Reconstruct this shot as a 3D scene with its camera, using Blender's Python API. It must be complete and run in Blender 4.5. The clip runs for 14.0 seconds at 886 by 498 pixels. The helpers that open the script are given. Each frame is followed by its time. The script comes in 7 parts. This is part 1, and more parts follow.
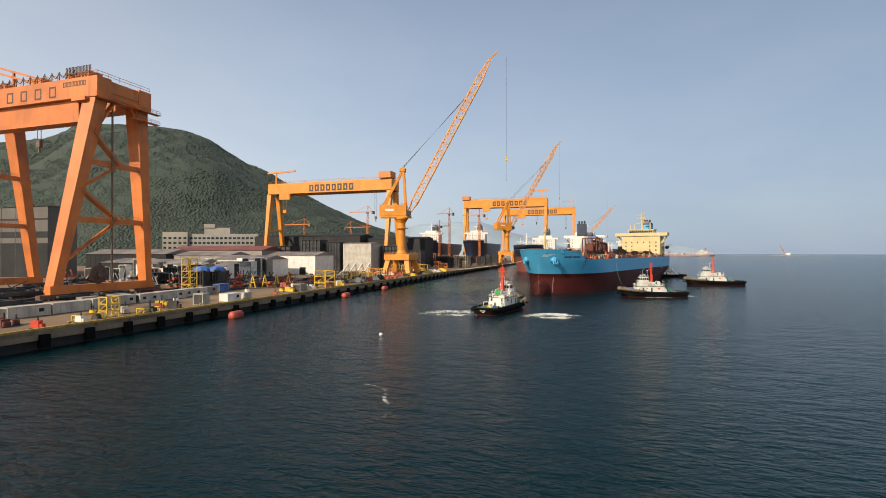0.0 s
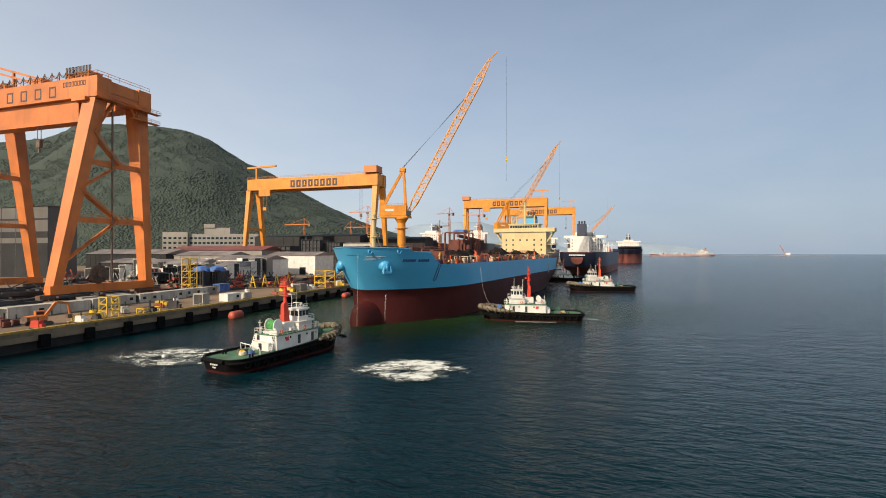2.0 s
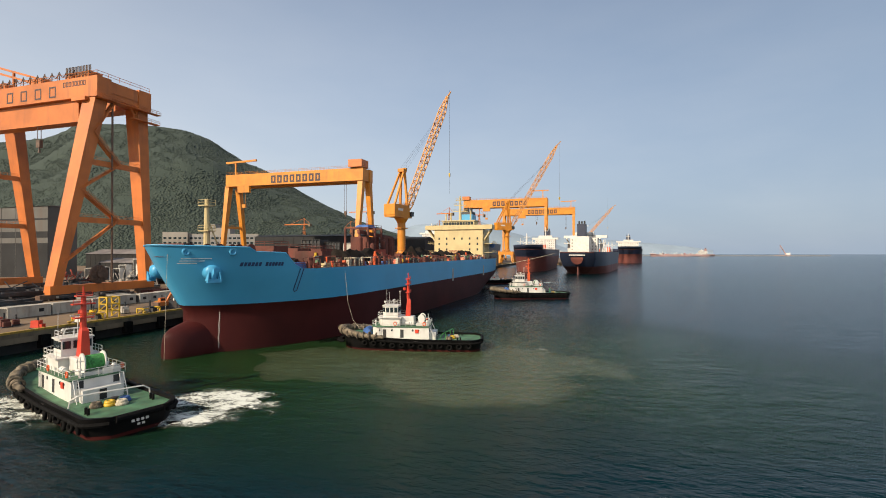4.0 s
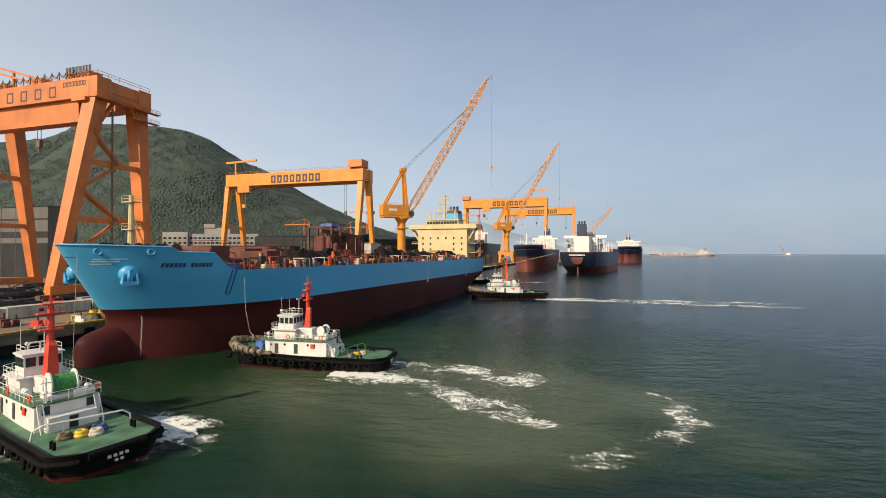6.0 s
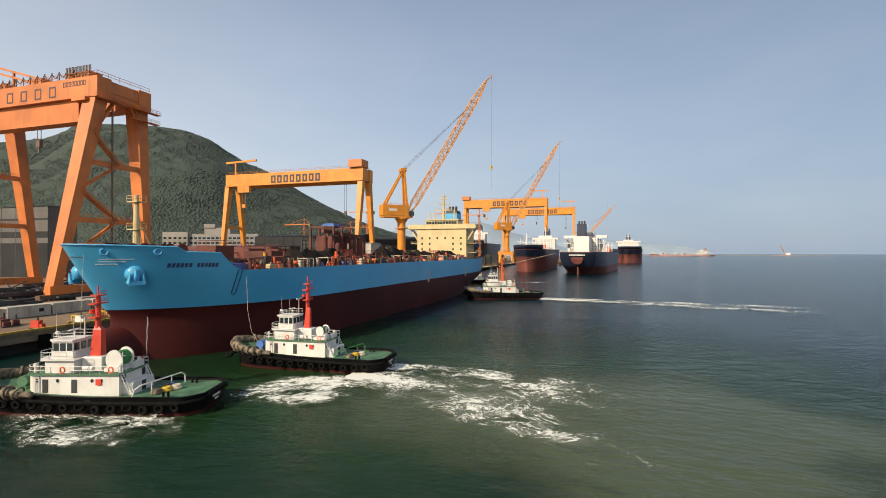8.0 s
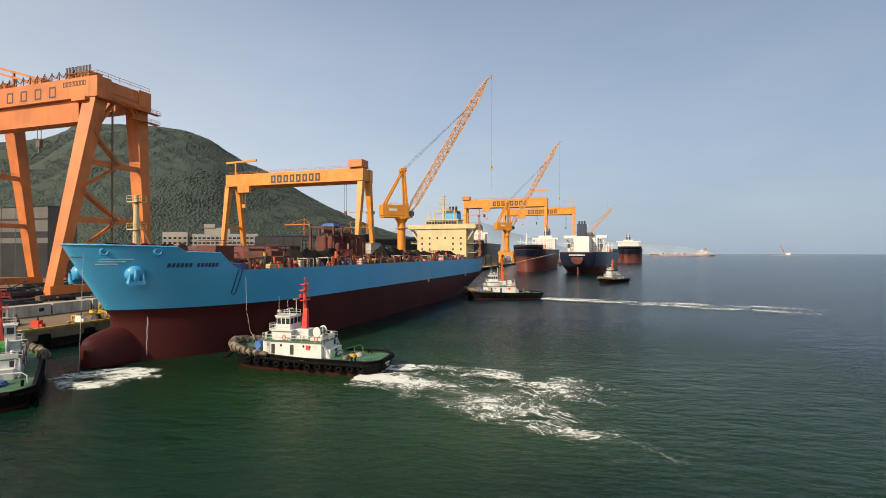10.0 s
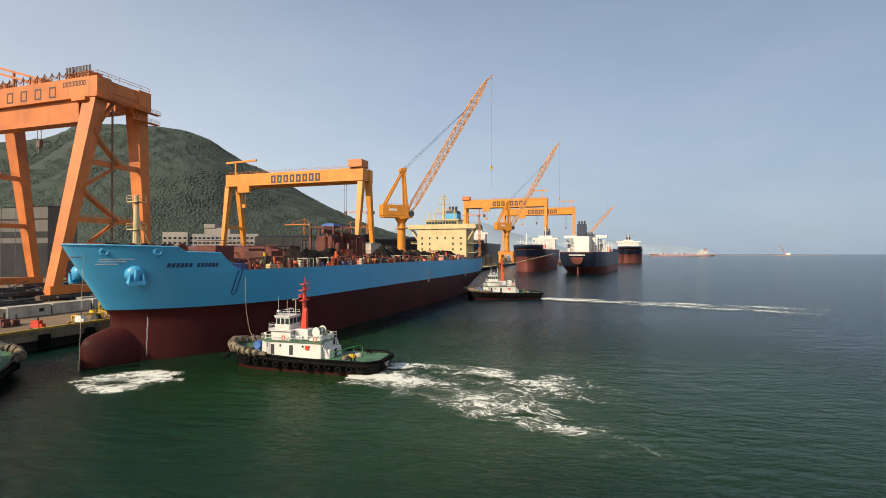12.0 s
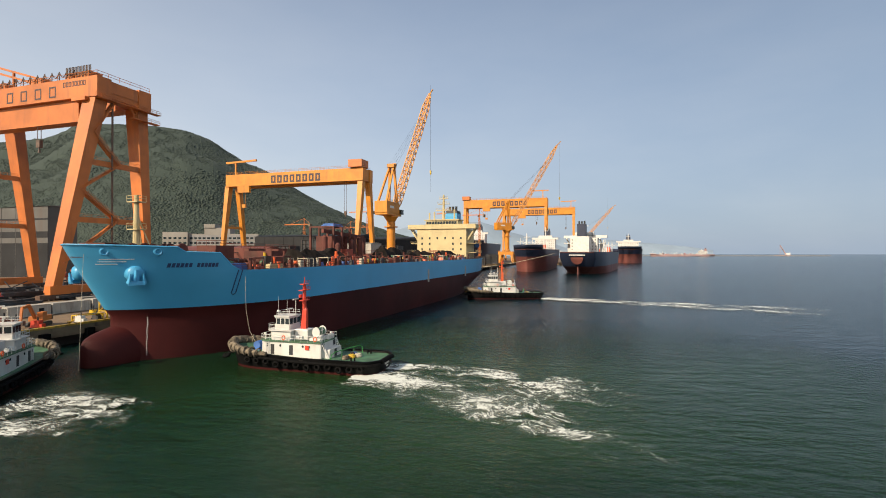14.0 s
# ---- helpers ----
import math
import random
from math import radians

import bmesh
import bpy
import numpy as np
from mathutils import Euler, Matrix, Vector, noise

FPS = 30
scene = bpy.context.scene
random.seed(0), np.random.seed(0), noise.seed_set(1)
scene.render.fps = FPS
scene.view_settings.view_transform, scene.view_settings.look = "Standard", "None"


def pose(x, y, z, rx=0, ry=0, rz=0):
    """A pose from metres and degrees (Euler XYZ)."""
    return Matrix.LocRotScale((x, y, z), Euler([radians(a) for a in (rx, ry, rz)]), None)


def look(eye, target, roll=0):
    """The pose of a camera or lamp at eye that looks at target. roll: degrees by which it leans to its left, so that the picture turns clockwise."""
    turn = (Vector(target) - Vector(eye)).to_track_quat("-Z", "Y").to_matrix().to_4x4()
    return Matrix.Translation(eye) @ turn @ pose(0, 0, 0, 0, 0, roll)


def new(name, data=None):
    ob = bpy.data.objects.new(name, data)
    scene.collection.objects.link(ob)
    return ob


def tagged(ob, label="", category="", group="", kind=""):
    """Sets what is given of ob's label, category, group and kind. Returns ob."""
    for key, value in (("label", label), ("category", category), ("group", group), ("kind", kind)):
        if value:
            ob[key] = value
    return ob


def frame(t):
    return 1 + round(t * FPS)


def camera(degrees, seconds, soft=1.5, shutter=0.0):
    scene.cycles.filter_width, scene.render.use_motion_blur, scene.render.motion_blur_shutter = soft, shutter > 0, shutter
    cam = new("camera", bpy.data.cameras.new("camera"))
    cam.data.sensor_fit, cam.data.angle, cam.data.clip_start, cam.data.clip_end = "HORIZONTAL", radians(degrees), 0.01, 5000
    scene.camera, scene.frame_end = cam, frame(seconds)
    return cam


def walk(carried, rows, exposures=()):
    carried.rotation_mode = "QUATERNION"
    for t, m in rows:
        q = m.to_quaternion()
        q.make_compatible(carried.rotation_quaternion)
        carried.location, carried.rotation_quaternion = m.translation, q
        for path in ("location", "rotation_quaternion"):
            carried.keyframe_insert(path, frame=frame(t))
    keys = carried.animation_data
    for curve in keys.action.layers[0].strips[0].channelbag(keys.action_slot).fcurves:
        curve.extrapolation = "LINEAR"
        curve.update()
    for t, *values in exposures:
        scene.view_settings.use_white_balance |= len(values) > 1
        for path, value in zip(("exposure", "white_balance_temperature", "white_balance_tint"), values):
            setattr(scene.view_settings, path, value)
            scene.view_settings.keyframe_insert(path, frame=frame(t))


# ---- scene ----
# ---- camera: stands still on a high place beside the water ----
cam = camera(87.0, 14.0, soft=1.0)
CAM = pose(0, 0, 21.0, 90.35, 0, 17.03)
walk(cam, [(0.0, CAM), (14.0, CAM)])

# ---- world and sun ----
SUN_DIR = Vector((-0.42, -0.73, 0.54)).normalized()
world = bpy.data.worlds.new("world")
scene.world = world
world.use_nodes = True
wn = world.node_tree.nodes
sky = wn.new("ShaderNodeTexSky")
sky.sky_type = "NISHITA"
sky.sun_disc = False
sky.sun_elevation = math.asin(SUN_DIR.z)
sky.sun_rotation = -math.atan2(SUN_DIR.x, SUN_DIR.y)
sky.altitude = 0
sky.air_density, sky.dust_density, sky.ozone_density = 1.0, 1.5, 2.0
wl = world.node_tree.links
# summer haze: the air whitens towards the horizon
wtc, wsep = wn.new("ShaderNodeTexCoord"), wn.new("ShaderNodeSeparateXYZ")
wl.new(wtc.outputs["Generated"], wsep.inputs[0])
wr = wn.new("ShaderNodeMapRange")
wr.interpolation_type = "SMOOTHSTEP"
wr.inputs["From Min"].default_value, wr.inputs["From Max"].default_value = -0.05, 0.75
wr.inputs["To Min"].default_value, wr.inputs["To Max"].default_value = 0.85, 0.2
wl.new(wsep.outputs["Z"], wr.inputs["Value"])
wm = wn.new("ShaderNodeMix")
wm.data_type = "RGBA"
# the haze is paler inland, with faint veils of cloud
whm = wn.new("ShaderNodeMix")
whm.data_type = "RGBA"
whm.inputs["A"].default_value, whm.inputs["B"].default_value = (3.35, 4.1, 5.15, 1), (6.7, 6.8, 6.85, 1)
wdot = wn.new("ShaderNodeVectorMath")
wdot.operation = "DOT_PRODUCT"
wdot.inputs[1].default_value = (-0.5, -0.866, 0)
wl.new(wtc.outputs["Generated"], wdot.inputs[0])
wmp, wno, wsum, wrg = wn.new("ShaderNodeMapping"), wn.new("ShaderNodeTexNoise"), wn.new("ShaderNodeMath"), wn.new("ShaderNodeMapRange")
wmp.inputs["Scale"].default_value = (1.0, 1.0, 3.0)
wl.new(wtc.outputs["Generated"], wmp.inputs["Vector"])
wl.new(wmp.outputs["Vector"], wno.inputs["Vector"])
wno.inputs["Scale"].default_value, wno.inputs["Detail"].default_value, wno.inputs["Roughness"].default_value = 2.2, 6, 0.55
wsum.operation = "MULTIPLY_ADD"
wsum.inputs[1].default_value = 0.7
wl.new(wno.outputs["Fac"], wsum.inputs[0])
wl.new(wdot.outputs["Value"], wsum.inputs[2])
wrg.inputs["From Min"].default_value, wrg.inputs["From Max"].default_value = -0.65, 0.45
wl.new(wsum.outputs[0], wrg.inputs["Value"])
wl.new(wrg.outputs["Result"], whm.inputs["Factor"])
wl.new(whm.outputs["Result"], wm.inputs["B"])
wl.new(wr.outputs["Result"], wm.inputs["Factor"])
wl.new(sky.outputs[0], wm.inputs["A"])
wl.new(wm.outputs["Result"], wn["Background"].inputs[0])
wn["Background"].inputs[1].default_value = 0.090
sun = new("sun", bpy.data.lights.new("sun", "SUN"))
sun.data.energy, sun.data.angle, sun.data.color = 5.0, radians(0.7), (1.0, 0.83, 0.62)
sun.matrix_world = look(SUN_DIR * 100, (0, 0, 0))
scene.view_settings.exposure = 0.42


# ---- materials ----
def mat(name, color, rough=0.6, metal=0.0, var=0.15, scale=0.5, bump=0.0, bscale=8.0, second=None, stain=0.0, stain_color=(0.09, 0.05, 0.03), spec=0.5):
    """A painted or mineral surface: colour, two scales of variation, streaky stains and fine relief."""
    m = bpy.data.materials.new(name)
    m.use_nodes = True
    n, l = m.node_tree.nodes, m.node_tree.links
    b = n["Principled BSDF"]
    tc = n.new("ShaderNodeTexCoord")
    n1 = n.new("ShaderNodeTexNoise")
    n1.inputs["Scale"].default_value, n1.inputs["Detail"].default_value = scale, 8
    l.new(tc.outputs["Object"], n1.inputs["Vector"])
    mix = n.new("ShaderNodeMix")
    mix.data_type = "RGBA"
    c2 = second or tuple(c * (1 - 2 * var) for c in color)
    c1 = color if second else tuple(min(1, c * (1 + var)) for c in color)
    mix.inputs["A"].default_value, mix.inputs["B"].default_value = (*c2, 1), (*c1, 1)
    ramp = n.new("ShaderNodeMapRange")
    ramp.inputs["From Min"].default_value, ramp.inputs["From Max"].default_value = 0.32, 0.68
    l.new(n1.outputs["Fac"], ramp.inputs["Value"])
    l.new(ramp.outputs["Result"], mix.inputs["Factor"])
    out = mix.outputs["Result"]
    if stain > 0:
        mp = n.new("ShaderNodeMapping")
        mp.inputs["Scale"].default_value = (scale * 3, scale * 3, scale * 0.4)
        l.new(tc.outputs["Object"], mp.inputs["Vector"])
        n3 = n.new("ShaderNodeTexNoise")
        n3.inputs["Scale"].default_value, n3.inputs["Detail"].default_value = 1.0, 9
        l.new(mp.outputs["Vector"], n3.inputs["Vector"])
        r3 = n.new("ShaderNodeMapRange")
        r3.inputs["From Min"].default_value, r3.inputs["From Max"].default_value = 0.55, 0.72
        r3.inputs["To Max"].default_value = stain
        l.new(n3.outputs["Fac"], r3.inputs["Value"])
        m3 = n.new("ShaderNodeMix")
        m3.data_type = "RGBA"
        m3.inputs["B"].default_value = (*stain_color, 1)
        l.new(r3.outputs["Result"], m3.inputs["Factor"])
        l.new(out, m3.inputs["A"])
        out = m3.outputs["Result"]
    l.new(out, b.inputs["Base Color"])
    b.inputs["Roughness"].default_value, b.inputs["Metallic"].default_value = rough, metal
    b.inputs["Specular IOR Level"].default_value = spec
    if bump > 0:
        n2 = n.new("ShaderNodeTexNoise")
        n2.inputs["Scale"].default_value, n2.inputs["Detail"].default_value = bscale, 6
        l.new(tc.outputs["Object"], n2.inputs["Vector"])
        bp = n.new("ShaderNodeBump")
        bp.inputs["Strength"].default_value, bp.inputs["Distance"].default_value = bump, 0.3
        l.new(n2.outputs["Fac"], bp.inputs["Height"])
        l.new(bp.outputs["Normal"], b.inputs["Normal"])
    return m


CRANE = mat("crane_orange_paint", (0.492, 0.146, 0.0271), 0.5, var=0.12, scale=0.12, stain=0.35, bump=0.05, bscale=0.6)
CRANE_Y = mat("crane_yellow_paint", (0.56, 0.212, 0.014), 0.5, var=0.1, scale=0.15, stain=0.3)
BOOM = mat("boom_pale_orange_paint", (0.66, 0.31, 0.09), 0.5, var=0.12, scale=0.3, stain=0.2)
CRANE_D = mat("crane_dark_steel", (0.10, 0.06, 0.04), 0.6, var=0.2, scale=0.6)
BLUE = mat("hull_blue_paint", (0.0566, 0.309, 0.536), 0.42, var=0.05, scale=0.06, stain=0.08, stain_color=(0.06, 0.2, 0.3), bump=0.04, bscale=0.25)
RED = mat("hull_red_antifouling", (0.0456, 0.00832, 0.0076), 0.6, var=0.18, scale=0.08, stain=0.3, stain_color=(0.03, 0.007, 0.007), bump=0.05, bscale=0.3, spec=0.15)
OXIDE = mat("deck_red_oxide", (0.108, 0.0274, 0.0173), 0.75, var=0.3, scale=0.25, stain=0.4)
CREAM = mat("cream_paint", (0.49, 0.40, 0.205), 0.5, var=0.06, scale=0.2, stain=0.12)
WHITE = mat("white_paint", (0.598, 0.59, 0.554), 0.45, var=0.07, scale=0.4, stain=0.15, stain_color=(0.3, 0.22, 0.15))
TUGHULL = mat("tug_black_hull", (0.0033, 0.0033, 0.0036), 0.6, var=0.3, scale=0.5, stain=0.2, stain_color=(0.02, 0.012, 0.008), spec=0.15)
RUBBER = mat("black_rubber", (0.0049, 0.0049, 0.0049), 0.9, spec=0.12, var=0.35, scale=2.0, bump=0.3, bscale=5)
OLDRUBBER = mat("weathered_rubber_fender", (0.16, 0.13, 0.09), 0.9, var=0.4, scale=1.2, bump=0.6, bscale=3)
DECKGREEN = mat("green_deck_paint", (0.0595, 0.145, 0.0765), 0.65, var=0.22, scale=0.5, stain=0.35)
FUNNELRED = mat("red_funnel_paint", (0.527, 0.0467, 0.0213), 0.45, var=0.1, scale=0.6, stain=0.1)
ORANGERED = mat("orange_red_paint", (0.612, 0.102, 0.0255), 0.45, var=0.1, scale=0.6)
GLASS = mat("dark_window_glass", (0.02, 0.03, 0.035), 0.08, var=0.1)
ROPEGREEN = mat("green_rope", (0.05, 0.25, 0.06), 0.8, var=0.25, scale=4, bump=0.5, bscale=12)
ROPE = mat("pale_rope", (0.45, 0.40, 0.30), 0.9, var=0.2, scale=3)
CONCRETE = mat("quay_concrete", (0.155, 0.118, 0.076), 0.85, var=0.25, scale=0.2, stain=0.9, stain_color=(0.055, 0.045, 0.036), bump=0.3, bscale=1.5)
APRON = mat("apron_concrete", (0.17, 0.115, 0.066), 0.85, var=0.16, scale=0.05, stain=0.35, stain_color=(0.16, 0.12, 0.09), bump=0.15, bscale=1.2)
# near-black colour paints the shade in the recess under the quay coping
BLACKWALL = mat("quay_recess_shade_dark", (0.011, 0.0105, 0.0095), 0.7, var=0.4, scale=0.4, bump=0.3, bscale=2)
KERBY = mat("yellow_kerb_paint", (0.375, 0.24, 0.03), 0.6, var=0.2, scale=0.5, stain=0.85)
YELLOW = mat("yellow_steel", (0.576, 0.368, 0.024), 0.5, var=0.15, scale=0.5, stain=0.3)
GREYBOX = mat("grey_white_panel", (0.38, 0.36, 0.315), 0.6, var=0.12, scale=0.3, stain=0.35)
CLAD = mat("pale_cladding", (0.221, 0.208, 0.183), 0.6, var=0.08, scale=0.06, stain=0.25, bump=0.1, bscale=0.6)
CLAD_D = mat("dark_cladding_and_openings", (0.019, 0.020, 0.022), 0.65, var=0.2, scale=0.08, stain=0.2, stain_color=(0.035, 0.026, 0.02), spec=0.25)
HALL = mat("hall_grey_cladding", (0.0864, 0.0832, 0.0768), 0.6, var=0.1, scale=0.05, stain=0.3, bump=0.1, bscale=0.6)
ROOF = mat("weathered_roof", (0.17, 0.15, 0.14), 0.7, var=0.2, scale=0.08, stain=0.4)
STEEL_R = mat("red_steel_section", (0.34, 0.065, 0.035), 0.65, var=0.3, scale=0.3, stain=0.3)
STEEL_K = mat("dark_steel_block", (0.03, 0.033, 0.036), 0.65, var=0.35, scale=0.15, stain=0.4, stain_color=(0.12, 0.07, 0.04))
BLUEBOX = mat("blue_tarpaulin", (0.05, 0.13, 0.36), 0.6, var=0.25, scale=0.5)
# red for far vessels, paled to pinkish grey: distance haze is in the colour
HAZED_RED = mat("haze_paled_red_paint", (0.36, 0.24, 0.23), 0.8, var=0.12, scale=0.05)
NAVY = mat("navy_hull_paint", (0.018, 0.025, 0.05), 0.45, var=0.15, scale=0.08)
BRICKRED = mat("faded_red_hull", (0.15, 0.045, 0.035), 0.6, var=0.15, scale=0.08, stain=0.3)
BUOY = mat("orange_buoy", (0.36, 0.066, 0.036), 0.6, var=0.15, scale=1)
INK = mat("lettering_dark", (0.04, 0.025, 0.03), 0.6)
INKBLUE = mat("lettering_navy", (0.02, 0.04, 0.12), 0.5)
CABLE = mat("steel_cable", (0.10, 0.11, 0.13), 0.5, 0.5)
# hill ground green, shifted blue-grey to carry haze in its base colour
FOREST = mat("forest_canopy", (0.029, 0.045, 0.034), 0.9, var=0.0, scale=0.02, second=(0.022, 0.036, 0.029), bump=0.0)
# pale blue base colour holds the haze in front of the far hills
FARHILL = mat("hazed_distant_hill", (0.24, 0.31, 0.38), 1.0, var=0.1, scale=0.004)


# ---- mesh helpers ----
class Geo:
    """Collects vertices and faces of one mesh."""

    def __init__(self):
        self.v, self.f, self.m = [], [], []

    def add(self, verts, faces, mi=0):
        o = len(self.v)
        self.v += [tuple(p) for p in verts]
        self.f += [tuple(i + o for i in f) for f in faces]
        self.m += [mi] * len(faces)
        return self

    def box(self, x0, y0, z0, x1, y1, z1, mi=0, top=1.0):
        cx, cy = (x0 + x1) / 2, (y0 + y1) / 2
        t = lambda a, c: c + (a - c) * top
        v = [(x0, y0, z0), (x1, y0, z0), (x1, y1, z0), (x0, y1, z0),
             (t(x0, cx), t(y0, cy), z1), (t(x1, cx), t(y0, cy), z1), (t(x1, cx), t(y1, cy), z1), (t(x0, cx), t(y1, cy), z1)]
        return self.add(v, [(3, 2, 1, 0), (4, 5, 6, 7), (0, 1, 5, 4), (1, 2, 6, 5), (2, 3, 7, 6), (3, 0, 4, 7)], mi)

    def beam(self, p, q, w, h=None, w2=None, h2=None, mi=0):
        p, q = Vector(p), Vector(q)
        h = h or w
        d = (q - p).normalized()
        up = Vector((0, 0, 1)) if abs(d.z) < 0.95 else Vector((0, 1, 0))
        a = d.cross(up).normalized()
        b = a.cross(d)
        v = []
        for c, ww, hh in ((p, w, h), (q, w2 or w, h2 or h)):
            v += [c + a * sx * ww / 2 + b * sy * hh / 2 for sx, sy in ((-1, -1), (1, -1), (1, 1), (-1, 1))]
        return self.add(v, [(0, 1, 2, 3), (7, 6, 5, 4), (0, 4, 5, 1), (1, 5, 6, 2), (2, 6, 7, 3), (3, 7, 4, 0)], mi)

    def cyl(self, p, q, r, r2=None, n=10, mi=0, caps=True):
        p, q = Vector(p), Vector(q)
        r2 = r if r2 is None else r2
        d = (q - p).normalized()
        up = Vector((0, 0, 1)) if abs(d.z) < 0.95 else Vector((0, 1, 0))
        a = d.cross(up).normalized()
        b = a.cross(d)
        v = []
        for c, rr in ((p, r), (q, r2)):
            v += [c + (a * math.cos(2 * math.pi * i / n) + b * math.sin(2 * math.pi * i / n)) * rr for i in range(n)]
        f = [(i, i + n, (i + 1) % n + n, (i + 1) % n) for i in range(n)]
        if caps:
            f += [tuple(range(n)), tuple(range(2 * n - 1, n - 1, -1))]
        return self.add(v, f, mi)

    def path(self, pts, r, n=5, mi=0):
        """One continuous tube through the points."""
        pts = [Vector(p) for p in pts]
        rings = []
        for i, p in enumerate(pts):
            d = (pts[min(i + 1, len(pts) - 1)] - pts[max(i - 1, 0)]).normalized()
            up = Vector((0, 0, 1)) if abs(d.z) < 0.9 else Vector((0.3, 1, 0)).normalized()
            if i == 0:
                a = d.cross(up).normalized()
            else:
                a = (a - d * a.dot(d)).normalized()
            b = a.cross(d)
            rings.append([p + (a * math.cos(2 * math.pi * k / n) + b * math.sin(2 * math.pi * k / n)) * r for k in range(n)])
        return self.loft(rings, mi=mi)

    def torus(self, c, axis, R, r, n=14, k=7, mi=0):
        c, d = Vector(c), Vector(axis).normalized()
        up = Vector((0, 0, 1)) if abs(d.z) < 0.95 else Vector((0, 1, 0))
        a = d.cross(up).normalized()
        b = a.cross(d)
        v = []
        for i in range(n):
            e = a * math.cos(2 * math.pi * i / n) + b * math.sin(2 * math.pi * i / n)
            for j in range(k):
                t = 2 * math.pi * j / k
                v.append(c + e * (R + r * math.cos(t)) + d * r * math.sin(t))
        f = [(i * k + j, ((i + 1) % n) * k + j, ((i + 1) % n) * k + (j + 1) % k, i * k + (j + 1) % k) for i in range(n) for j in range(k)]
        return self.add(v, f, mi)

    def prism(self, poly, z0, z1, mi=0):
        n = len(poly)
        v = [(x, y, z0) for x, y in poly] + [(x, y, z1) for x, y in poly]
        f = [tuple(range(n - 1, -1, -1)), tuple(range(n, 2 * n))] + [(i, (i + 1) % n, (i + 1) % n + n, i + n) for i in range(n)]
        return self.add(v, f, mi)

    def loft(self, rings, closed=True, caps=True, mi=0):
        n = len(rings[0])
        v = [p for r in rings for p in r]
        f = []
        for k in range(len(rings) - 1):
            for i in range(n if closed else n - 1):
                j = (i + 1) % n
                f.append((k * n + i, k * n + j, (k + 1) * n + j, (k + 1) * n + i))
        if caps:
            f += [tuple(range(n - 1, -1, -1)), tuple(range((len(rings) - 1) * n, len(rings) * n))]
        return self.add(v, f, mi)

    def rail(self, pts, h=1.1, step=2.0, r=0.04, mi=0):
        pts = [Vector(p) for p in pts]
        for a, b in zip(pts, pts[1:]):
            for k in (0.5, 1.0):
                self.cyl(a + Vector((0, 0, h * k)), b + Vector((0, 0, h * k)), r, n=4, mi=mi, caps=False)
            m = max(1, int((b - a).length / step))
            for i in range(m + 1):
                p = a.lerp(b, i / m)
                self.cyl(p, p + Vector((0, 0, h)), r, n=4, mi=mi, caps=False)
        return self

    def mesh(self, name, mats, smooth=False):
        me = bpy.data.meshes.new(name)
        me.from_pydata(self.v, [], self.f)
        for m in (mats if isinstance(mats, (list, tuple)) else [mats]):
            me.materials.append(m)
        me.polygons.foreach_set("material_index", self.m)
        if smooth:
            me.polygons.foreach_set("use_smooth", [True] * len(self.f))
        bm = bmesh.new()
        bm.from_mesh(me)
        bmesh.ops.recalc_face_normals(bm, faces=bm.faces)
        bm.to_mesh(me)
        bm.free()
        me.update()
        return me


def part(name, g, material, parent, label="", smooth=False, bevel=0.0, at=None):
    ob = new(name, g.mesh(name, material, smooth) if isinstance(g, Geo) else g)
    ob.parent = parent
    if at is not None:
        ob.matrix_basis = at
    if label:
        ob["label"] = label
    if bevel > 0:
        b = ob.modifiers.new("bevel", "BEVEL")
        b.width, b.segments, b.limit_method = bevel, 2, "ANGLE"
    return ob


def thing(name, label, category, at=None, group="", kind=""):
    ob = new(name)
    if at is not None:
        ob.matrix_basis = at
    return tagged(ob, label, category, group, kind)


def solid(name, g, material, label, category, at=None, group="", kind="", smooth=False, bevel=0.0):
    ob = part(name, g, material, None, "", smooth, bevel, at)
    return tagged(ob, label, category, group, kind)


QUAY_X, QZ = -112.0, 4.2
rnd = random.Random(7)

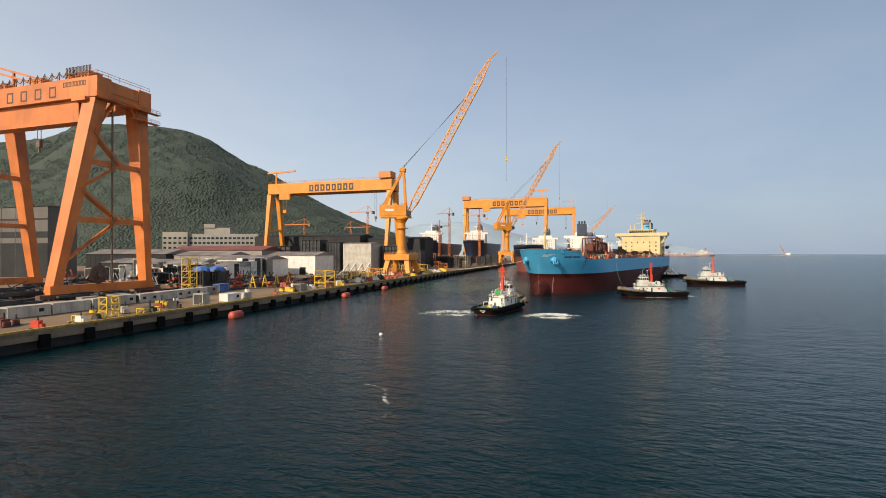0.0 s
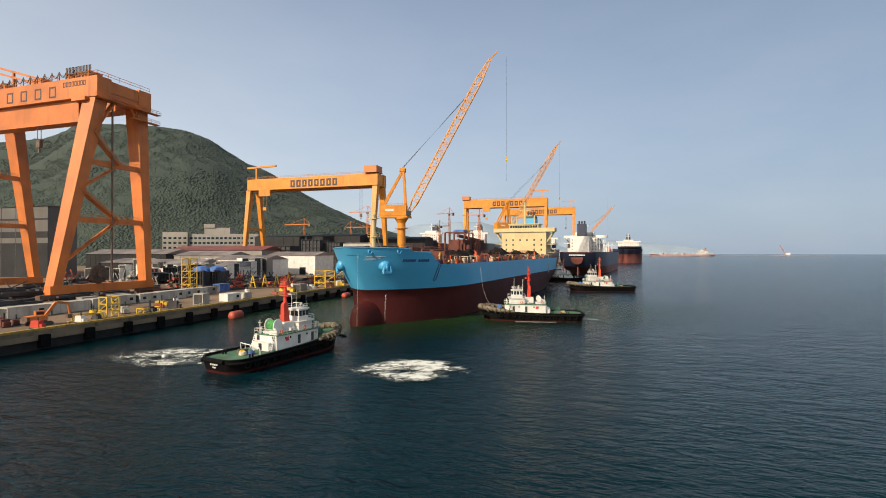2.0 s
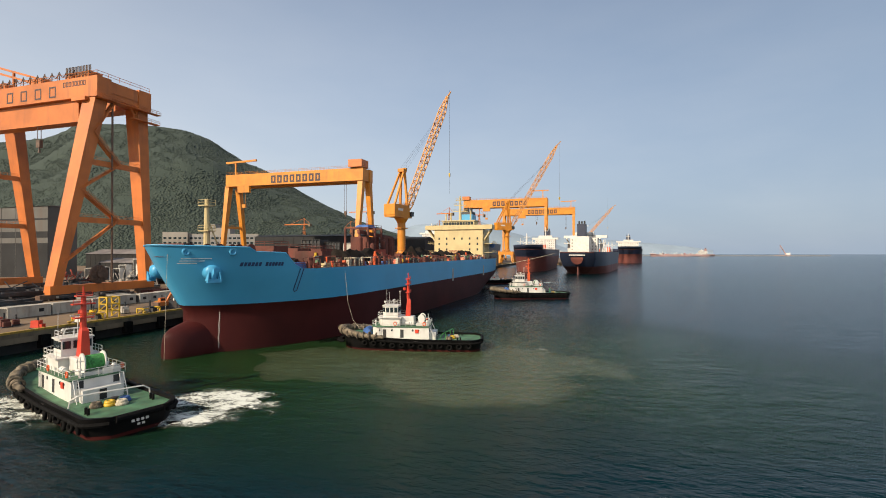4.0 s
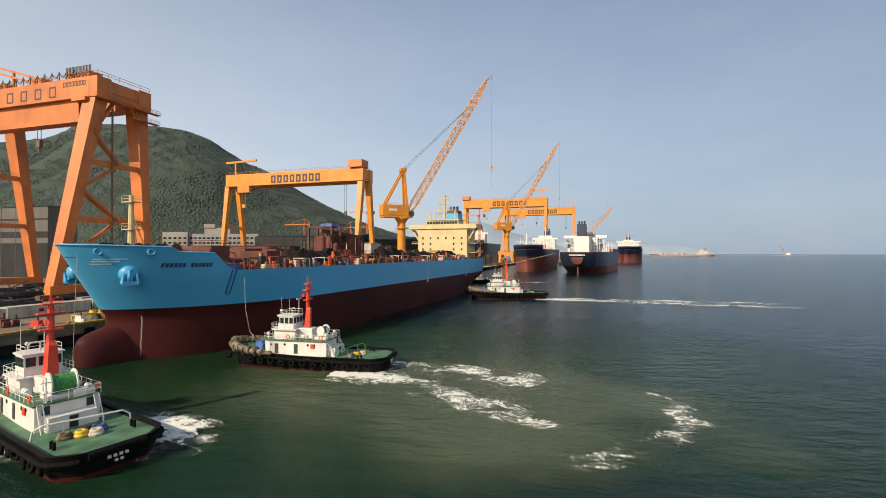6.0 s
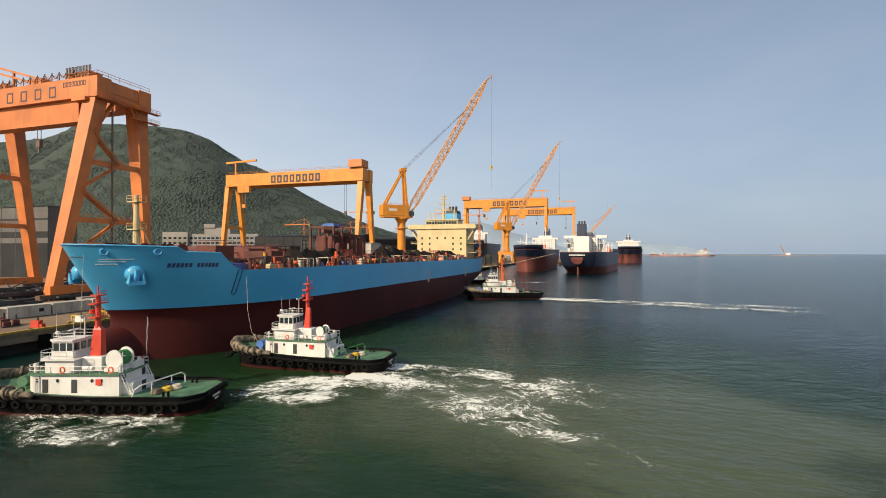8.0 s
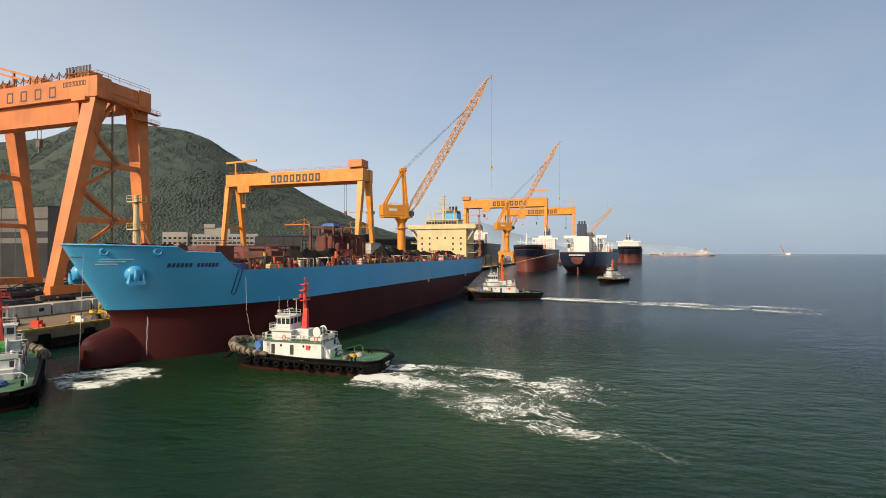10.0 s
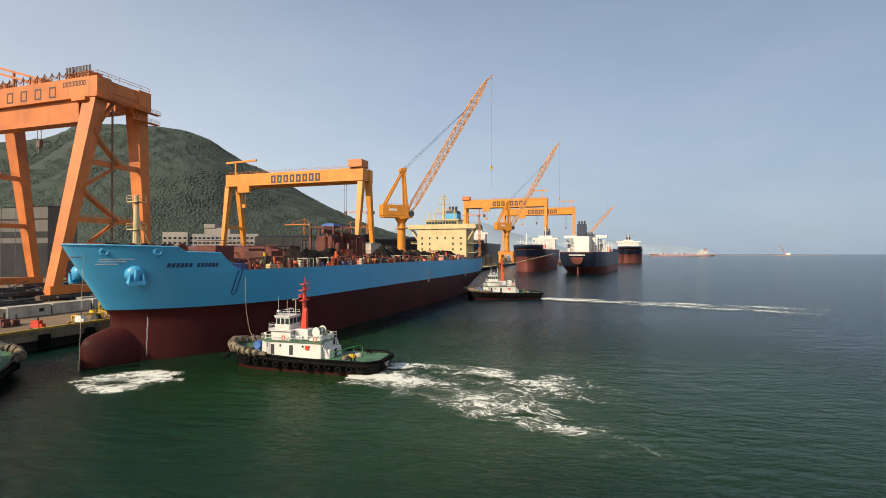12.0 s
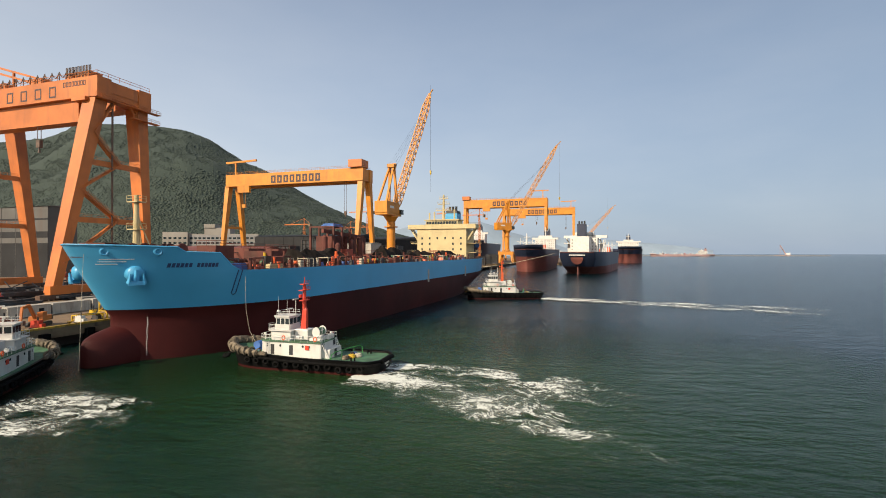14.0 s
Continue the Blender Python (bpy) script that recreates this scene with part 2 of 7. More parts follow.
# ---- sea ----
def water_material(name, deep, shallow, gloss=0.33):
    m = bpy.data.materials.new(name)
    m.use_nodes = True
    n, l = m.node_tree.nodes, m.node_tree.links
    b = n["Principled BSDF"]
    tc = n.new("ShaderNodeTexCoord")
    big = n.new("ShaderNodeTexNoise")
    big.inputs["Scale"].default_value, big.inputs["Detail"].default_value = 0.012, 4
    l.new(tc.outputs["Object"], big.inputs["Vector"])
    mix = n.new("ShaderNodeMix")
    mix.data_type = "RGBA"
    mix.inputs["A"].default_value, mix.inputs["B"].default_value = (*deep, 1), (*shallow, 1)
    l.new(big.outputs["Fac"], mix.inputs["Factor"])
    l.new(mix.outputs["Result"], b.inputs["Base Color"])
    b.inputs["Roughness"].default_value = 0.15
    b.inputs["IOR"].default_value = 1.33
    b.inputs["Specular IOR Level"].default_value = gloss
    height = None
    for scale, amp, stretch in ((0.09, 0.5, 0.45), (0.30, 0.60, 0.42), (0.85, 0.44, 0.45), (2.2, 0.15, 0.5)):
        mp = n.new("ShaderNodeMapping")
        mp.inputs["Rotation"].default_value = (0, 0, 0.5 + scale)
        mp.inputs["Scale"].default_value = (scale * stretch, scale, scale)
        l.new(tc.outputs["Object"], mp.inputs["Vector"])
        no = n.new("ShaderNodeTexNoise")
        no.inputs["Scale"].default_value, no.inputs["Detail"].default_value, no.inputs["Distortion"].default_value = 1.0, 4, 0.6
        l.new(mp.outputs["Vector"], no.inputs["Vector"])
        mul = n.new("ShaderNodeMath")
        mul.operation = "MULTIPLY"
        mul.inputs[1].default_value = amp
        l.new(no.outputs["Fac"], mul.inputs[0])
        if height is None:
            height = mul.outputs[0]
        else:
            ad = n.new("ShaderNodeMath")
            l.new(height, ad.inputs[0])
            l.new(mul.outputs[0], ad.inputs[1])
            height = ad.outputs[0]
    bp = n.new("ShaderNodeBump")
    bp.inputs["Strength"].default_value, bp.inputs["Distance"].default_value = 1.0, 0.8
    l.new(height, bp.inputs["Height"])
    l.new(bp.outputs["Normal"], b.inputs["Normal"])
    return m


SEA = water_material("sea_water", (0.0002, 0.0100, 0.0140), (0.0004, 0.0140, 0.0190), 0.21)


def build_sea():
    g = Geo()
    xs = [-2500, -400, -112.0 + 0.5, 0, 150, 600, 4500]
    ys = [-400, -60, 60, 200, 500, 1500, 4800]
    v = [(x, y, 0) for y in ys for x in xs]
    k = len(xs)
    g.add(v, [(j * k + i, j * k + i + 1, (j + 1) * k + i + 1, (j + 1) * k + i) for j in range(len(ys) - 1) for i in range(k - 1)])
    return solid("water", g, SEA, "dark blue-green harbour water with small wind ripples", "sea", kind="structure")


# ---- yard ground and quay wall ----
def build_quay():
    g = Geo()
    g.box(-1700, -120, -6, QUAY_X - 1.2, 760, QZ)
    solid("ground", g, APRON, "stained tan concrete shipyard apron", "ground", kind="structure")
    w = thing("quay_wall", "weathered concrete quay wall with dark fender bays", "quay", kind="structure")
    g = Geo()
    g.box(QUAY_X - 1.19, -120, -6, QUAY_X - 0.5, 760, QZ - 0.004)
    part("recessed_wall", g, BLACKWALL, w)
    g = Geo()
    g.box(QUAY_X - 1.2, -120, QZ - 0.9, QUAY_X + 0.3, 760, QZ + 0.004)
    part("coping", g, CONCRETE, w)
    g = Geo()
    g.box(QUAY_X - 0.7, -120, QZ + 0.006, QUAY_X + 0.25, 760, QZ + 0.45)
    part("kerb", g, KERBY, w, "yellow-painted kerb, scuffed")
    g = Geo()
    g.box(QUAY_X - 0.5, -3.8, 2.1, QUAY_X + 0.28, 3.6, QZ - 0.9)
    panel = g.mesh("face_panel", CONCRETE)
    g = Geo()
    g.box(QUAY_X - 0.5, -0.9, 0.4, QUAY_X + 0.9, 0.9, QZ - 1.0)
    fend = g.mesh("rubber_fender", RUBBER)
    for i in range(60):
        part("face_panel", panel, None, w, at=pose(0, -20 + i * 9.6, 0))
        part("rubber_fender", fend, None, w, at=pose(0, -20 + i * 9.6 + 4.8, 0))
    g = Geo().cyl((0, 0, 0), (0, 0, 0.25), 0.45, n=10).cyl((0, 0, 0.25), (0, 0, 0.6), 0.28, n=10).cyl((0, 0, 0.6), (0, 0, 0.85), 0.5, n=10)
    boll = g.mesh("bollard", KERBY, True)
    for i in range(22):
        b = new("bollard", boll)
        b.matrix_basis = pose(QUAY_X - 1.6, 20 + i * 19.2, QZ)
        tagged(b, "stout yellow mooring bollard on the quay edge", "bollard", "quay bollards")


# ---- hills ----
def build_hills():
    a = radians(17.03)
    cx, sx = math.cos(a), math.sin(a)
    px = (-700, -300, -60, 0, 80, 150, 210, 270, 330, 380, 440, 500, 560, 640, 700, 760, 800)
    hp = (90, 150, 180, 186, 198, 222, 224, 219, 211, 187, 148, 121, 94, 55, 37, 22, 10)
    g = Geo()
    nr, na = 46, 190
    v = []
    hts = {}
    for j in range(nr):
        d = 560 + (j / (nr - 1)) * 1100
        for i in range(na):
            p = -680 + i * (1490 / (na - 1))
            top = float(np.interp(p, px, hp)) * 1200 / 826
            u = (d - 560) / 640
            shape = math.sin(min(u, 1) * math.pi / 2) ** 1.35 if u < 1 else math.cos((u - 1) * 1.2)
            X = (p - 784) / 826 * d
            x, y = X * cx - d * sx, X * sx + d * cx
            nz = noise.fractal((x * 0.004, y * 0.004, 3.1), 1.0, 2.0, 5)
            ridge = abs(noise.noise((x * 0.006, y * 0.003, 9.0)))
            z = 3 + shape * (top + 12) + (nz * 20 - ridge * 30) * min(u * 2, 1) * (0.25 if 0.85 < u < 1.1 else 1.0) * min(1, top / 120)
            hts[i, j] = (x, y, z)
            v.append((x, y, z))
    g.add(v, [(j * na + i, j * na + i + 1, (j + 1) * na + i + 1, (j + 1) * na + i) for j in range(nr - 1) for i in range(na - 1)])
    hill = solid("hill", g, FOREST, "steep wooded hill behind the shipyard", "hill", kind="structure", smooth=True)
    # canopy clumps
    r = random.Random(3)
    g = Geo()
    ico = [(0, 0, 1), (0.9, 0, 0.35), (0.28, 0.85, 0.4), (-0.72, 0.53, 0.3), (-0.72, -0.53, 0.42), (0.28, -0.85, 0.33), (0.5, 0.4, -0.5), (-0.6, 0.1, -0.5), (0.2, -0.6, -0.5)]
    fc = [(0, 1, 2), (0, 2, 3), (0, 3, 4), (0, 4, 5), (0, 5, 1), (1, 6, 2), (2, 6, 3), (3, 6, 7), (3, 7, 4), (4, 7, 8), (4, 8, 5), (5, 8, 1), (1, 8, 6)]
    for k in range(105000):
        j, i = r.random() ** 1.3 * (nr - 18), r.uniform(25, na - 2)
        p0, p1, p2 = Vector(hts[int(i), int(j)]), Vector(hts[int(i) + 1, int(j)]), Vector(hts[int(i), int(j) + 1])
        a, b = p1 - p0, p2 - p0
        up = a.cross(b).normalized()
        if up.z < 0:
            up = -up
        a, b = a.normalized(), up.cross(a.normalized())
        c = p0 + (p1 - p0) * (i % 1) + (p2 - p0) * (j % 1)
        s = r.uniform(1.3, 2.9)
        e = s * r.uniform(0.09, 0.24)
        g.add([c + (a * q[0] + b * q[1]) * (s * r.uniform(0.88, 1.18)) + up * (q[2] * e) for q in ico], fc)
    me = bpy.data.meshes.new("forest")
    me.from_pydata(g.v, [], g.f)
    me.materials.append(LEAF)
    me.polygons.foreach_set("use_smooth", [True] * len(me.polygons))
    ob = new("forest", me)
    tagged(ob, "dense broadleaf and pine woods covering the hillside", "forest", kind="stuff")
    # far ranges across the bay
    for name, d, pts, amp in (("far_hill", 2600, ((690, 40), (740, 54), (790, 58), (850, 60), (890, 44), (960, 22), (1010, 6)), 5), ("far_hill", 3900, ((940, 30), (1060, 24), (1110, 20), (1160, 16), (1220, 10), (1262, 3)), 3)):
        g = Geo()
        p0, p1 = pts[0][0], pts[-1][0]
        n, rows = 60, 8
        v = []
        for j in range(rows):
            dd = d + j * 60
            for i in range(n):
                p = p0 + (p1 - p0) * i / (n - 1)
                h = float(np.interp(p, [q[0] for q in pts], [q[1] for q in pts])) * d / 826 + amp * noise.noise((p * 0.05, j * 0.6, 1.0))
                X = (p - 784) / 826 * dd
                v.append((X * cx - dd * sx, X * sx + dd * cx, (h + 21) * math.sin(min(1, j / 5) * math.pi / 2) - 1))
        g.add(v, [(j * n + i, j * n + i + 1, (j + 1) * n + i + 1, (j + 1) * n + i) for j in range(rows - 1) for i in range(n - 1)])
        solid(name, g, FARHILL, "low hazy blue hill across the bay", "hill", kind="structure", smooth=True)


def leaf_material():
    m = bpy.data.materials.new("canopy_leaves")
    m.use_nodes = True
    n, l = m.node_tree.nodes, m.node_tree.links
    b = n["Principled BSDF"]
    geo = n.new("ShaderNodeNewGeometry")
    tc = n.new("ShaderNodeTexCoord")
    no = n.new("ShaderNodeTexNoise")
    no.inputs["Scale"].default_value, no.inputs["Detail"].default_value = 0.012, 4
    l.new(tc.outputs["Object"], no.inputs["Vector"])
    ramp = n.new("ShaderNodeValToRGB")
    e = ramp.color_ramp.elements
    # leaf greens lean to blue-grey: the hillside's haze is mixed into them
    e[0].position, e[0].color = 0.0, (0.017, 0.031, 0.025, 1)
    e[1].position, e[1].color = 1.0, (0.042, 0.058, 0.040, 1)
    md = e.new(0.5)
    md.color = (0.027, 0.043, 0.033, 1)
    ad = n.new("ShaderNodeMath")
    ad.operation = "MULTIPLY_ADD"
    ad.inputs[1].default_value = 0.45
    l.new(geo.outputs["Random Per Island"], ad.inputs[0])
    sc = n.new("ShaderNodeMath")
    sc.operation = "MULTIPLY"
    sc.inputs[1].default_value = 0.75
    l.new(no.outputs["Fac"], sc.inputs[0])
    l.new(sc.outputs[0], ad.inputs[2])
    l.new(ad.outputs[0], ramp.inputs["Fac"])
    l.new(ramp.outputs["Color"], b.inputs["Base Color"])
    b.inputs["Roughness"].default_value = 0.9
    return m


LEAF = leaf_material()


# ---- letter shapes: plain hollow blocks standing in for a company's name ----
def sign_bars(g, n, w, h, at, step, stroke=0.3, mi=0):
    """n plain marks in the plane y = at.y, each a plain hollow block."""
    x0, y, z0 = at
    for i in range(n):
        x = x0 + i * step
        t = w * stroke
        g.box(x, y - 0.06, z0, x + t, y, z0 + h, mi)
        g.box(x + w - t, y - 0.06, z0, x + w, y, z0 + h, mi)
        g.box(x + t, y - 0.06, z0, x + w - t, y, z0 + t, mi)
        g.box(x + t, y - 0.06, z0 + h - t, x + w - t, y, z0 + h, mi)
    return g


# ---- gantry cranes ----
def gantry_crane(label, at, span, top, depth_box=11.0, base=36.0, head=20.0, text=True, glyph=6.0, mat_=CRANE, cap="right", two_level=False, near_detail=False, left_base=None, off=0.0):
    """Bridge along x from 0 (quay side) to -span; rails along y; local z 0 is the ground."""
    c = thing("gantry_crane", label, "crane", at)
    zb = top - depth_box
    ov = 6.0 if two_level else 1.0
    head_at = pose(0, off, 0)
    g = Geo()
    gy = head / 2
    g.box(-span - ov, -gy, zb + 2, 2.6, -gy + 5.5, top)
    part("front_girder", g, mat_, c, at=head_at)
    g = Geo()
    g.box(-span - ov, gy - 5.5, zb + 2, 2.6, gy, top)
    part("rear_girder", g, mat_, c, at=head_at)
    for x0 in (-4.0, -span - 3.5):
        g = Geo()
        g.box(x0, -gy + 5.51, zb + 2.5, x0 + 6.0, gy - 5.51, top - 0.5)
        part("end_tie", g, mat_, c, at=head_at)
    if two_level:
        g = Geo()
        g.box(-span - ov, -gy + 1.5, zb - 6.5, -9, -gy + 6.0, zb + 1.99)
        part("lower_girder", g, mat_, c, at=head_at)
        g = Geo()
        g.box(-9, -gy - 1.2, zb + 0.5, -2, -gy + 1.5, zb + 1.9)
        part("landing", g, CRANE, c, at=head_at)
    else:
        g = Geo()
        g.box(-span - ov, -gy - 0.5, zb + 2.1, 2.6, -gy - 0.002, zb + 2.7)
        part("walkway_ledge", g, mat_, c, at=head_at)
    for side, x in (("r", 0.0), ("l", -span)):
        bs = base if side == "r" else (left_base or base * 0.92)
        w0, w1 = (4.5, 2.3) if side == "r" else (4.4, 2.3)
        zt = zb + 2
        for s in (-1, 1):
            g = Geo()
            if near_detail:
                g.beam((x - 1.0, s * bs / 2, 2.5), (x - 2.0, off + s * (gy - 2.8), zt), 4.2, 2.7, 6.6, 4.6)
            else:
                g.beam((x, s * bs / 2, 2.5), (x, off + s * (gy - 2.8), zt), w1, w1 * 1.25, w0, w0 * 1.1)
            part("leg", g, mat_, c)
        g = Geo()
        g.box(x - 1.4, -bs / 2 - 2, 2.0, x + 1.4, bs / 2 + 2, 5.0)
        part("sill_beam", g, mat_, c)
        for s in (-1, 1):
            g = Geo()
            g.box(x - 1.1, s * bs / 2 - 5, 0.5, x + 1.1, s * bs / 2 + 5, 2.0)
            for k in range(6):
                g.cyl((x - 0.5, s * bs / 2 - 4.2 + k * 1.7, 0.5), (x + 0.5, s * bs / 2 - 4.2 + k * 1.7, 0.5), 0.5, n=10)
            part("bogie", g, CRANE_D, c)
        if near_detail or side == "l":
            hh = lambda z, s=1: bs / 2 + (gy - 2.8 + s * off - bs / 2) * (z - 2.5) / (zt - 2.5)
            levels = [0.36, 0.66] if near_detail else [0.5]
            zs = [2.5 + (zt - 2.5) * q for q in levels]
            for z in zs:
                g = Geo()
                g.beam((x, -hh(z, -1), z), (x, hh(z), z), 1.3, 2.0)
                g.rail([(x + 0.7, -hh(z, -1) + 1.5, z + 1), (x + 0.7, hh(z) - 1.5, z + 1)], step=2.5, r=0.06)
                part("cross_beam", g, mat_, c)
            if near_detail:
                nodes = [(0.14, -1), (0.36, 0.25), (0.51, -1), (0.66, 0.3), (0.81, -1), (1.0, 0.2)]
                pts = []
                for q, s in nodes:
                    z = 2.5 + (zt - 2.5) * q
                    pts.append((x, s * hh(z, -1 if s < 0 else 1), z))
                for p, q in zip(pts, pts[1:]):
                    part("brace", Geo().beam(p, q, 0.8, 0.8), mat_, c)
                    # stair flight along the brace: two strings, treads and a handrail
                    p_, q_ = Vector(p) + Vector((0.9, 0, 0.3)), Vector(q) + Vector((0.9, 0, 0.3))
                    g = Geo()
                    for o in (0.0, 1.1):
                        g.beam(p_ + Vector((o, 0, 0)), q_ + Vector((o, 0, 0)), 0.12, 0.4)
                        g.path([p_ + Vector((o, 0, 1.1)), q_ + Vector((o, 0, 1.1))], 0.06)
                    for j in range(19):
                        a_ = p_.lerp(q_, j / 18)
                        g.beam(a_, a_ + Vector((1.1, 0, 0)), 0.3, 0.08)
                        if j % 3 == 0:
                            g.path([a_ + Vector((1.1, 0, 0)), a_ + Vector((1.1, 0, 1.1))], 0.05)
                    part("stair_flight", g, CRANE, c, "orange steel stair flight between the legs")
                g = Geo()
                g.cyl((x + 1.5, 1.5, 5), (x + 1.5, 1.5, zt), 0.35, n=6)
                part("cable_riser", g, CRANE_D, c)
                g = Geo()
                g.cyl((x + 1.6, -bs / 2 + 14, 8.5), (x + 2.6, -bs / 2 + 14, 8.5), 3.1, n=24)
                g.torus((x + 2.1, -bs / 2 + 14, 8.5), (1, 0, 0), 3.1, 0.45, n=24)
                g.cyl((x + 2.6, -bs / 2 + 14, 8.5), (x + 3.2, -bs / 2 + 14, 8.5), 1.2, n=12)
                reel = part("cable_reel", g, CRANE_D, c, "dark round cable reel")
                for k in range(10):
                    an = k * math.pi / 5
                    part("spoke", Geo().beam((x + 2.75, -bs / 2 + 14, 8.5), (x + 2.75, -bs / 2 + 14 + 2.9 * math.cos(an), 8.5 + 2.9 * math.sin(an)), 0.3), CRANE_D, reel)
    # head house and trolley
    if cap == "left":
        part("machinery_house", Geo().box(-span - 4, -gy - 1.5, top, -span + 8, gy - 8, top + 6), CRANE, c, "orange machinery house on the bridge", at=head_at)
        part("service_jib", Geo().beam((-5, 0, top), (-5, 0, top + 12), 1.2).beam((-24, 0, top + 12), (4, 0, top + 12.6), 1.4), mat_, c, at=head_at)
    if cap == "right":
        g = Geo()
        g.box(-9.5, -gy - 2, top + 0.6, 2.5, gy - 8, top + 6.5)
        for px_, py_ in ((-8, -gy + 1), (1, -gy + 1), (-8, gy - 9), (1, gy - 9)):
            g.box(px_ - 0.4, py_ - 0.4, top, px_ + 0.4, py_ + 0.4, top + 0.7)
        part("machinery_house", g, CRANE, c, "orange-brown machinery house on the bridge", at=head_at)
        g = Geo()
        g.beam((-span + 2, 0, top), (-span + 2, 0, top + 12), 1.2)
        g.beam((-span - 8, 0, top + 12.5), (-span + 24, 0, top + 13.5), 1.6)
        part("service_jib", g, mat_, c, at=head_at)
    xt = -span + 20 if cap == "right" else -span * 0.72
    xh, hd = (-14, 22) if not two_level else (-31, 12)
    if not two_level:
        part("trolley", Geo().box(xt - 6, -gy - 3.0, zb - 4.0, xt + 6, -gy - 0.51, zb + 1.9), CRANE_Y, c, at=head_at)
    g = Geo()
    for dx in () if two_level else (-1.5, 1.5):
        g.cyl((xt + dx, -gy - 1.7, zb - 14), (xt + dx, -gy - 1.7, zb - 4), 0.12, n=4)
    if not two_level:
        g.box(xt - 1.8, -gy - 2.4, zb - 17, xt + 1.8, -gy - 1.0, zb - 14)
        part("hook_block", g, CRANE_Y, c, at=head_at)
    g = Geo()
    for dx in (-1.0, 1.0):
        g.cyl((xh + dx, -gy + 2, zb - hd), (xh + dx, -gy + 2, zb + 2), 0.14, n=4)
    g.box(xh - 1.0, -gy + 1.4, zb - hd - 3.0, xh + 1.0, -gy + 2.6, zb - hd)
    g.cyl((xh, -gy + 2, zb - hd - 5), (xh, -gy + 2, zb - hd - 3), 0.5, 0.25, n=8)
    part("hoist_block", g, CRANE_D, c, at=head_at)
    g = Geo()
    g.rail([(-span - ov, -gy + 0.3, top), (ov * 0.35, -gy + 0.3, top), (ov * 0.35, gy - 0.3, top)], h=2.0, step=4.0, r=0.09)
    part("handrail", g, mat_, c, at=head_at)
    if text:
        if two_level:
            for n_, w_, h_, x_, z_, st in ((4, 3.6, 4.2, -46.5, zb + 3.2, 8.0), (8, 1.15, 1.9, -15.0, zb + 6.5, 1.5)):
                for k in range(n_):
                    part("letter", sign_bars(Geo(), 1, w_, h_, (x_ + k * st, -gy - 0.004, z_), st, 0.15 if w_ > 2 else 0.26), INK, c, "dark block letter on the girder", at=head_at)
        else:
            for k in range(8):
                g = sign_bars(Geo(), 1, glyph * 0.60, glyph * 0.86, (-span * 0.645 + k * glyph * 0.82, -gy - 0.004, zb + 2 + (depth_box - 2 - glyph) / 2), 1, 0.34)
                part("letter", g, INK, c, "dark block letter on the girder", at=head_at)
        # festoon loops and gear along the bridge top
    if two_level:
        for z_, y0_, y1_ in ((zb + 1.2, -gy - 1.5, gy + 3.5), (zb - 3.0, gy - 9, gy + 3.0)):
            g = Geo().box(1.7, y0_, z_, 4.0, y1_, z_ + 0.3).rail([(4.0, y0_, z_ + 0.3), (4.0, y1_, z_ + 0.3)], h=1.3, step=2.0, r=0.08)
            part("end_walkway", g, CRANE, c, at=head_at)
        g = Geo().beam((0.8, gy - 7, zb - 3), (0.8, gy - 3, zb + 3.5), 0.7).beam((0.8, gy - 1, zb - 6), (0.8, gy - 8, zb + 1.5), 0.7)
        part("end_stair", g, CRANE, c, at=head_at)
        part("end_plate", Geo().box(2.01, -gy + 5.6, zb + 4.6, 2.3, gy - 5.6, top - 0.9), CRANE, c, at=head_at)
        for k in range(14):
            x_ = -span + 8 + k * 4.0
            g = Geo().beam((x_, -gy + 0.6, top), (x_, -gy + 0.6, top + 3.6), 0.25)
            g.path([(x_, -gy + 0.6, top + 3.4), (x_ + 1.0, -gy + 0.6, top + 1.8), (x_ + 2.0, -gy + 0.6, top + 1.3), (x_ + 3.0, -gy + 0.6, top + 1.8), (x_ + 4.0, -gy + 0.6, top + 3.4)], 0.16)
            part("festoon_post", g, CRANE_D, c, at=head_at)
        for k in range(9):
            x_ = -14.5 + k * 1.5
            g = Geo().path([(x_, -gy + 0.8, top), (x_, -gy + 0.8, top + 4.6), (x_ + 0.7, -gy + 0.8, top + 4.6), (x_ + 0.7, -gy + 0.8, top + 1)], 0.18)
            part("cable_loop", g, CRANE_D, c, at=head_at)
        for x_, w_ in ((-16, 12), (-37, 7), (-60, 9)):
            part("winch_house", Geo().box(x_, -gy + 2, top, x_ + w_, -gy + 7, top + 3.2), CRANE, c, at=head_at)
        # long derrick pipes rising inland from a post on the rear girder
        for dz_ in (0.0, 2.6):
            part("derrick_pipe", Geo().beam((-46.8, 6, top + 8.2 - dz_), (-118, 6, top + 29.6 - dz_), 0.9), CRANE, c, at=head_at)
        part("derrick_post", Geo().beam((-47.6, 6, top - 0.1), (-47.6, 6, top + 8.8), 1.0), CRANE, c, at=head_at)
        part("derrick_post", Geo().beam((-72, 6, top - 0.1), (-72, 6, top + 15.6), 0.8), CRANE, c, at=head_at)
    return c


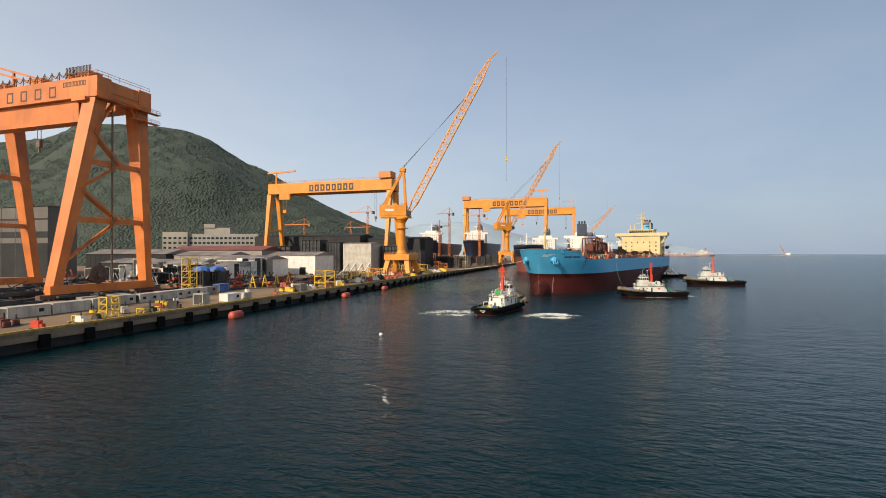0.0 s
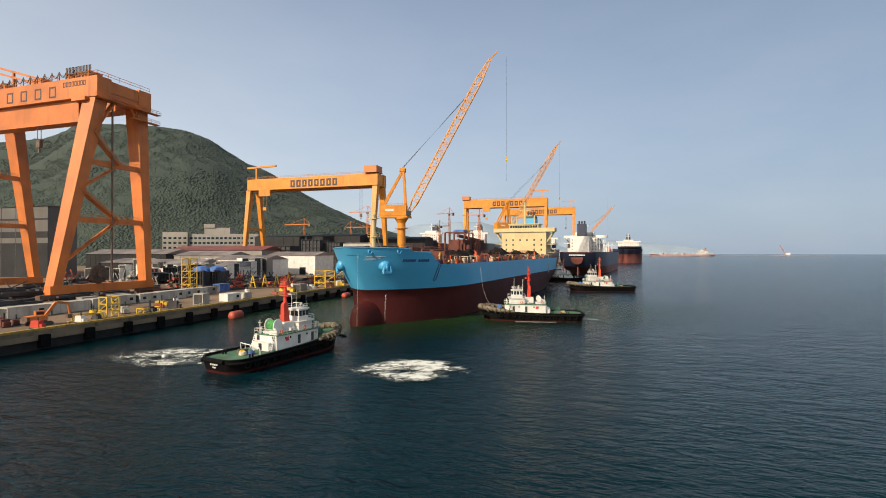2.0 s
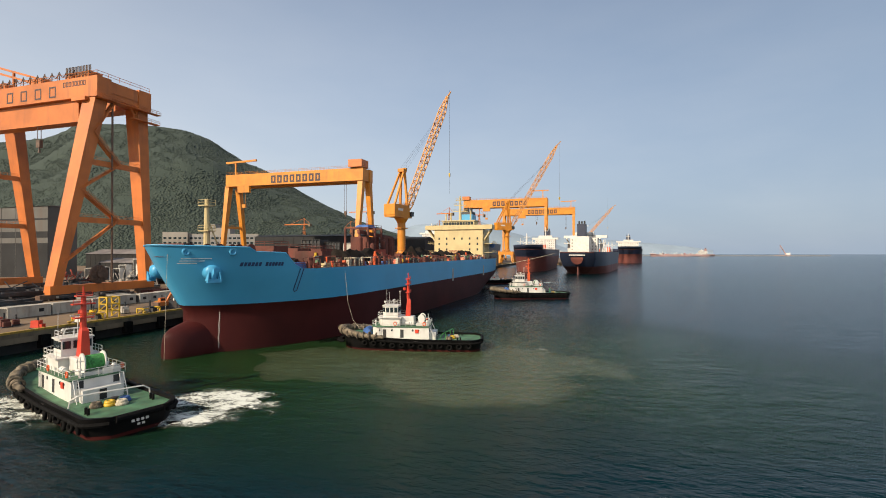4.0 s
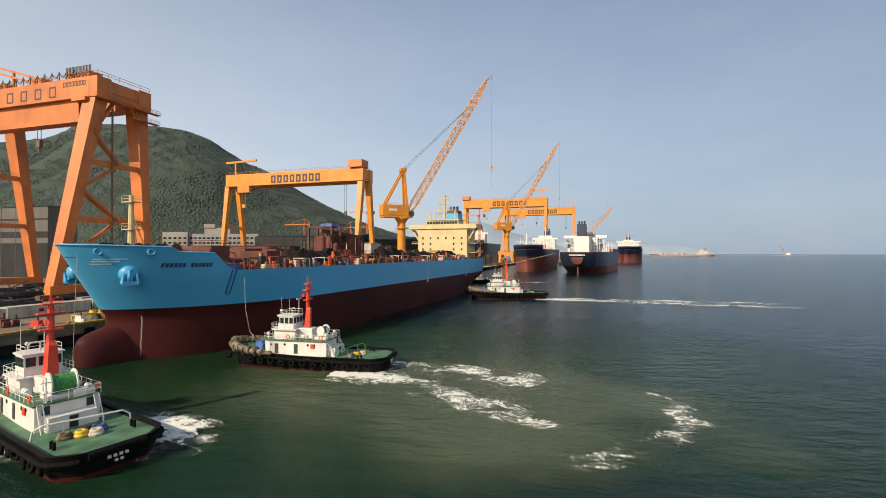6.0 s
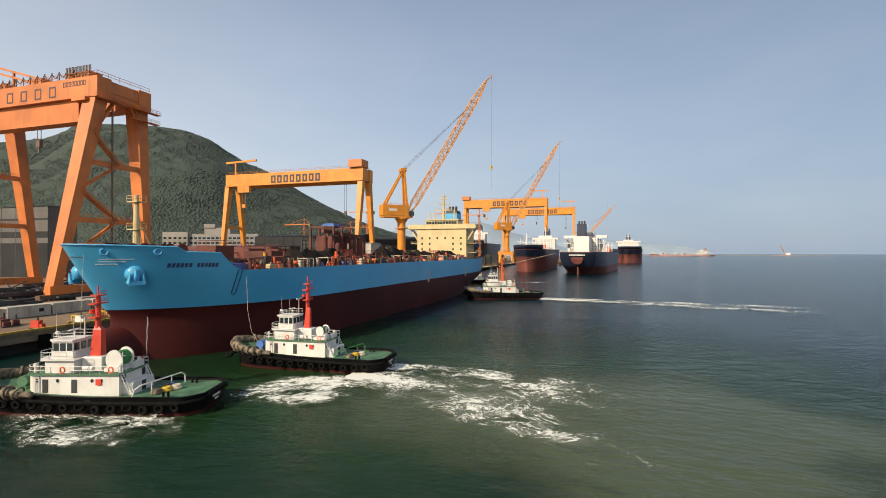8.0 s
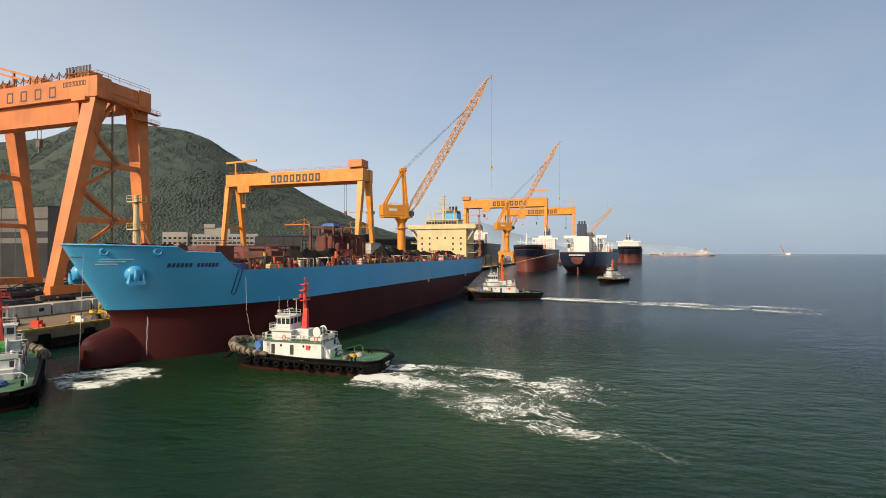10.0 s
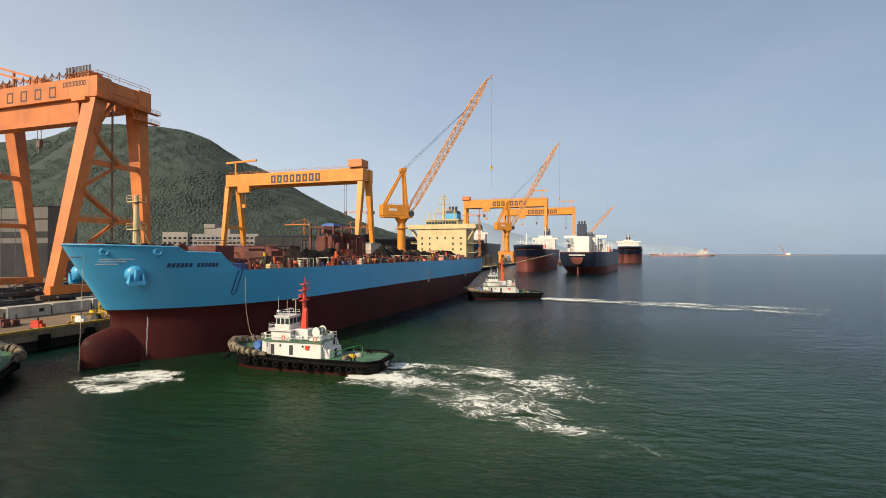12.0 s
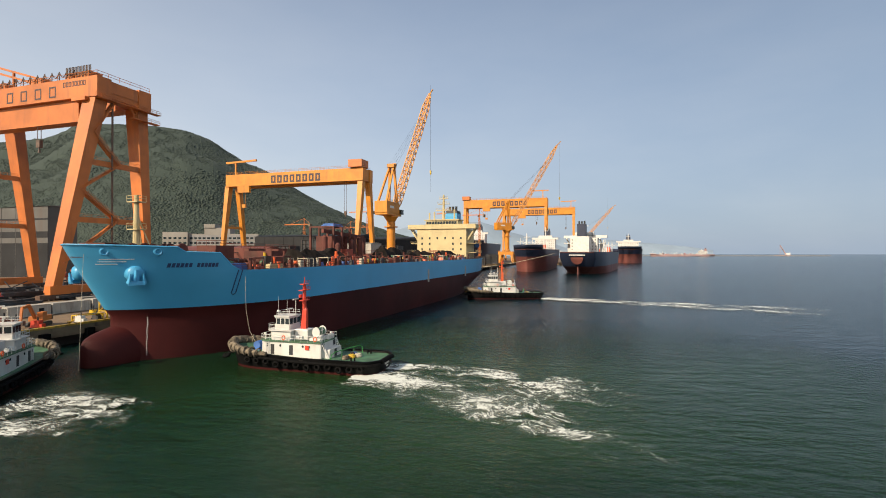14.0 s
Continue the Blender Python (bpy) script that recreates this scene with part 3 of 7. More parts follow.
# ---- slewing jib crane on a portal ----
def jib_crane(label, at, scale=1.0):
    """Returns the crane, its turning upper works and the boom."""
    s = scale
    c = thing("jib_crane", label, "crane", at)
    for sx in (-1, 1):
        for sy in (-1, 1):
            g = Geo()
            g.beam((sx * 9 * s, sy * 9 * s, 1.5), (sx * 6.5 * s, sy * 6.5 * s, 14 * s), 3.0 * s, 3.0 * s, 3.6 * s, 3.6 * s)
            part("portal_leg", g, CRANE_Y, c)
            g = Geo()
            g.box(sx * 9 * s - 1.2, sy * 9 * s - 4, 0.0, sx * 9 * s + 1.2, sy * 9 * s + 4, 1.5)
            part("bogie", g, CRANE_D, c)
    g = Geo().box(-9.5 * s, -9.5 * s, 11 * s, 9.5 * s, 9.5 * s, 15 * s)
    part("portal_deck", g, CRANE_Y, c)
    g = Geo().rail([(-9.5 * s, -9.5 * s, 15 * s), (9.5 * s, -9.5 * s, 15 * s), (9.5 * s, 9.5 * s, 15 * s)], r=0.08)
    part("portal_rail", g, CRANE_Y, c)
    g = Geo().cyl((0, 0, 15 * s), (0, 0, 40.5 * s), 2.9 * s, n=20).cyl((0, 0, 33.6 * s), (0, 0, 34.2 * s), 4.6 * s, n=20).cyl((0, 0, 37.6 * s), (0, 0, 40.5 * s), 2.9 * s, 4.6 * s, n=20).cyl((0, 0, 15 * s), (0, 0, 18 * s), 4.2 * s, 2.9 * s, n=20)
    part("column", g, CRANE_Y, c, smooth=False)
    up = part("slewing_platform", Geo().box(-15 * s, -4.5 * s, 0, 7 * s, 4.5 * s, 1.2 * s).cyl((0, 0, -0.9 * s), (0, 0, 0), 5.0 * s, n=20), CRANE_Y, c, at=pose(0, 0, 41.4 * s))
    g = Geo().box(-15.5 * s, -4.6 * s, 1.2 * s, 4 * s, 4.6 * s, 9 * s)
    part("machinery_house", g, CRANE_Y, up, bevel=0.2)
    g = Geo().box(-11 * s, -4.66 * s, 4.6 * s, -5 * s, -4.61 * s, 6.2 * s)
    part("name_board", g, WHITE, up, "white name board")
    g = Geo().box(4.2 * s, -6 * s, 1.3 * s, 7.5 * s, -3.5 * s, 4.5 * s)
    part("cab", g, GLASS, up, "glazed operator cab")
    for sy in (-3, 3):
        g = Geo()
        g.beam((3.0 * s, sy * s, 9 * s), (1.5 * s, sy * 0.5 * s, 34.5 * s), 1.5 * s)
        g.beam((-13 * s, sy * s, 9 * s), (0.5 * s, sy * 0.5 * s, 33.5 * s), 1.2 * s)
        part("mast_frame", g, CRANE_Y, up)
    g = Geo().box(-1.2 * s, -2.6 * s, 33.4 * s, 3.0 * s, 2.6 * s, 35.8 * s).cyl((2.0 * s, -2.9 * s, 35.4 * s), (2.0 * s, 2.9 * s, 35.4 * s), 1.1 * s, n=12)
    part("mast_head", g, CRANE_Y, up)
    boom = part("boom", lattice(126 * s, 2.1 * s, 4.6 * s, 0.33 * s, bays=34), BOOM, up, at=pose(5 * s, 0, 3.0 * s, 0, -58, 0))
    g = Geo().beam((126 * s, 0, 0), (134 * s, 0, -2.0 * s), 0.8 * s)
    part("jib_point", g, CRANE_Y, boom)
    g = Geo()
    # stays from the mast head to two thirds of the boom, in the boom's own space
    e = radians(58)
    hx, hz = 1.5 * s - 5 * s, 35 * s - 3 * s
    lx, lz = hx * math.cos(e) + hz * math.sin(e), -hx * math.sin(e) + hz * math.cos(e)
    for dy in (-2.2, -0.8, 0.8, 2.2):
        g.cyl((lx, dy * s, lz + dy * 0.4), (97 * s, dy * s * 0.8, 1.7 * s), 0.07 * s, n=4)
    part("stay_cable", g, CABLE, boom)
    g = Geo()
    tx, tz = 5 * s + 133.5 * s * math.cos(e), 3 * s + 133 * s * math.sin(e)
    g.cyl((tx, 0, tz), (tx, 0, tz - 72 * s), 0.11 * s, n=4)
    g.cyl((tx, 0, tz - 75 * s), (tx, 0, tz - 90 * s), 0.07 * s, n=4)
    part("hoist_rope", g, CABLE, up)
    g = Geo().box(tx - 0.8 * s, -0.5 * s, tz - 74.5 * s, tx + 0.8 * s, 0.5 * s, tz - 72 * s).cyl((tx, 0, tz - 75.6 * s), (tx, 0, tz - 74.5 * s), 0.3 * s, 0.6 * s, n=8)
    part("hook_block", g, YELLOW, up, "yellow hook block on the hoist rope")
    g = Geo().rail([(-15 * s, -4.5 * s, 9 * s), (4 * s, -4.5 * s, 9 * s), (4 * s, 4.5 * s, 9 * s)], h=1.2 * s, step=2.5, r=0.07)
    part("roof_rail", g, CRANE_Y, up)
    return c, up, boom


def lattice(length, w, h, r, bays=26):
    g = Geo()
    cs = [(-1, -1), (1, -1), (1, 1), (-1, 1)]

    def pt(k, u):
        tap = 1.0 if 0.08 < u < 0.86 else (0.35 + 0.65 * u / 0.08 if u <= 0.08 else 1 - 0.72 * (u - 0.86) / 0.14)
        return (u * length, cs[k][0] * w * tap, cs[k][1] * h / 2 * tap)
    us = [0, 0.08] + [0.08 + 0.92 * (i + 1) / bays for i in range(bays)]
    for k in range(4):
        for a, b in zip(us, us[1:]):
            g.beam(pt(k, a), pt(k, b), r * 1.6)
    for i, (a, b) in enumerate(zip(us, us[1:])):
        for k in range(4):
            q = (k + 1) % 4
            g.beam(pt(k, a), pt(q, b) if i % 2 == 0 else pt(q, a), r)
            if i % 2:
                g.beam(pt(q, a), pt(k, b), r)
    return g


# ---- the tanker: bow at local y = 0, stern towards +y ----
def hull_shape(length, beam, deck, entry, entry_low, bulb, run):
    """Half-breadth as a function of the distance from the bow and the height."""
    B = beam / 2

    def stem(z):
        if z >= deck * 0.55:
            return max(0.0, (deck * 1.28 - z)) * 0.60
        return 0.60 * deck * 0.73 + (0.9 if z < deck * 0.5 else 0.0)

    def stern(z):
        if z > deck * 0.45:
            return length - max(0, (deck - z)) * 0.35
        return length - deck * 0.55 * 0.35 - (deck * 0.45 - z) * 1.5

    def hb(s, z):
        k = min(max(z / deck, 0), 1.25)
        s0, s1 = stem(z), stern(z)
        L = entry_low + (entry - entry_low) * min(1, max(0, (k - 0.1) / 0.85)) ** 1.2
        t = min(1, max(0, (s - s0) / L))
        fwd = (1 - (1 - t) ** 2.3) ** 0.74
        R = run * (1.35 - 0.35 * min(k, 1))
        u = min(1, max(0, (s1 - s) / R))
        end = 0.72 if k > 0.45 else 0.72 * max(0.02, (k + 0.12) / 0.57) ** 0.8
        aft = end + (1 - end) * (1 - (1 - u) ** 2.2)
        return B * fwd * aft
    return stem, stern, hb


def hull_rows(shape, zs, columns):
    stem, stern, hb = shape
    rings = []
    for z in zs:
        s0, s1 = stem(z), stern(z)
        ss = [s0 + (s1 - s0) * c for c in columns]
        ring = [(hb(s, z) if i else 0.0, s, z) for i, s in enumerate(ss)]
        ring += [(-p[0], p[1], p[2]) for p in reversed(ring[1:])]
        rings.append(ring)
    return rings


COLS = [0, 0.002, 0.006, 0.012, 0.02, 0.03, 0.042, 0.056, 0.072, 0.09, 0.11, 0.135, 0.165, 0.2, 0.3, 0.42, 0.55, 0.66, 0.74, 0.8, 0.84, 0.88, 0.91, 0.94, 0.965, 0.985, 1.0]


def build_tanker():
    L, BM, DZ, BZ = 224.0, 40.0, 17.3, 10.0
    ship = thing("tanker", "light blue and dark red oil tanker riding high and unladen", "ship")
    shape = hull_shape(L, BM, DZ, 35, 46, True, 46)
    stem, stern, hb = shape
    low = Geo().loft(hull_rows(shape, [-3, -1, 1, 3, 5, 7, 8.5, BZ], COLS), caps=False)
    part("lower_hull", low, RED, ship, "dark red antifouling paint below the load line", smooth=True)
    def topz(s):
        return float(np.interp(s, (0, 11, 11.8, 17.2, 18.4, 19.6), (22.3, 21.9, 21.0, 20.8, DZ + 0.9, DZ)))
    cols = [c / L for c in (0, 0.25, 0.7, 1.3, 2.2, 3.4, 5, 7, 9, 11, 11.8, 13.5, 16, 17.2, 17.8, 18.4, 19.6, 24, 28, 33, 39, 46, 60, 90, 125, 155, 178, 188, 196, 203, 210, 216, 220.5, 224)]
    rings = []
    for q in (0, 0.12, 0.25, 0.4, 0.55, 0.7, 0.85, 1.0):
        ring = []
        for i, c in enumerate(cols):
            z = BZ + (topz(c * L) - BZ) * q
            s = stem(z) + (stern(z) - stem(z)) * c
            ring.append((hb(s, z) if i else 0.0, s, z))
        rings.append(ring + [(-p[0], p[1], p[2]) for p in reversed(ring[1:])])
    part("upper_hull", Geo().loft(rings, caps=False), BLUE, ship, "light blue painted topsides", smooth=True)
    for sd in (1, -1):
        part("bulwark_cap", Geo().path([(sd * p[0] * 0.995, p[1], p[2]) for p in rings[-1][:17]], 0.16, n=6), BLUE, ship)
    # bulbous bow
    g = Geo()
    rings = []
    for y, w, zt in ((2.9, 0.25, 3.9), (2.95, 0.7, 4.3), (3.2, 1.3, 4.75), (3.9, 2.1, 5.25), (5.2, 2.9, 5.8), (7.0, 3.5, 6.3), (9.5, 4.0, 6.9), (13, 4.3, 7.4), (18, 4.2, 7.6), (25, 3.6, 7.0)):
        ring = []
        for a in range(20):
            ca, sa = math.cos(a * math.pi / 10), math.sin(a * math.pi / 10)
            ring.append((w * math.copysign(abs(sa) ** 0.75, sa), y, 1.0 + (zt - 1.0) * ca if ca > 0 else 1.0 + 4.5 * ca))
        rings.append(ring)
    g.loft(rings)
    part("bulbous_bow", g, RED, ship, "rounded red bulb at the stem", smooth=True)
    # main deck
    ss = [stem(DZ) + (stern(DZ) - stem(DZ)) * c for c in COLS]
    ring = [(max(0, hb(s, DZ) - 0.7) if i else 0.0, s + (1.2 if i < 3 else 0)) for i, s in enumerate(ss)]
    poly = [(x, s) for x, s in ring] + [(-x, s) for x, s in reversed(ring[1:])]
    part("main_deck", Geo().prism(poly, DZ - 0.5, DZ - 0.05), OXIDE, ship, "rust-red main deck")
    fz = 20.4
    ring = [(hb(s, fz) - 0.45 if s > 1.4 else 0, s) for s in (1.2, 1.5, 2.2, 3.5, 5, 7, 9, 11, 13, 15, 17)]
    poly = [(x, s) for x, s in ring] + [(-x, s) for x, s in reversed(ring[1:])]
    part("forecastle_deck", Geo().prism(poly, fz - 0.4, fz), OXIDE, ship)
    w = hb(17, DZ) - 0.9
    part("forecastle_bulkhead", Geo().box(-w, 16.6, DZ, w, 17.0, fz - 0.41), OXIDE, ship)
    # anchors, hawse pipes
    for side in (1, -1):
        s, z = 7.4, 17.0
        x = hb(s, z)
        g = Geo()
        n = Vector((0.86 * side, -0.5, -0.12)).normalized()
        p = Vector((side * x, s, z))
        g.cyl(p - n * 0.8, p + n * 1.1, 1.8, 1.3, n=18)
        b = part("anchor_bolster", g, BLUE, ship, smooth=True)
        g = Geo()
        q = p + n * 1.2
        t = Vector((0.5 * side, 0.86, 0)).normalized()
        g.beam(q + Vector((0, 0, 0.8)), q - Vector((0, 0, 1.6)), 0.6)
        g.beam(q - Vector((0, 0, 1.6)) - t * 1.3, q - Vector((0, 0, 1.6)) + t * 1.3, 0.7)
        for e in (-1, 1):
            g.beam(q - Vector((0, 0, 1.6)) + t * 1.2 * e, q + Vector((0, 0, 0.2)) + t * 1.0 * e + n * 0.4, 0.8, 0.5, 0.15, 0.15)
        part("anchor", g, BLUE, ship, "blue-painted stowed anchor")
    # hull marks: name bars, stripes, draught marks
    def on_hull(s, z, off=0.05):
        return Vector((hb(s, z) + off, s, z))

    def hull_bar(g, s0, s1, z0, z1, off=0.06):
        k = max(2, int((s1 - s0) / 0.5) + 1)
        v = []
        for i in range(k):
            s = s0 + (s1 - s0) * i / (k - 1)
            v += [on_hull(s, z0, off), on_hull(s, z1, off), on_hull(s, z1, -0.1), on_hull(s, z0, -0.1)]
        f = []
        for i in range(k - 1):
            for a, b in ((0, 1), (1, 2), (2, 3), (3, 0)):
                f.append((4 * i + a, 4 * i + b, 4 * i + 4 + b, 4 * i + 4 + a))
        g.add(v, f + [(0, 1, 2, 3), (4 * k - 4, 4 * k - 3, 4 * k - 2, 4 * k - 1)])
    for i in range(13):
        if i != 6:
            g = Geo()
            s = 10.6 + i * 0.58
            hull_bar(g, s, s + 0.40, 18.05, 18.85)
            part("name_letter", g, INKBLUE, ship, "navy painted letter bar on the bow")
    g = Geo()
    for k in range(3):
        hull_bar(g, 3.2, 6.5 - k * 0.7, 19.6 - k * 0.45, 19.72 - k * 0.45)
    part("bow_stripe", g, WHITE, ship, "white bow stripes")
    g = Geo()
    for k in range(18):
        z = 1.0 + k * 0.42
        hull_bar(g, 11.5 + 0.05 * math.sin(k), 11.57 + 0.05 * math.sin(k), z, z + 0.22, 0.03)
    part("draught_marks", g, WHITE, ship, "white draught marks")
    for s in (120, 170):
        g = Geo()
        hull_bar(g, s, s + 1.2, 9.0, 14, 0.25)
        part("fender_plate", g, GREYBOX, ship, "grey rubbing plate")
    for s in (3.2, 8.8):
        p = on_hull(s, 21.0, 0.1)
        part("chock", Geo().torus(p, (0.8, -0.5, 0), 0.55, 0.2), BLUE, ship)
    # foremast
    g = Geo().cyl((0, 13, fz), (0, 13, fz + 12), 0.75, 0.42, n=10).beam((-1.5, 15.5, fz), (0, 13.2, fz + 8), 0.25).beam((1.5, 15.5, fz), (0, 13.2, fz + 8), 0.25)
    fm = part("foremast", g, CREAM, ship, "cream foremast with lamp platforms")
    for z in (fz + 5, fz + 10.5):
        part("platform", Geo().box(-1.4, 12.0, z, 1.4, 14.0, z + 0.2), CREAM, fm)
        part("platform_rail", Geo().rail([(-1.4, 12, z + 0.2), (1.4, 12, z + 0.2), (1.4, 14, z + 0.2)], r=0.05), CREAM, fm)
    # forecastle machinery
    r = random.Random(11)
    for x, y in ((-6, 9), (6, 9), (-9, 14.5), (9, 14.5), (3, 15.5)):
        g = Geo().cyl((x - 1.6, y, fz + 1.0), (x + 1.6, y, fz + 1.0), 0.9, n=12).cyl((x - 1.7, y, fz + 1.0), (x - 1.5, y, fz + 1.0), 1.3, n=12).cyl((x + 1.5, y, fz + 1.0), (x + 1.7, y, fz + 1.0), 1.3, n=12)
        g.box(x - 2, y - 0.8, fz, x + 2, y + 0.8, fz + 0.5)
        part("windlass", g, OXIDE, ship)
    part("deck_store", Geo().box(-5, 5.5, fz, 2, 8, fz + 2.3), OXIDE, ship)
    # cargo deck: longitudinal pipes, cross pipes, tank hatches, frames, railings
    for i, x in enumerate((-4.5, -2.7, -0.9, 0.9, 2.7, 4.5)):
        part("cargo_pipe", Geo().cyl((x, 24, DZ + 1.5), (x, 178, DZ + 1.5), 0.42, n=8), OXIDE, ship)
    for s in range(26, 180, 7):
        g = Geo().box(-6, s - 0.15, DZ - 0.05, 6, s + 0.15, DZ + 0.9)
        part("pipe_support", g, OXIDE, ship)
    for s in range(30, 182, 10):
        for x in (-13, -8.5, 8.5, 13):
            h = r.uniform(0.9, 1.6)
            part("tank_hatch", Geo().cyl((x, s, DZ - 0.1), (x, s, DZ + h), 1.0, n=10).cyl((x, s, DZ + h), (x, s, DZ + h + 0.15), 1.15, n=10), OXIDE, ship)
    for s in range(24, 186, 12):
        x = r.choice((-11, 11, 15, -15))
        g = Geo().cyl((x, s, DZ), (x, s, DZ + r.uniform(2.4, 3.6)), 0.35, n=8)
        g.cyl((x, s, DZ + 2.4), (x, s + 0.6, DZ + 2.4), 0.5, n=8)
        part("vent_post", g, r.choice((OXIDE, ORANGERED, CREAM)), ship)
    for s in range(23, 190, 6):
        x = r.uniform(14.5, 17.5)
        w, d, h = r.uniform(0.6, 1.8), r.uniform(0.6, 2.4), r.uniform(0.7, 2.0)
        part("deck_fitting", Geo().box(x - w, s - d, DZ - 0.06, x + w, s + d, DZ + h, top=r.uniform(0.6, 1)), r.choice((OXIDE, OXIDE, OXIDE, CREAM, STEEL_K, ORANGERED, BLUEBOX)), ship)
    for s in range(26, 188, 9):
        g = Geo()
        x = 18.2
        h = r.uniform(1.6, 2.6)
        g.path([(x, s, DZ), (x, s, DZ + h), (x - 3, s, DZ + h), (x - 3, s, DZ)], 0.14)
        g.path([(x, s + 2.5, DZ), (x, s + 2.5, DZ + h), (x - 3, s + 2.5, DZ + h)], 0.14)
        g.path([(x, s, DZ + h), (x, s + 2.5, DZ + h)], 0.14)
        part("pipe_frame", g, r.choice((OXIDE, OXIDE, ROPE)), ship)
    # dark tarpaulined equipment ridges
    for s0, s1, h in ((48, 70, 5.2), (96, 124, 6.0), (128, 150, 5.0), (154, 178, 5.2)):
        g = Geo()
        rings = []
        k = 30
        for i in range(k + 1):
            s = s0 + (s1 - s0) * i / k
            ring = []
            for j in range(10):
                q = j / 9
                arch = math.sin(q * math.pi) ** 0.7
                lump = 0.62 + 0.55 * noise.fractal((s * 0.16, q * 2.2, s0 * 0.1), 1.0, 2.0, 4)
                ring.append((5.5 + 9.5 * q, s + 0.5 * noise.noise((s, q * 5, 2.0)), DZ - 0.04 + h * arch * max(0.12, lump) * (0.25 if i in (0, k) else 1)))
            rings.append(ring)
        g.loft(rings)
        part("tarpaulin_cover", g, TARP, ship, "black tarpaulin over deck gear")
    # cargo manifold block amidships, hose crane
    part("manifold_house", Geo().box(-4, 79, DZ, 2.5, 84.5, DZ + 9).box(-3, 84.6, DZ, 2, 87, DZ + 5.5), OXIDE, ship)
    part("valve_house", Geo().box(4.2, 79.5, DZ, 7.5, 83.5, DZ + 4.6).box(4.6, 83.6, DZ, 7.2, 85.6, DZ + 3.0), STEEL_R, ship)
    for y, x, h in ((76, 1.5, 8.5), (77.5, 5.5, 6.0), (86.8, 5.0, 7.4), (89, 1.0, 9.0)):
        part("separator_tank", Geo().cyl((x, y, DZ), (x, y, DZ + h), 0.9, n=12).cyl((x, y, DZ + h), (x, y, DZ + h + 0.7), 0.9, 0.3, n=12), OXIDE, ship)
    g = Geo()
    for y in (78, 83, 88):
        g.beam((3.5, y, DZ), (3.5, y, DZ + 12), 0.6)
        g.beam((-5.5, y, DZ), (-5.5, y, DZ + 12), 0.6)
        g.beam((-5.5, y, DZ + 12), (3.5, y, DZ + 12), 0.5)
    g.rail([(3.5, 78, DZ + 12), (3.5, 88, DZ + 12)], r=0.08)
    part("manifold_frame", g, OXIDE, ship)
    for y in (90, 94):
        part("vent_mast", Geo().cyl((4, y, DZ), (4, y, DZ + 9), 1.0, n=12), OXIDE, ship)
    part("blue_cover", Geo().box(-3, 80, DZ + 12.3, 2.5, 86, DZ + 13.3, top=0.7), BLUEBOX, ship)
    part("hose_crane", Geo().cyl((2, 100, DZ), (2, 100, DZ + 9), 0.9, n=10).beam((2, 100, DZ + 9), (2, 74, DZ + 10.5), 0.9, 1.2), OXIDE, ship)
    for y, x, col in ((40, 8, OXIDE), (45, -2, OXIDE), (30, 3, OXIDE), (60, -3, OXIDE), (112, 0, OXIDE), (168, 6, STEEL_R), (176, 0, STEEL_R)):
        w, d, h = r.uniform(2, 4.5), r.uniform(2, 4), r.uniform(3, 6.5)
        g = Geo().box(x - w, y - d, DZ, x + w, y + d, DZ + h * 0.8)
        g.rail([(x - w, y - d, DZ + h * 0.8), (x + w, y - d, DZ + h * 0.8), (x + w, y + d, DZ + h * 0.8)], r=0.07)
        part("deckhouse", g, col, ship)
    # loose gear crowding the deck
    for i in range(240):
        s, x = r.uniform(22, 186), r.uniform(-14, 17)
        w, d, h = r.uniform(0.2, 1.1), r.uniform(0.3, 1.6), r.uniform(0.9, 4.0)
        kind = i % 3
        if kind == 0:
            g = Geo().cyl((x, s, DZ - 0.06), (x, s, DZ + h), 0.18 + w * 0.3, n=7).cyl((x - w, s, DZ + h * 0.7), (x + w, s, DZ + h * 0.7), 0.16, n=6)
            part("valve_stand", g, r.choice((OXIDE, OXIDE, STEEL_K, YELLOW, ORANGERED)), ship)
        elif kind == 1:
            part("gear_box", Geo().box(x - w, s - d, DZ - 0.06, x + w, s + d, DZ + h * 0.7), r.choice((OXIDE, STEEL_K, STEEL_K, STEEL_R, GREYBOX)), ship)
        else:
            g = Geo().path([(x, s, DZ - 0.05), (x, s, DZ + h), (x, s + 3 * d, DZ + h), (x, s + 3 * d, DZ - 0.05)], 0.13)
            part("pipe_loop", g, r.choice((OXIDE, OXIDE, ROPE, STEEL_K)), ship)
    # small gear crowding the deck edge
    for i in range(170):
        s, x = r.uniform(22, 188), r.uniform(14.5, 18.6)
        w, h = r.uniform(0.15, 0.6), r.uniform(0.7, 2.4)
        if i % 2:
            g = Geo().cyl((x, s, DZ - 0.06), (x, s, DZ + h), 0.12 + w * 0.4, n=7).cyl((x, s - w, DZ + h), (x, s + w, DZ + h), 0.22, n=7)
            part("vent_cowl", g, r.choice((OXIDE, OXIDE, STEEL_K, STEEL_R, ROPE, ORANGERED, YELLOW, DECKGREEN)), ship)
        else:
            g = Geo().box(x - w, s - w * 1.5, DZ - 0.06, x + w, s + w * 1.5, DZ + h * 0.75, top=r.uniform(0.6, 1))
            part("deck_box", g, r.choice((OXIDE, OXIDE, STEEL_K, STEEL_K, STEEL_R, ROPE, DECKGREEN, BLUEBOX, ORANGERED)), ship)
    # side railing
    g = Geo()
    pts = []
    for i in range(48):
        s = 21 + (stern(DZ) - 22) * i / 47
        pts.append((hb(s, DZ) - 0.4, s, DZ))
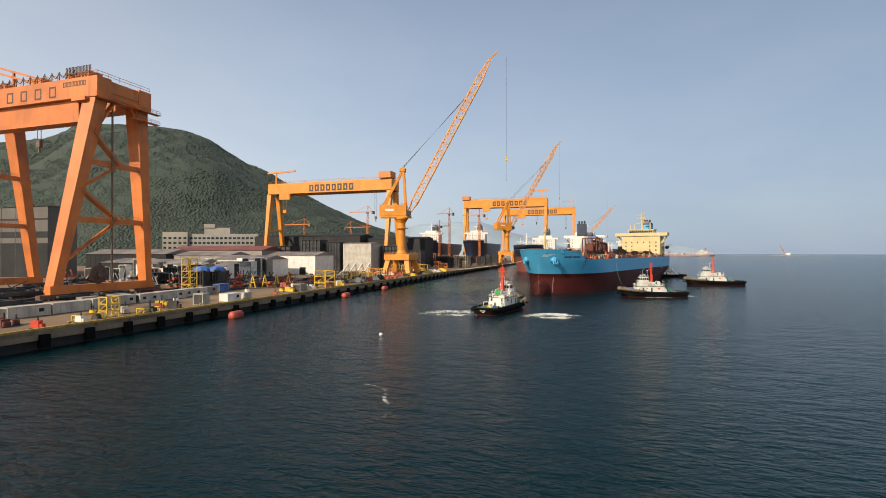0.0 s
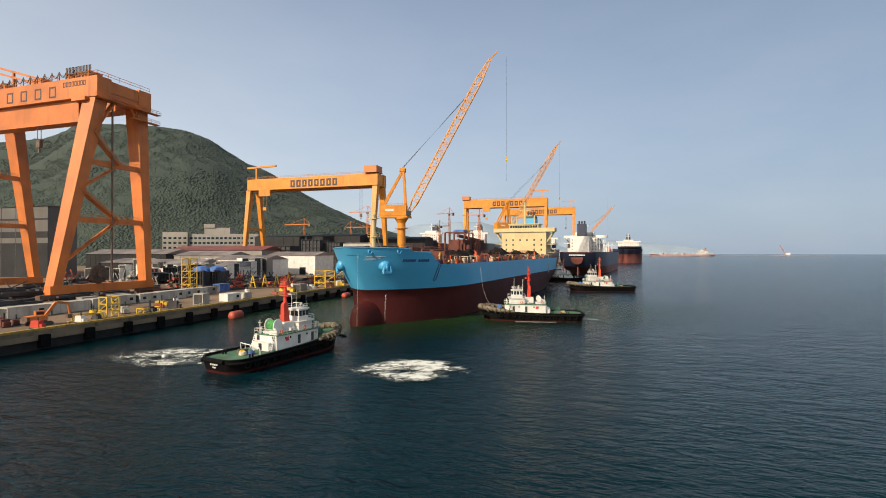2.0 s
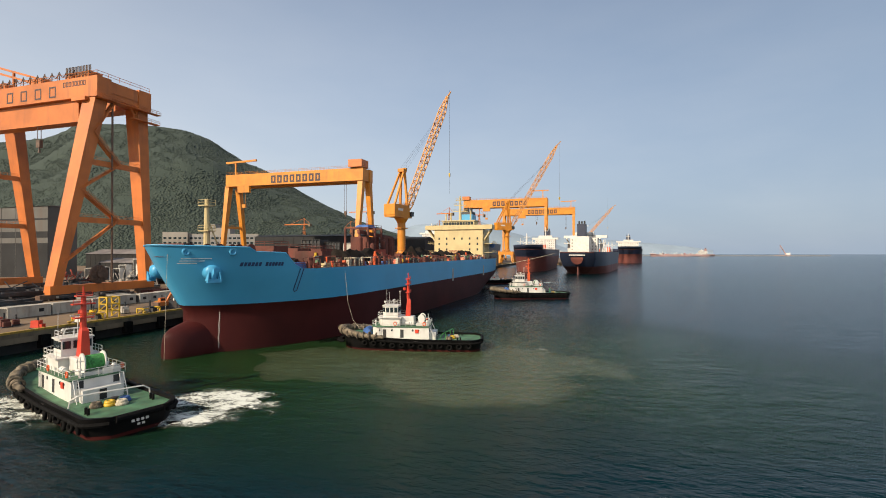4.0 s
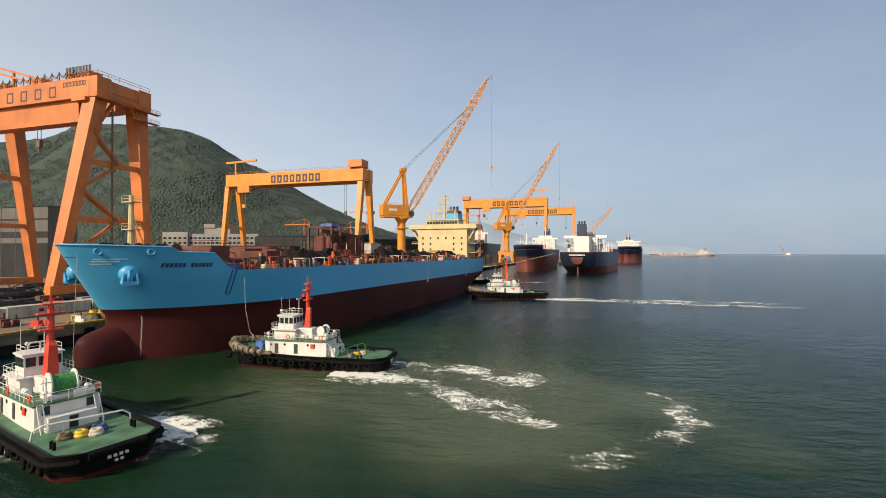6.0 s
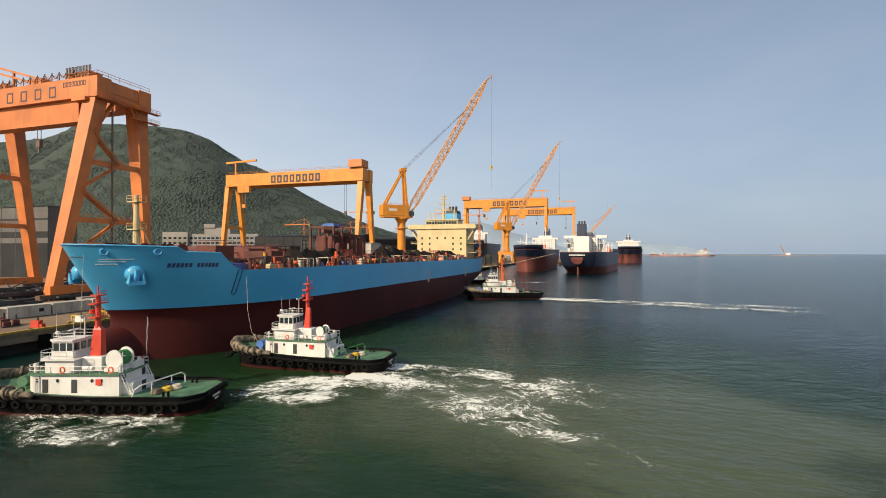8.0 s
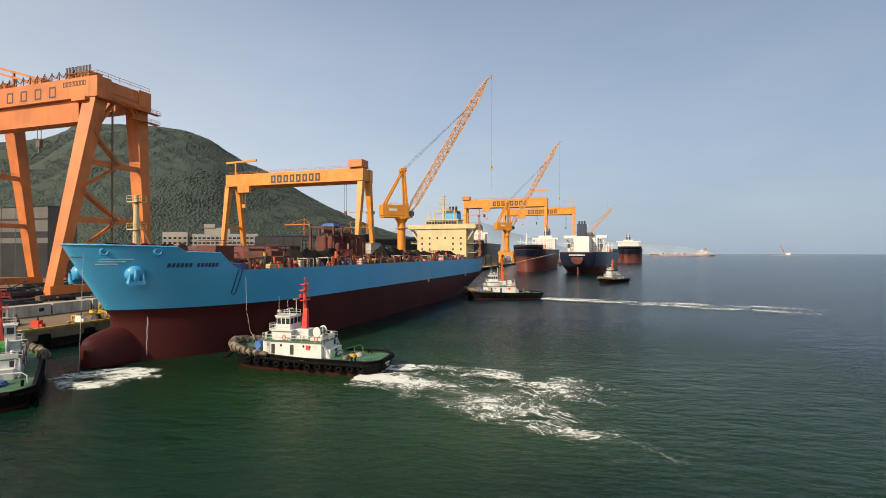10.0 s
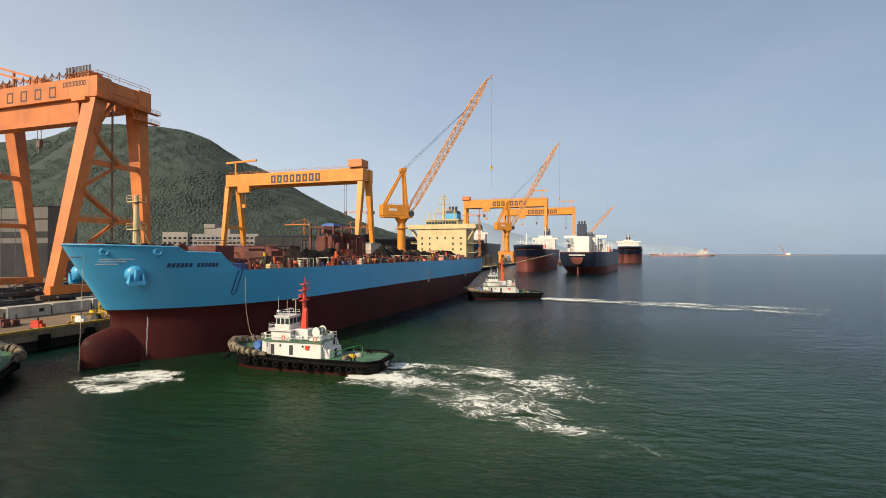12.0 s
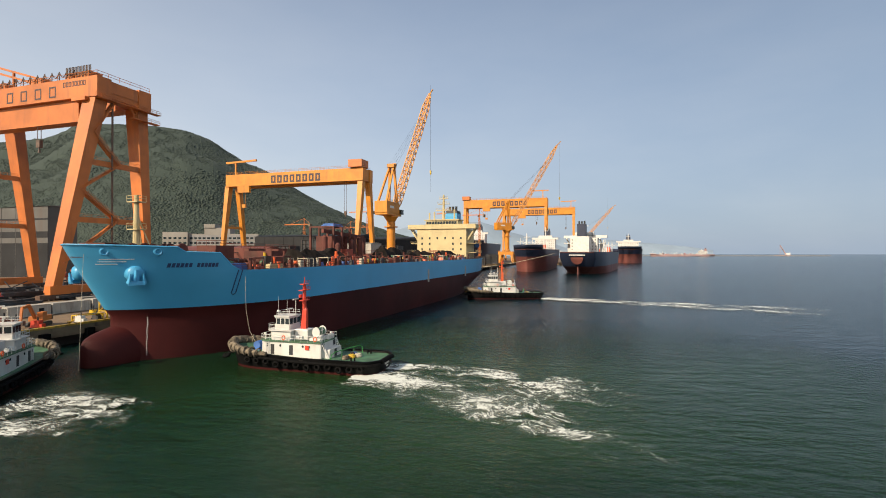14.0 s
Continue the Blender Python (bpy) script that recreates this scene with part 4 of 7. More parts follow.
    g.rail(pts, step=2.2, r=0.05)
    part("deck_rail", g, OXIDE, ship)
    g = Geo()
    g.rail([(-p[0], p[1], p[2]) for p in pts], step=2.2, r=0.05)
    part("deck_rail", g, OXIDE, ship)
    # accommodation block
    y0 = 190
    hz = DZ
    part("house_body", Geo().box(-14.5, y0, hz, 14.5, y0 + 15, hz + 16.5), CREAM, ship, "cream accommodation block")
    g = Geo()
    g.box(-20, y0 - 0.8, hz + 16.5, 20, y0 + 6, hz + 17.8).box(-20, y0 - 0.8, hz + 17.8, 20, y0 - 0.4, hz + 19.0)
    for sx in (-1, 1):
        g.beam((sx * 14.6, y0 + 1.5, hz + 10), (sx * 19, y0 + 1.5, hz + 16.6), 0.7, 0.7)
        g.beam((sx * 14.6, y0 + 4.5, hz + 10), (sx * 19, y0 + 4.5, hz + 16.6), 0.7, 0.7)
        g.box(sx * 19.6 - 0.4, y0 - 0.4, hz + 17.8, sx * 19.6 + 0.4, y0 + 6, hz + 19)
    part("bridge_wing", g, CREAM, ship)
    part("wheelhouse", Geo().box(-9.5, y0 + 0.2, hz + 17.8, 9.5, y0 + 9, hz + 21.3).box(-10.2, y0 - 0.3, hz + 21.3, 10.2, y0 + 9.5, hz + 21.8), CREAM, ship)
    for i in range(11):
        x = -9.0 + i * 1.65
        part("wheelhouse_window", Geo().box(x, y0 + 0.1, hz + 19.2, x + 1.4, y0 + 0.24, hz + 20.7), GLASS, ship)
    for k in range(3):
        for i in range(6):
            x = -12.0 + i * 4.6
            if k == 2 or i not in (2, 3):
                part("cabin_window", Geo().box(x, y0 - 0.06, hz + 4.5 + k * 3.1, x + 0.9, y0 + 0.1, hz + 5.7 + k * 3.1), GLASS, ship)
    for sx in (-1, 1):
        g = Geo()
        for k in range(2):
            z = hz + 3.3 + k * 5.0
            g.box(sx * 17 - 2.4, y0 + 2, z, sx * 17 + 2.4, y0 + 14, z + 0.25)
            g.rail([(sx * 19.3, y0 + 2, z + 0.25), (sx * 19.3, y0 + 14, z + 0.25)], r=0.06)
        part("side_gallery", g, CREAM, ship)
    g = Geo()
    g.cyl((0, y0 + 4, hz + 21.8), (0, y0 + 4, hz + 36), 0.9, 0.5, n=8)
    for z, w in ((27, 4.5), (30.5, 3.5), (33.5, 2.5)):
        g.box(-w, y0 + 3.4, hz + z, w, y0 + 4.6, hz + z + 0.35)
        g.rail([(-w, y0 + 3.4, hz + z + 0.3), (w, y0 + 3.4, hz + z + 0.3)], r=0.06, step=1.2)
    for x in (-9, -6, 6):
        g.cyl((x, y0 + 5, hz + 21.8), (x, y0 + 5, hz + 27 + x * 0.1), 0.45, n=8)
    part("radar_mast", g, CREAM, ship)
    g = Geo().box(-5, y0 + 17, hz, 4, y0 + 27, hz + 21)
    part("funnel_casing", g, CREAM, ship)
    part("funnel", Geo().box(-4, y0 + 17.5, hz + 21.01, 3.4, y0 + 26, hz + 26.5, top=0.95), BLUE, ship, "pale blue funnel")
    part("funnel_cap", Geo().box(-3.7, y0 + 17.8, hz + 26.51, 3.1, y0 + 25.7, hz + 28.2, top=0.94), STEEL_K, ship, "black soot-stained funnel top")
    for x in (-2.2, -0.2, 1.8):
        part("exhaust_pipe", Geo().cyl((x, y0 + 21, hz + 28.1), (x, y0 + 21, hz + 30.8), 0.75, n=10), STEEL_K, ship, "sooty black exhaust pipe")
    for sx in (-1, 1):
        g = Geo()
        rings = []
        for i, q in enumerate((0, 0.6, 1, 1, 0.6, 0)):
            rings.append([(sx * 17 + 1.5 * max(q, 0.05) * math.cos(a * math.pi / 4), y0 + 8 + i * 1.7, hz + 7.5 + 1.6 * max(q, 0.05) * math.sin(a * math.pi / 4)) for a in range(8)])
        g.loft(rings)
        part("lifeboat", g, BLUEBOX if sx > 0 else ORANGERED, ship, smooth=True)
    # loop of hose over the side, scupper marks
    g = Geo()
    for s in (21.8, 22.6):
        g.cyl(on_hull(s, DZ, 0.2), on_hull(s, 12.5, 0.2), 0.1, n=5)
    g.path([on_hull(21.8, 12.5, 0.2), on_hull(22.2, 12.1, 0.2), on_hull(22.6, 12.5, 0.2)], 0.1)
    part("hanging_hose", g, INKBLUE, ship)
    p = on_hull(1.6, 20.6, 0.3)
    part("mooring_line", Geo().cyl(p, (p.x + 0.2, p.y - 0.8, 0.3), 0.035, n=5), ROPE, ship, "slack mooring line from the bow chock")
    return ship


TARP = mat("black_tarpaulin", (0.016, 0.013, 0.011), 0.95, spec=0.15, var=0.3, scale=0.5, bump=0.6, bscale=1.5)


# ---- harbour tug: bow towards +x, local origin amidships on the water ----
def build_tug(label, mast_mat=FUNNELRED, green_drum=True, trunk=1.0):
    t = thing("tugboat", label, "boat")
    n = 30
    half = 15.2

    def hbx(x, z):
        u = (x + half) / (2 * half)
        fl = 0.86 + 0.14 * min(1, max(0, z / 2.2))
        bowp = 1 - max(0, (u - 0.66) / 0.34) ** 2.6
        sternp = 1 - 0.42 * max(0, (0.075 - u) / 0.075) ** 1.7
        return 5.0 * fl * max(0.03, bowp) ** 0.55 * sternp

    def sheer(x):
        u = (x + half) / (2 * half)
        return 2.15 + 1.3 * max(0, (u - 0.35) / 0.65) ** 2

    def ring_at(q, shrink=0.0, dz=0.0):
        ring = []
        for i in range(n + 1):
            x = -half + 2 * half * (i / n) ** 1.3
            z = 0.42 + (sheer(x) + dz - 0.42) * q if q >= 0 else 0.42 + 1.92 * q
            xx = x * (0.975 + 0.025 * q)
            ring.append((xx, max(0.02, hbx(x, z) - shrink), z))
        return ring + [(p[0], -p[1], p[2]) for p in reversed(ring)]
    g = Geo().loft([ring_at(-1.0), ring_at(-0.4), ring_at(0.0)], caps=False)
    part("bottom_paint", g, RED, t, "rust-red bottom paint at the waterline", smooth=True)
    g = Geo().loft([ring_at(0.0), ring_at(0.5), ring_at(1.0, 0, 0.45)], caps=False)
    h = part("hull", g, TUGHULL, t, "black tug hull", smooth=True)
    top = ring_at(1.0, 0.3)
    g = Geo()
    m = len(top)
    v = list(top)
    f = [(i, i + 1, m - 2 - i, m - 1 - i) for i in range(n)]
    g.add(v, f)
    part("deck", g, DECKGREEN, t, "worn green deck")
    g = Geo()
    inner = [(p[0] * 0.985, p[1] * 0.93, p[2] + 0.45) for p in ring_at(1.0, 0)]
    outer = [(p[0], p[1] * 1.02, p[2]) for p in ring_at(1.0, 0, 0.45)]
    g.loft([outer, inner], caps=False)
    part("bulwark_cap", g, TUGHULL, t)
    # rubbing band
    g = Geo()
    for s in (1, -1):
        pts = [(p[0], s * (abs(p[1]) + 0.18), p[2] - 0.25) for p in ring_at(1.0)[: n + 1]]
        part("rubbing_band", Geo().path(pts, 0.26, n=6), RUBBER, t)
    # tyres
    tyre = Geo().torus((0, 0, 0), (0, 1, 0), 0.46, 0.22, n=12, k=6).mesh("tyre_fender", RUBBER, True)
    for s in (1, -1):
        for i in range(12):
            x = -12.5 + i * 2.0
            part("tyre_fender", tyre, None, t, at=pose(x, s * (hbx(x, 1.6) + 0.3), sheer(x) - 0.75 - 0.35 * ((i * 7) % 3) / 2, 8 * ((i * 5) % 3 - 1), 20 * i, 6 * ((i * 3) % 5 - 2)))
    # stern roller fender and bow fender
    g = Geo().cyl((-half - 0.05, -2.5, sheer(-half) + 0.05), (-half - 0.05, 2.5, sheer(-half) + 0.05), 0.36, n=10)
    part("stern_fender", g, RUBBER, t)
    g = Geo()
    rr = random.Random(5)
    side = [Vector(p) for p in ring_at(1.0, 0, 0.45)[: n + 1] if p[0] > 4.5]
    line = [p + Vector((0.25, 0.25, 0.05)) for p in side] + [Vector((side[-1].x + 0.7, 0, side[-1].z + 0.1))] + [Vector((p.x + 0.25, -p.y - 0.25, p.z + 0.05)) for p in reversed(side)]
    pts = []
    for p, q in zip(line, line[1:]):
        k = max(1, round((q - p).length / 0.6))
        pts += [p.lerp(q, m_ / k) for m_ in range(k)]
    pts.append(line[-1])
    rings = []
    for i, c in enumerate(pts):
        d = (pts[min(i + 1, len(pts) - 1)] - pts[max(i - 1, 0)]).normalized()
        out = Vector((d.y, -d.x, 0))
        fat = 0.35 + 0.35 * math.sin(math.pi * i / (len(pts) - 1))
        rings.append([c + (out * math.cos(q) + Vector((0, 0, 1.1)) * math.sin(q)) * fat * rr.uniform(0.75, 1.25) for q in [k * math.pi / 4 for k in range(8)]])
    g.loft(rings)
    for i in range(3, len(pts) - 3, 2):
        d = (pts[i + 1] - pts[i - 1]).normalized()
        loop = Geo().torus(pts[i] + Vector((0, 0, rr.uniform(-0.25, 0.1))), d + Vector((0, 0, rr.uniform(-0.3, 0.3))), rr.uniform(0.62, 0.85), rr.uniform(0.13, 0.2), n=10, k=5)
        part("fender_loop", loop, OLDRUBBER, t, "pale frayed rope loop lashed round the bow fender", smooth=True)
    part("bow_fender", g, OLDRUBBER, t, "shaggy weathered rope and rubber bow fender", smooth=True)
    for i in range(6):
        a = -1.1 + 2.2 * i / 5
        part("bow_tyre", tyre, None, t, at=pose(half - 1.6 + 2.4 * math.cos(a), 4.4 * math.sin(a), 1.9, 90, 0, 0))
    # deckhouse, wheelhouse
    dz = 2.3
    g = Geo().prism([(-5.5, -2.95), (7.0, -2.95), (8.2, -2.1), (8.2, 2.1), (7.0, 2.95), (-5.5, 2.95)], dz - 0.2, dz + 2.3)
    part("deckhouse", g, WHITE, t, "white deckhouse")
    for s in (1, -1):
        for x in (5.2, 1.0):
            part("door", Geo().box(x - 0.4, s * 2.96 - 0.04, dz + 0.25, x + 0.4, s * 2.96 + 0.04, dz + 1.85), STEEL_K, t, "dark open doorway")
        for x in (6.4, 3.4, -1.6, -2.95):
            part("porthole", Geo().cyl((x, s * 2.91, dz + 1.7), (x, s * 3.01, dz + 1.7), 0.22, n=10), GLASS, t)
        part("red_locker", Geo().box(-3.0, s * 2.97 - 0.12, dz + 1.2, -2.2, s * 2.97 + 0.14, dz + 1.9), FUNNELRED, t)
    g = Geo().prism([(-5.6, -3.15), (7.2, -3.15), (8.5, -2.2), (8.5, 2.2), (7.2, 3.15), (-5.6, 3.15)], dz + 2.3, dz + 2.45)
    part("boat_deck", g, DECKGREEN, t)
    g = Geo().rail([(7.2, -3.05, dz + 2.45), (-5.5, -3.05, dz + 2.45), (-5.5, 3.05, dz + 2.45), (7.2, 3.05, dz + 2.45), (8.4, 2.1, dz + 2.45), (8.4, -2.1, dz + 2.45), (7.2, -3.05, dz + 2.45)], h=0.95, step=1.3, r=0.035)
    part("boat_deck_rail", g, WHITE, t)
    g = Geo().prism([(1.6, -2.3), (5.8, -2.3), (6.7, -1.4), (6.7, 1.4), (5.8, 2.3), (1.6, 2.3)], dz + 2.45, dz + 4.0)
    part("upper_house", g, WHITE, t)
    g = Geo().prism([(1.2, -2.7), (6.2, -2.7), (7.2, -1.6), (7.2, 1.6), (6.2, 2.7), (1.2, 2.7)], dz + 4.0, dz + 4.12)
    g.rail([(1.2, -2.6, dz + 4.12), (6.2, -2.6, dz + 4.12), (7.1, -1.6, dz + 4.12), (7.1, 1.6, dz + 4.12), (6.2, 2.6, dz + 4.12), (1.2, 2.6, dz + 4.12)], h=0.9, step=1.2, r=0.035)
    part("bridge_deck", g, WHITE, t)
    wz = dz + 4.12
    ring = [(2.2, -1.8), (5.2, -1.8), (6.0, -1.1), (6.0, 1.1), (5.2, 1.8), (2.2, 1.8)]
    part("wheelhouse", Geo().prism(ring, wz, wz + 2.1), WHITE, t)
    part("wheelhouse_roof", Geo().prism([(x * 1.06 - 0.2, y * 1.12) for x, y in ring], wz + 2.1, wz + 2.25), WHITE, t)
    for (x0, y0), (x1, y1) in zip(ring, ring[1:] + ring[:1]):
        a, b = Vector((x0, y0, 0)), Vector((x1, y1, 0))
        k = max(1, round((b - a).length / 1.1))
        nrm = Vector(((b - a).y, -(b - a).x, 0)).normalized()
        for i in range(k):
            p, q = a.lerp(b, (i + 0.12) / k) + nrm * 0.03, a.lerp(b, (i + 0.88) / k) + nrm * 0.03
            g = Geo().beam(p + Vector((0, 0, wz + 1.4)), q + Vector((0, 0, wz + 1.4)), 0.06, 0.95)
            part("window", g, GLASS, t)
    g = Geo().rail([(2.2, -1.7, wz + 2.25), (5.2, -1.7, wz + 2.25), (5.2, 1.7, wz + 2.25), (2.2, 1.7, wz + 2.25)], h=0.8, step=1.0, r=0.03)
    g.box(3.4, -0.9, wz + 3.2, 3.7, 0.9, wz + 3.35).cyl((3.55, 0, wz + 2.2), (3.55, 0, wz + 3.2), 0.08, n=6)
    part("roof_rail", g, WHITE, t)
    # funnel and mast
    g = Geo().prism([(-1.6, -1.2), (1.5, -1.2), (1.5, 1.2), (-1.6, 1.2)], dz + 2.45, dz + 4.2)
    part("funnel_base", g, WHITE, t, bevel=0.15)
    g = Geo()
    g.loft([[(x * k * trunk - dx, y * k * trunk, z) for x, y in ((-0.9, -0.6), (0.9, -0.6), (0.9, 0.6), (-0.9, 0.6))] for z, k, dx in ((dz + 4.2, 1.1, 0), (dz + 5.8, 0.95, 0.1), (dz + 7.4, 0.8, 0.2), (dz + 7.8, 0.5, 0.0))])
    part("funnel", g, mast_mat, t, "red funnel trunk")
    g = Geo().cyl((0, 0, dz + 7.6), (0, 0, dz + 11.7), 0.40, 0.30, n=10)
    for z, w in ((dz + 8.9, 1.1), (dz + 10.6, 1.3), (dz + 11.6, 0.9)):
        g.box(-0.5, -w, z, 0.5, w, z + 0.15)
        g.rail([(-0.5, -w, z + 0.15), (-0.5, w, z + 0.15)], h=0.5, step=0.6, r=0.03)
    g.cyl((0, 0, dz + 11.7), (0, 0, dz + 12.9), 0.10, n=6).cyl((0.9, 0, dz + 9.4), (0.9, 0, dz + 9.9), 0.35, n=8)
    part("mast", g, mast_mat, t, "red lattice signal mast")
    # towing winch drum
    dcol = ROPEGREEN if green_drum else DECKGREEN
    fr = 1.25 if green_drum else 0.85
    w = part("towing_winch", Geo().box(-4.6, -1.6, dz + 2.46, -2.2, 1.6, dz + 2.9).cyl((-3.4, -1.25, dz + 3.8), (-3.4, -1.1, dz + 3.8), fr, n=18).cyl((-3.4, 1.1, dz + 3.8), (-3.4, 1.25, dz + 3.8), fr, n=18), WHITE, t)
    part("rope_drum", Geo().cyl((-3.4, -1.09, dz + 3.8), (-3.4, 1.09, dz + 3.8), fr * 0.76, n=18), dcol, w, "green towing rope on the drum")
    # after gear
    part("after_house", Geo().box(-7.0, -2.2, dz - 0.2, -5.51, 2.2, dz + 1.25), WHITE, t)
    part("after_door", Geo().box(-7.06, -0.4, dz - 0.1, -7.004, 0.4, dz + 1.1), STEEL_K, t, "dark doorway in the after house")
    for y in (-2.0, 2.0):
        part("after_door", Geo().box(-5.56, y - 0.35, dz + 1.35, -5.504, y + 0.35, dz + 2.2), STEEL_K, t, "dark doorway in the after house")
    part("capstan", Geo().cyl((-10.6, 0, dz - 0.2), (-10.6, 0, dz + 0.5), 0.4, 0.28, n=10).cyl((-10.6, 0, dz + 0.5), (-10.6, 0, dz + 0.65), 0.42, n=10), STEEL_K, t)
    g = Geo().cyl((-5.2, 1.9, dz + 2.4), (-5.2, 1.9, dz + 4.9), 0.07, n=6).cyl((-5.2, 1.4, dz + 4.4), (-5.2, 2.4, dz + 4.4), 0.05, n=5)
    part("stern_lamp_mast", g, WHITE, t)
    part("deck_locker", Geo().box(-5.2, -2.6, dz + 2.45, -4.7, -0.6, dz + 3.15), WHITE, t)
    for s in (1, -1):
        raft = part("life_raft", Geo().cyl((-1.2, s * 2.3, dz + 3.0), (0.2, s * 2.3, dz + 3.0), 0.34, n=12), WHITE, t, "white life-raft canister in its cradle")
        part("strap", Geo().cyl((-0.75, s * 2.3, dz + 3.0), (-0.65, s * 2.3, dz + 3.0), 0.355, n=12), STEEL_K, raft)
        part("lifebuoy", Geo().torus((2.6, s * 3.1, dz + 3.0), (0, 1, 0), 0.34, 0.09, n=14, k=6), ORANGERED, t, "orange lifebuoy on the rail")
        part("lifebuoy", Geo().torus((-4.4, s * 3.1, dz + 3.0), (0, 1, 0), 0.34, 0.09, n=14, k=6), ORANGERED, t, "orange lifebuoy on the rail")
        for x in (-4.9, 7.6):
            part("deck_vent", Geo().cyl((x, s * 1.9, dz + 2.45), (x, s * 1.9, dz + 3.3), 0.16, n=8).cyl((x, s * 1.9, dz + 3.3), (x, s * 1.9, dz + 3.55), 0.32, 0.2, n=8), WHITE, t)
        g = Geo().path([(6.0, s * 3.05, dz - 0.1), (6.0, s * 3.05, dz + 2.4)], 0.05).path([(6.5, s * 3.05, dz - 0.1), (6.5, s * 3.05, dz + 2.4)], 0.05)
        for q in range(7):
            g.cyl((6.0, s * 3.05, dz + 0.1 + q * 0.33), (6.5, s * 3.05, dz + 0.1 + q * 0.33), 0.03, n=4)
        part("deck_ladder", g, WHITE, t)
        for x in (-13.0, -12.3):
            part("bitt", Geo().cyl((x, s * 3.5, dz - 0.2), (x, s * 3.5, dz + 0.55), 0.17, n=8), TUGHULL, t)
        part("scupper", Geo().box(-3.0, s * 4.98 - 0.03, 1.9, -2.2, s * 4.98 + 0.03, 2.2), STEEL_K, t)
    part("radar", Geo().box(1.9, -0.9, dz + 9.0, 2.1, 0.9, dz + 9.2).cyl((2.0, 0, dz + 6.3), (2.0, 0, dz + 9.0), 0.07, n=6), WHITE, t)
    part("aerial", Geo().cyl((5.0, 1.4, dz + 6.4), (5.0, 1.4, dz + 9.6), 0.03, n=5).cyl((5.0, -1.4, dz + 6.4), (5.0, -1.4, dz + 8.8), 0.03, n=5), WHITE, t)
    part("searchlight", Geo().cyl((5.5, 0.6, dz + 6.4), (5.5, 0.6, dz + 6.9), 0.06, n=6).cyl((5.4, 0.6, dz + 7.05), (5.8, 0.6, dz + 7.05), 0.22, n=10), WHITE, t)
    for s in (1, -1):
        g = Geo()
        g.path([(-5.6, s * 2.8, dz + 2.4), (-7.0, s * 2.8, dz - 0.1)], 0.06).path([(-5.6, s * 2.3, dz + 2.4), (-7.0, s * 2.3, dz - 0.1)], 0.06)
        for k in range(8):
            q = k / 8
            g.cyl((-5.6 - 1.4 * q, s * 2.8, dz + 2.4 - 2.5 * q), (-5.6 - 1.4 * q, s * 2.3, dz + 2.4 - 2.5 * q), 0.04, n=4)
        part("ladder", g, WHITE, t)
    g = Geo().path([(-6.3, 4.0, dz - 0.2), (-6.6, 3.9, dz + 0.9), (-7.0, 3.3, dz + 1.35), (-8.6, -3.3, dz + 1.35), (-8.8, -3.9, dz + 0.9), (-8.8, -4.0, dz - 0.2)], 0.10)
    g.path([(-7.4, 1.6, dz - 0.2), (-7.4, 1.6, dz + 1.35)], 0.07).path([(-8.2, -1.6, dz - 0.2), (-8.2, -1.6, dz + 1.35)], 0.07)
    part("tow_rail", g, WHITE if green_drum else ROPEGREEN, t, "bent tube guard for the tow rope across the after deck")
    part("tow_hook", Geo().box(-6.4, -0.5, dz - 0.2, -5.6, 0.5, dz + 0.6).cyl((-6.4, 0, dz + 0.4), (-7.3, 0, dz + 0.5), 0.16, n=8), STEEL_K, t)
    for i, (x, y, c) in enumerate(((-8.4, -1.2, BLUEBOX), (-8.8, 0.6, YELLOW), (-9.6, -0.4, ROPE), (-8.2, 1.8, OLDRUBBER))):
        part("rope_coil", Geo().torus((x, y, dz), (0, 0, 1), 0.5, 0.25, n=12, k=6).torus((x, y, dz + 0.3), (0, 0, 1), 0.4, 0.22, n=12, k=6), c, t, smooth=True)
    part("fore_winch", Geo().cyl((10, -1.5, dz + 1.4), (10, 1.5, dz + 1.4), 0.7, n=14).box(9.2, -1.8, dz - 0.1, 10.8, 1.8, dz + 0.7), DECKGREEN if green_drum else BLUEBOX, t)
    g = Geo()
    for i in range(4):
        g.box(-half - 0.12, -0.9 + i * 0.5, 1.45, -half + 0.02, -0.62 + i * 0.5, 1.72)
    for i in range(2):
        g.box(-half - 0.12, -0.5 + i * 0.5, 1.0, -half + 0.02, -0.22 + i * 0.5, 1.22)
    part("stern_lettering", g, WHITE, t, "small white lettering bars on the stern")
    # the house stands well forward on the hull
    for ob in t.children:
        if ob.name.split(".")[0] in ("bottom_paint", "hull", "deck", "bulwark_cap", "rubbing_band", "tyre_fender", "stern_fender", "bow_fender", "fender_loop", "bow_tyre", "stern_lettering", "tow_rail", "rope_coil", "fore_winch"):
            ob.matrix_basis = pose(-1.5, 0, 0) @ ob.matrix_basis
        else:
            ob.matrix_basis = pose(-5.2, 0, 2.1) @ Matrix.Diagonal((0.9, 1.0, 1.09, 1.0)) @ pose(5.2, 0, -2.1) @ ob.matrix_basis
    return t


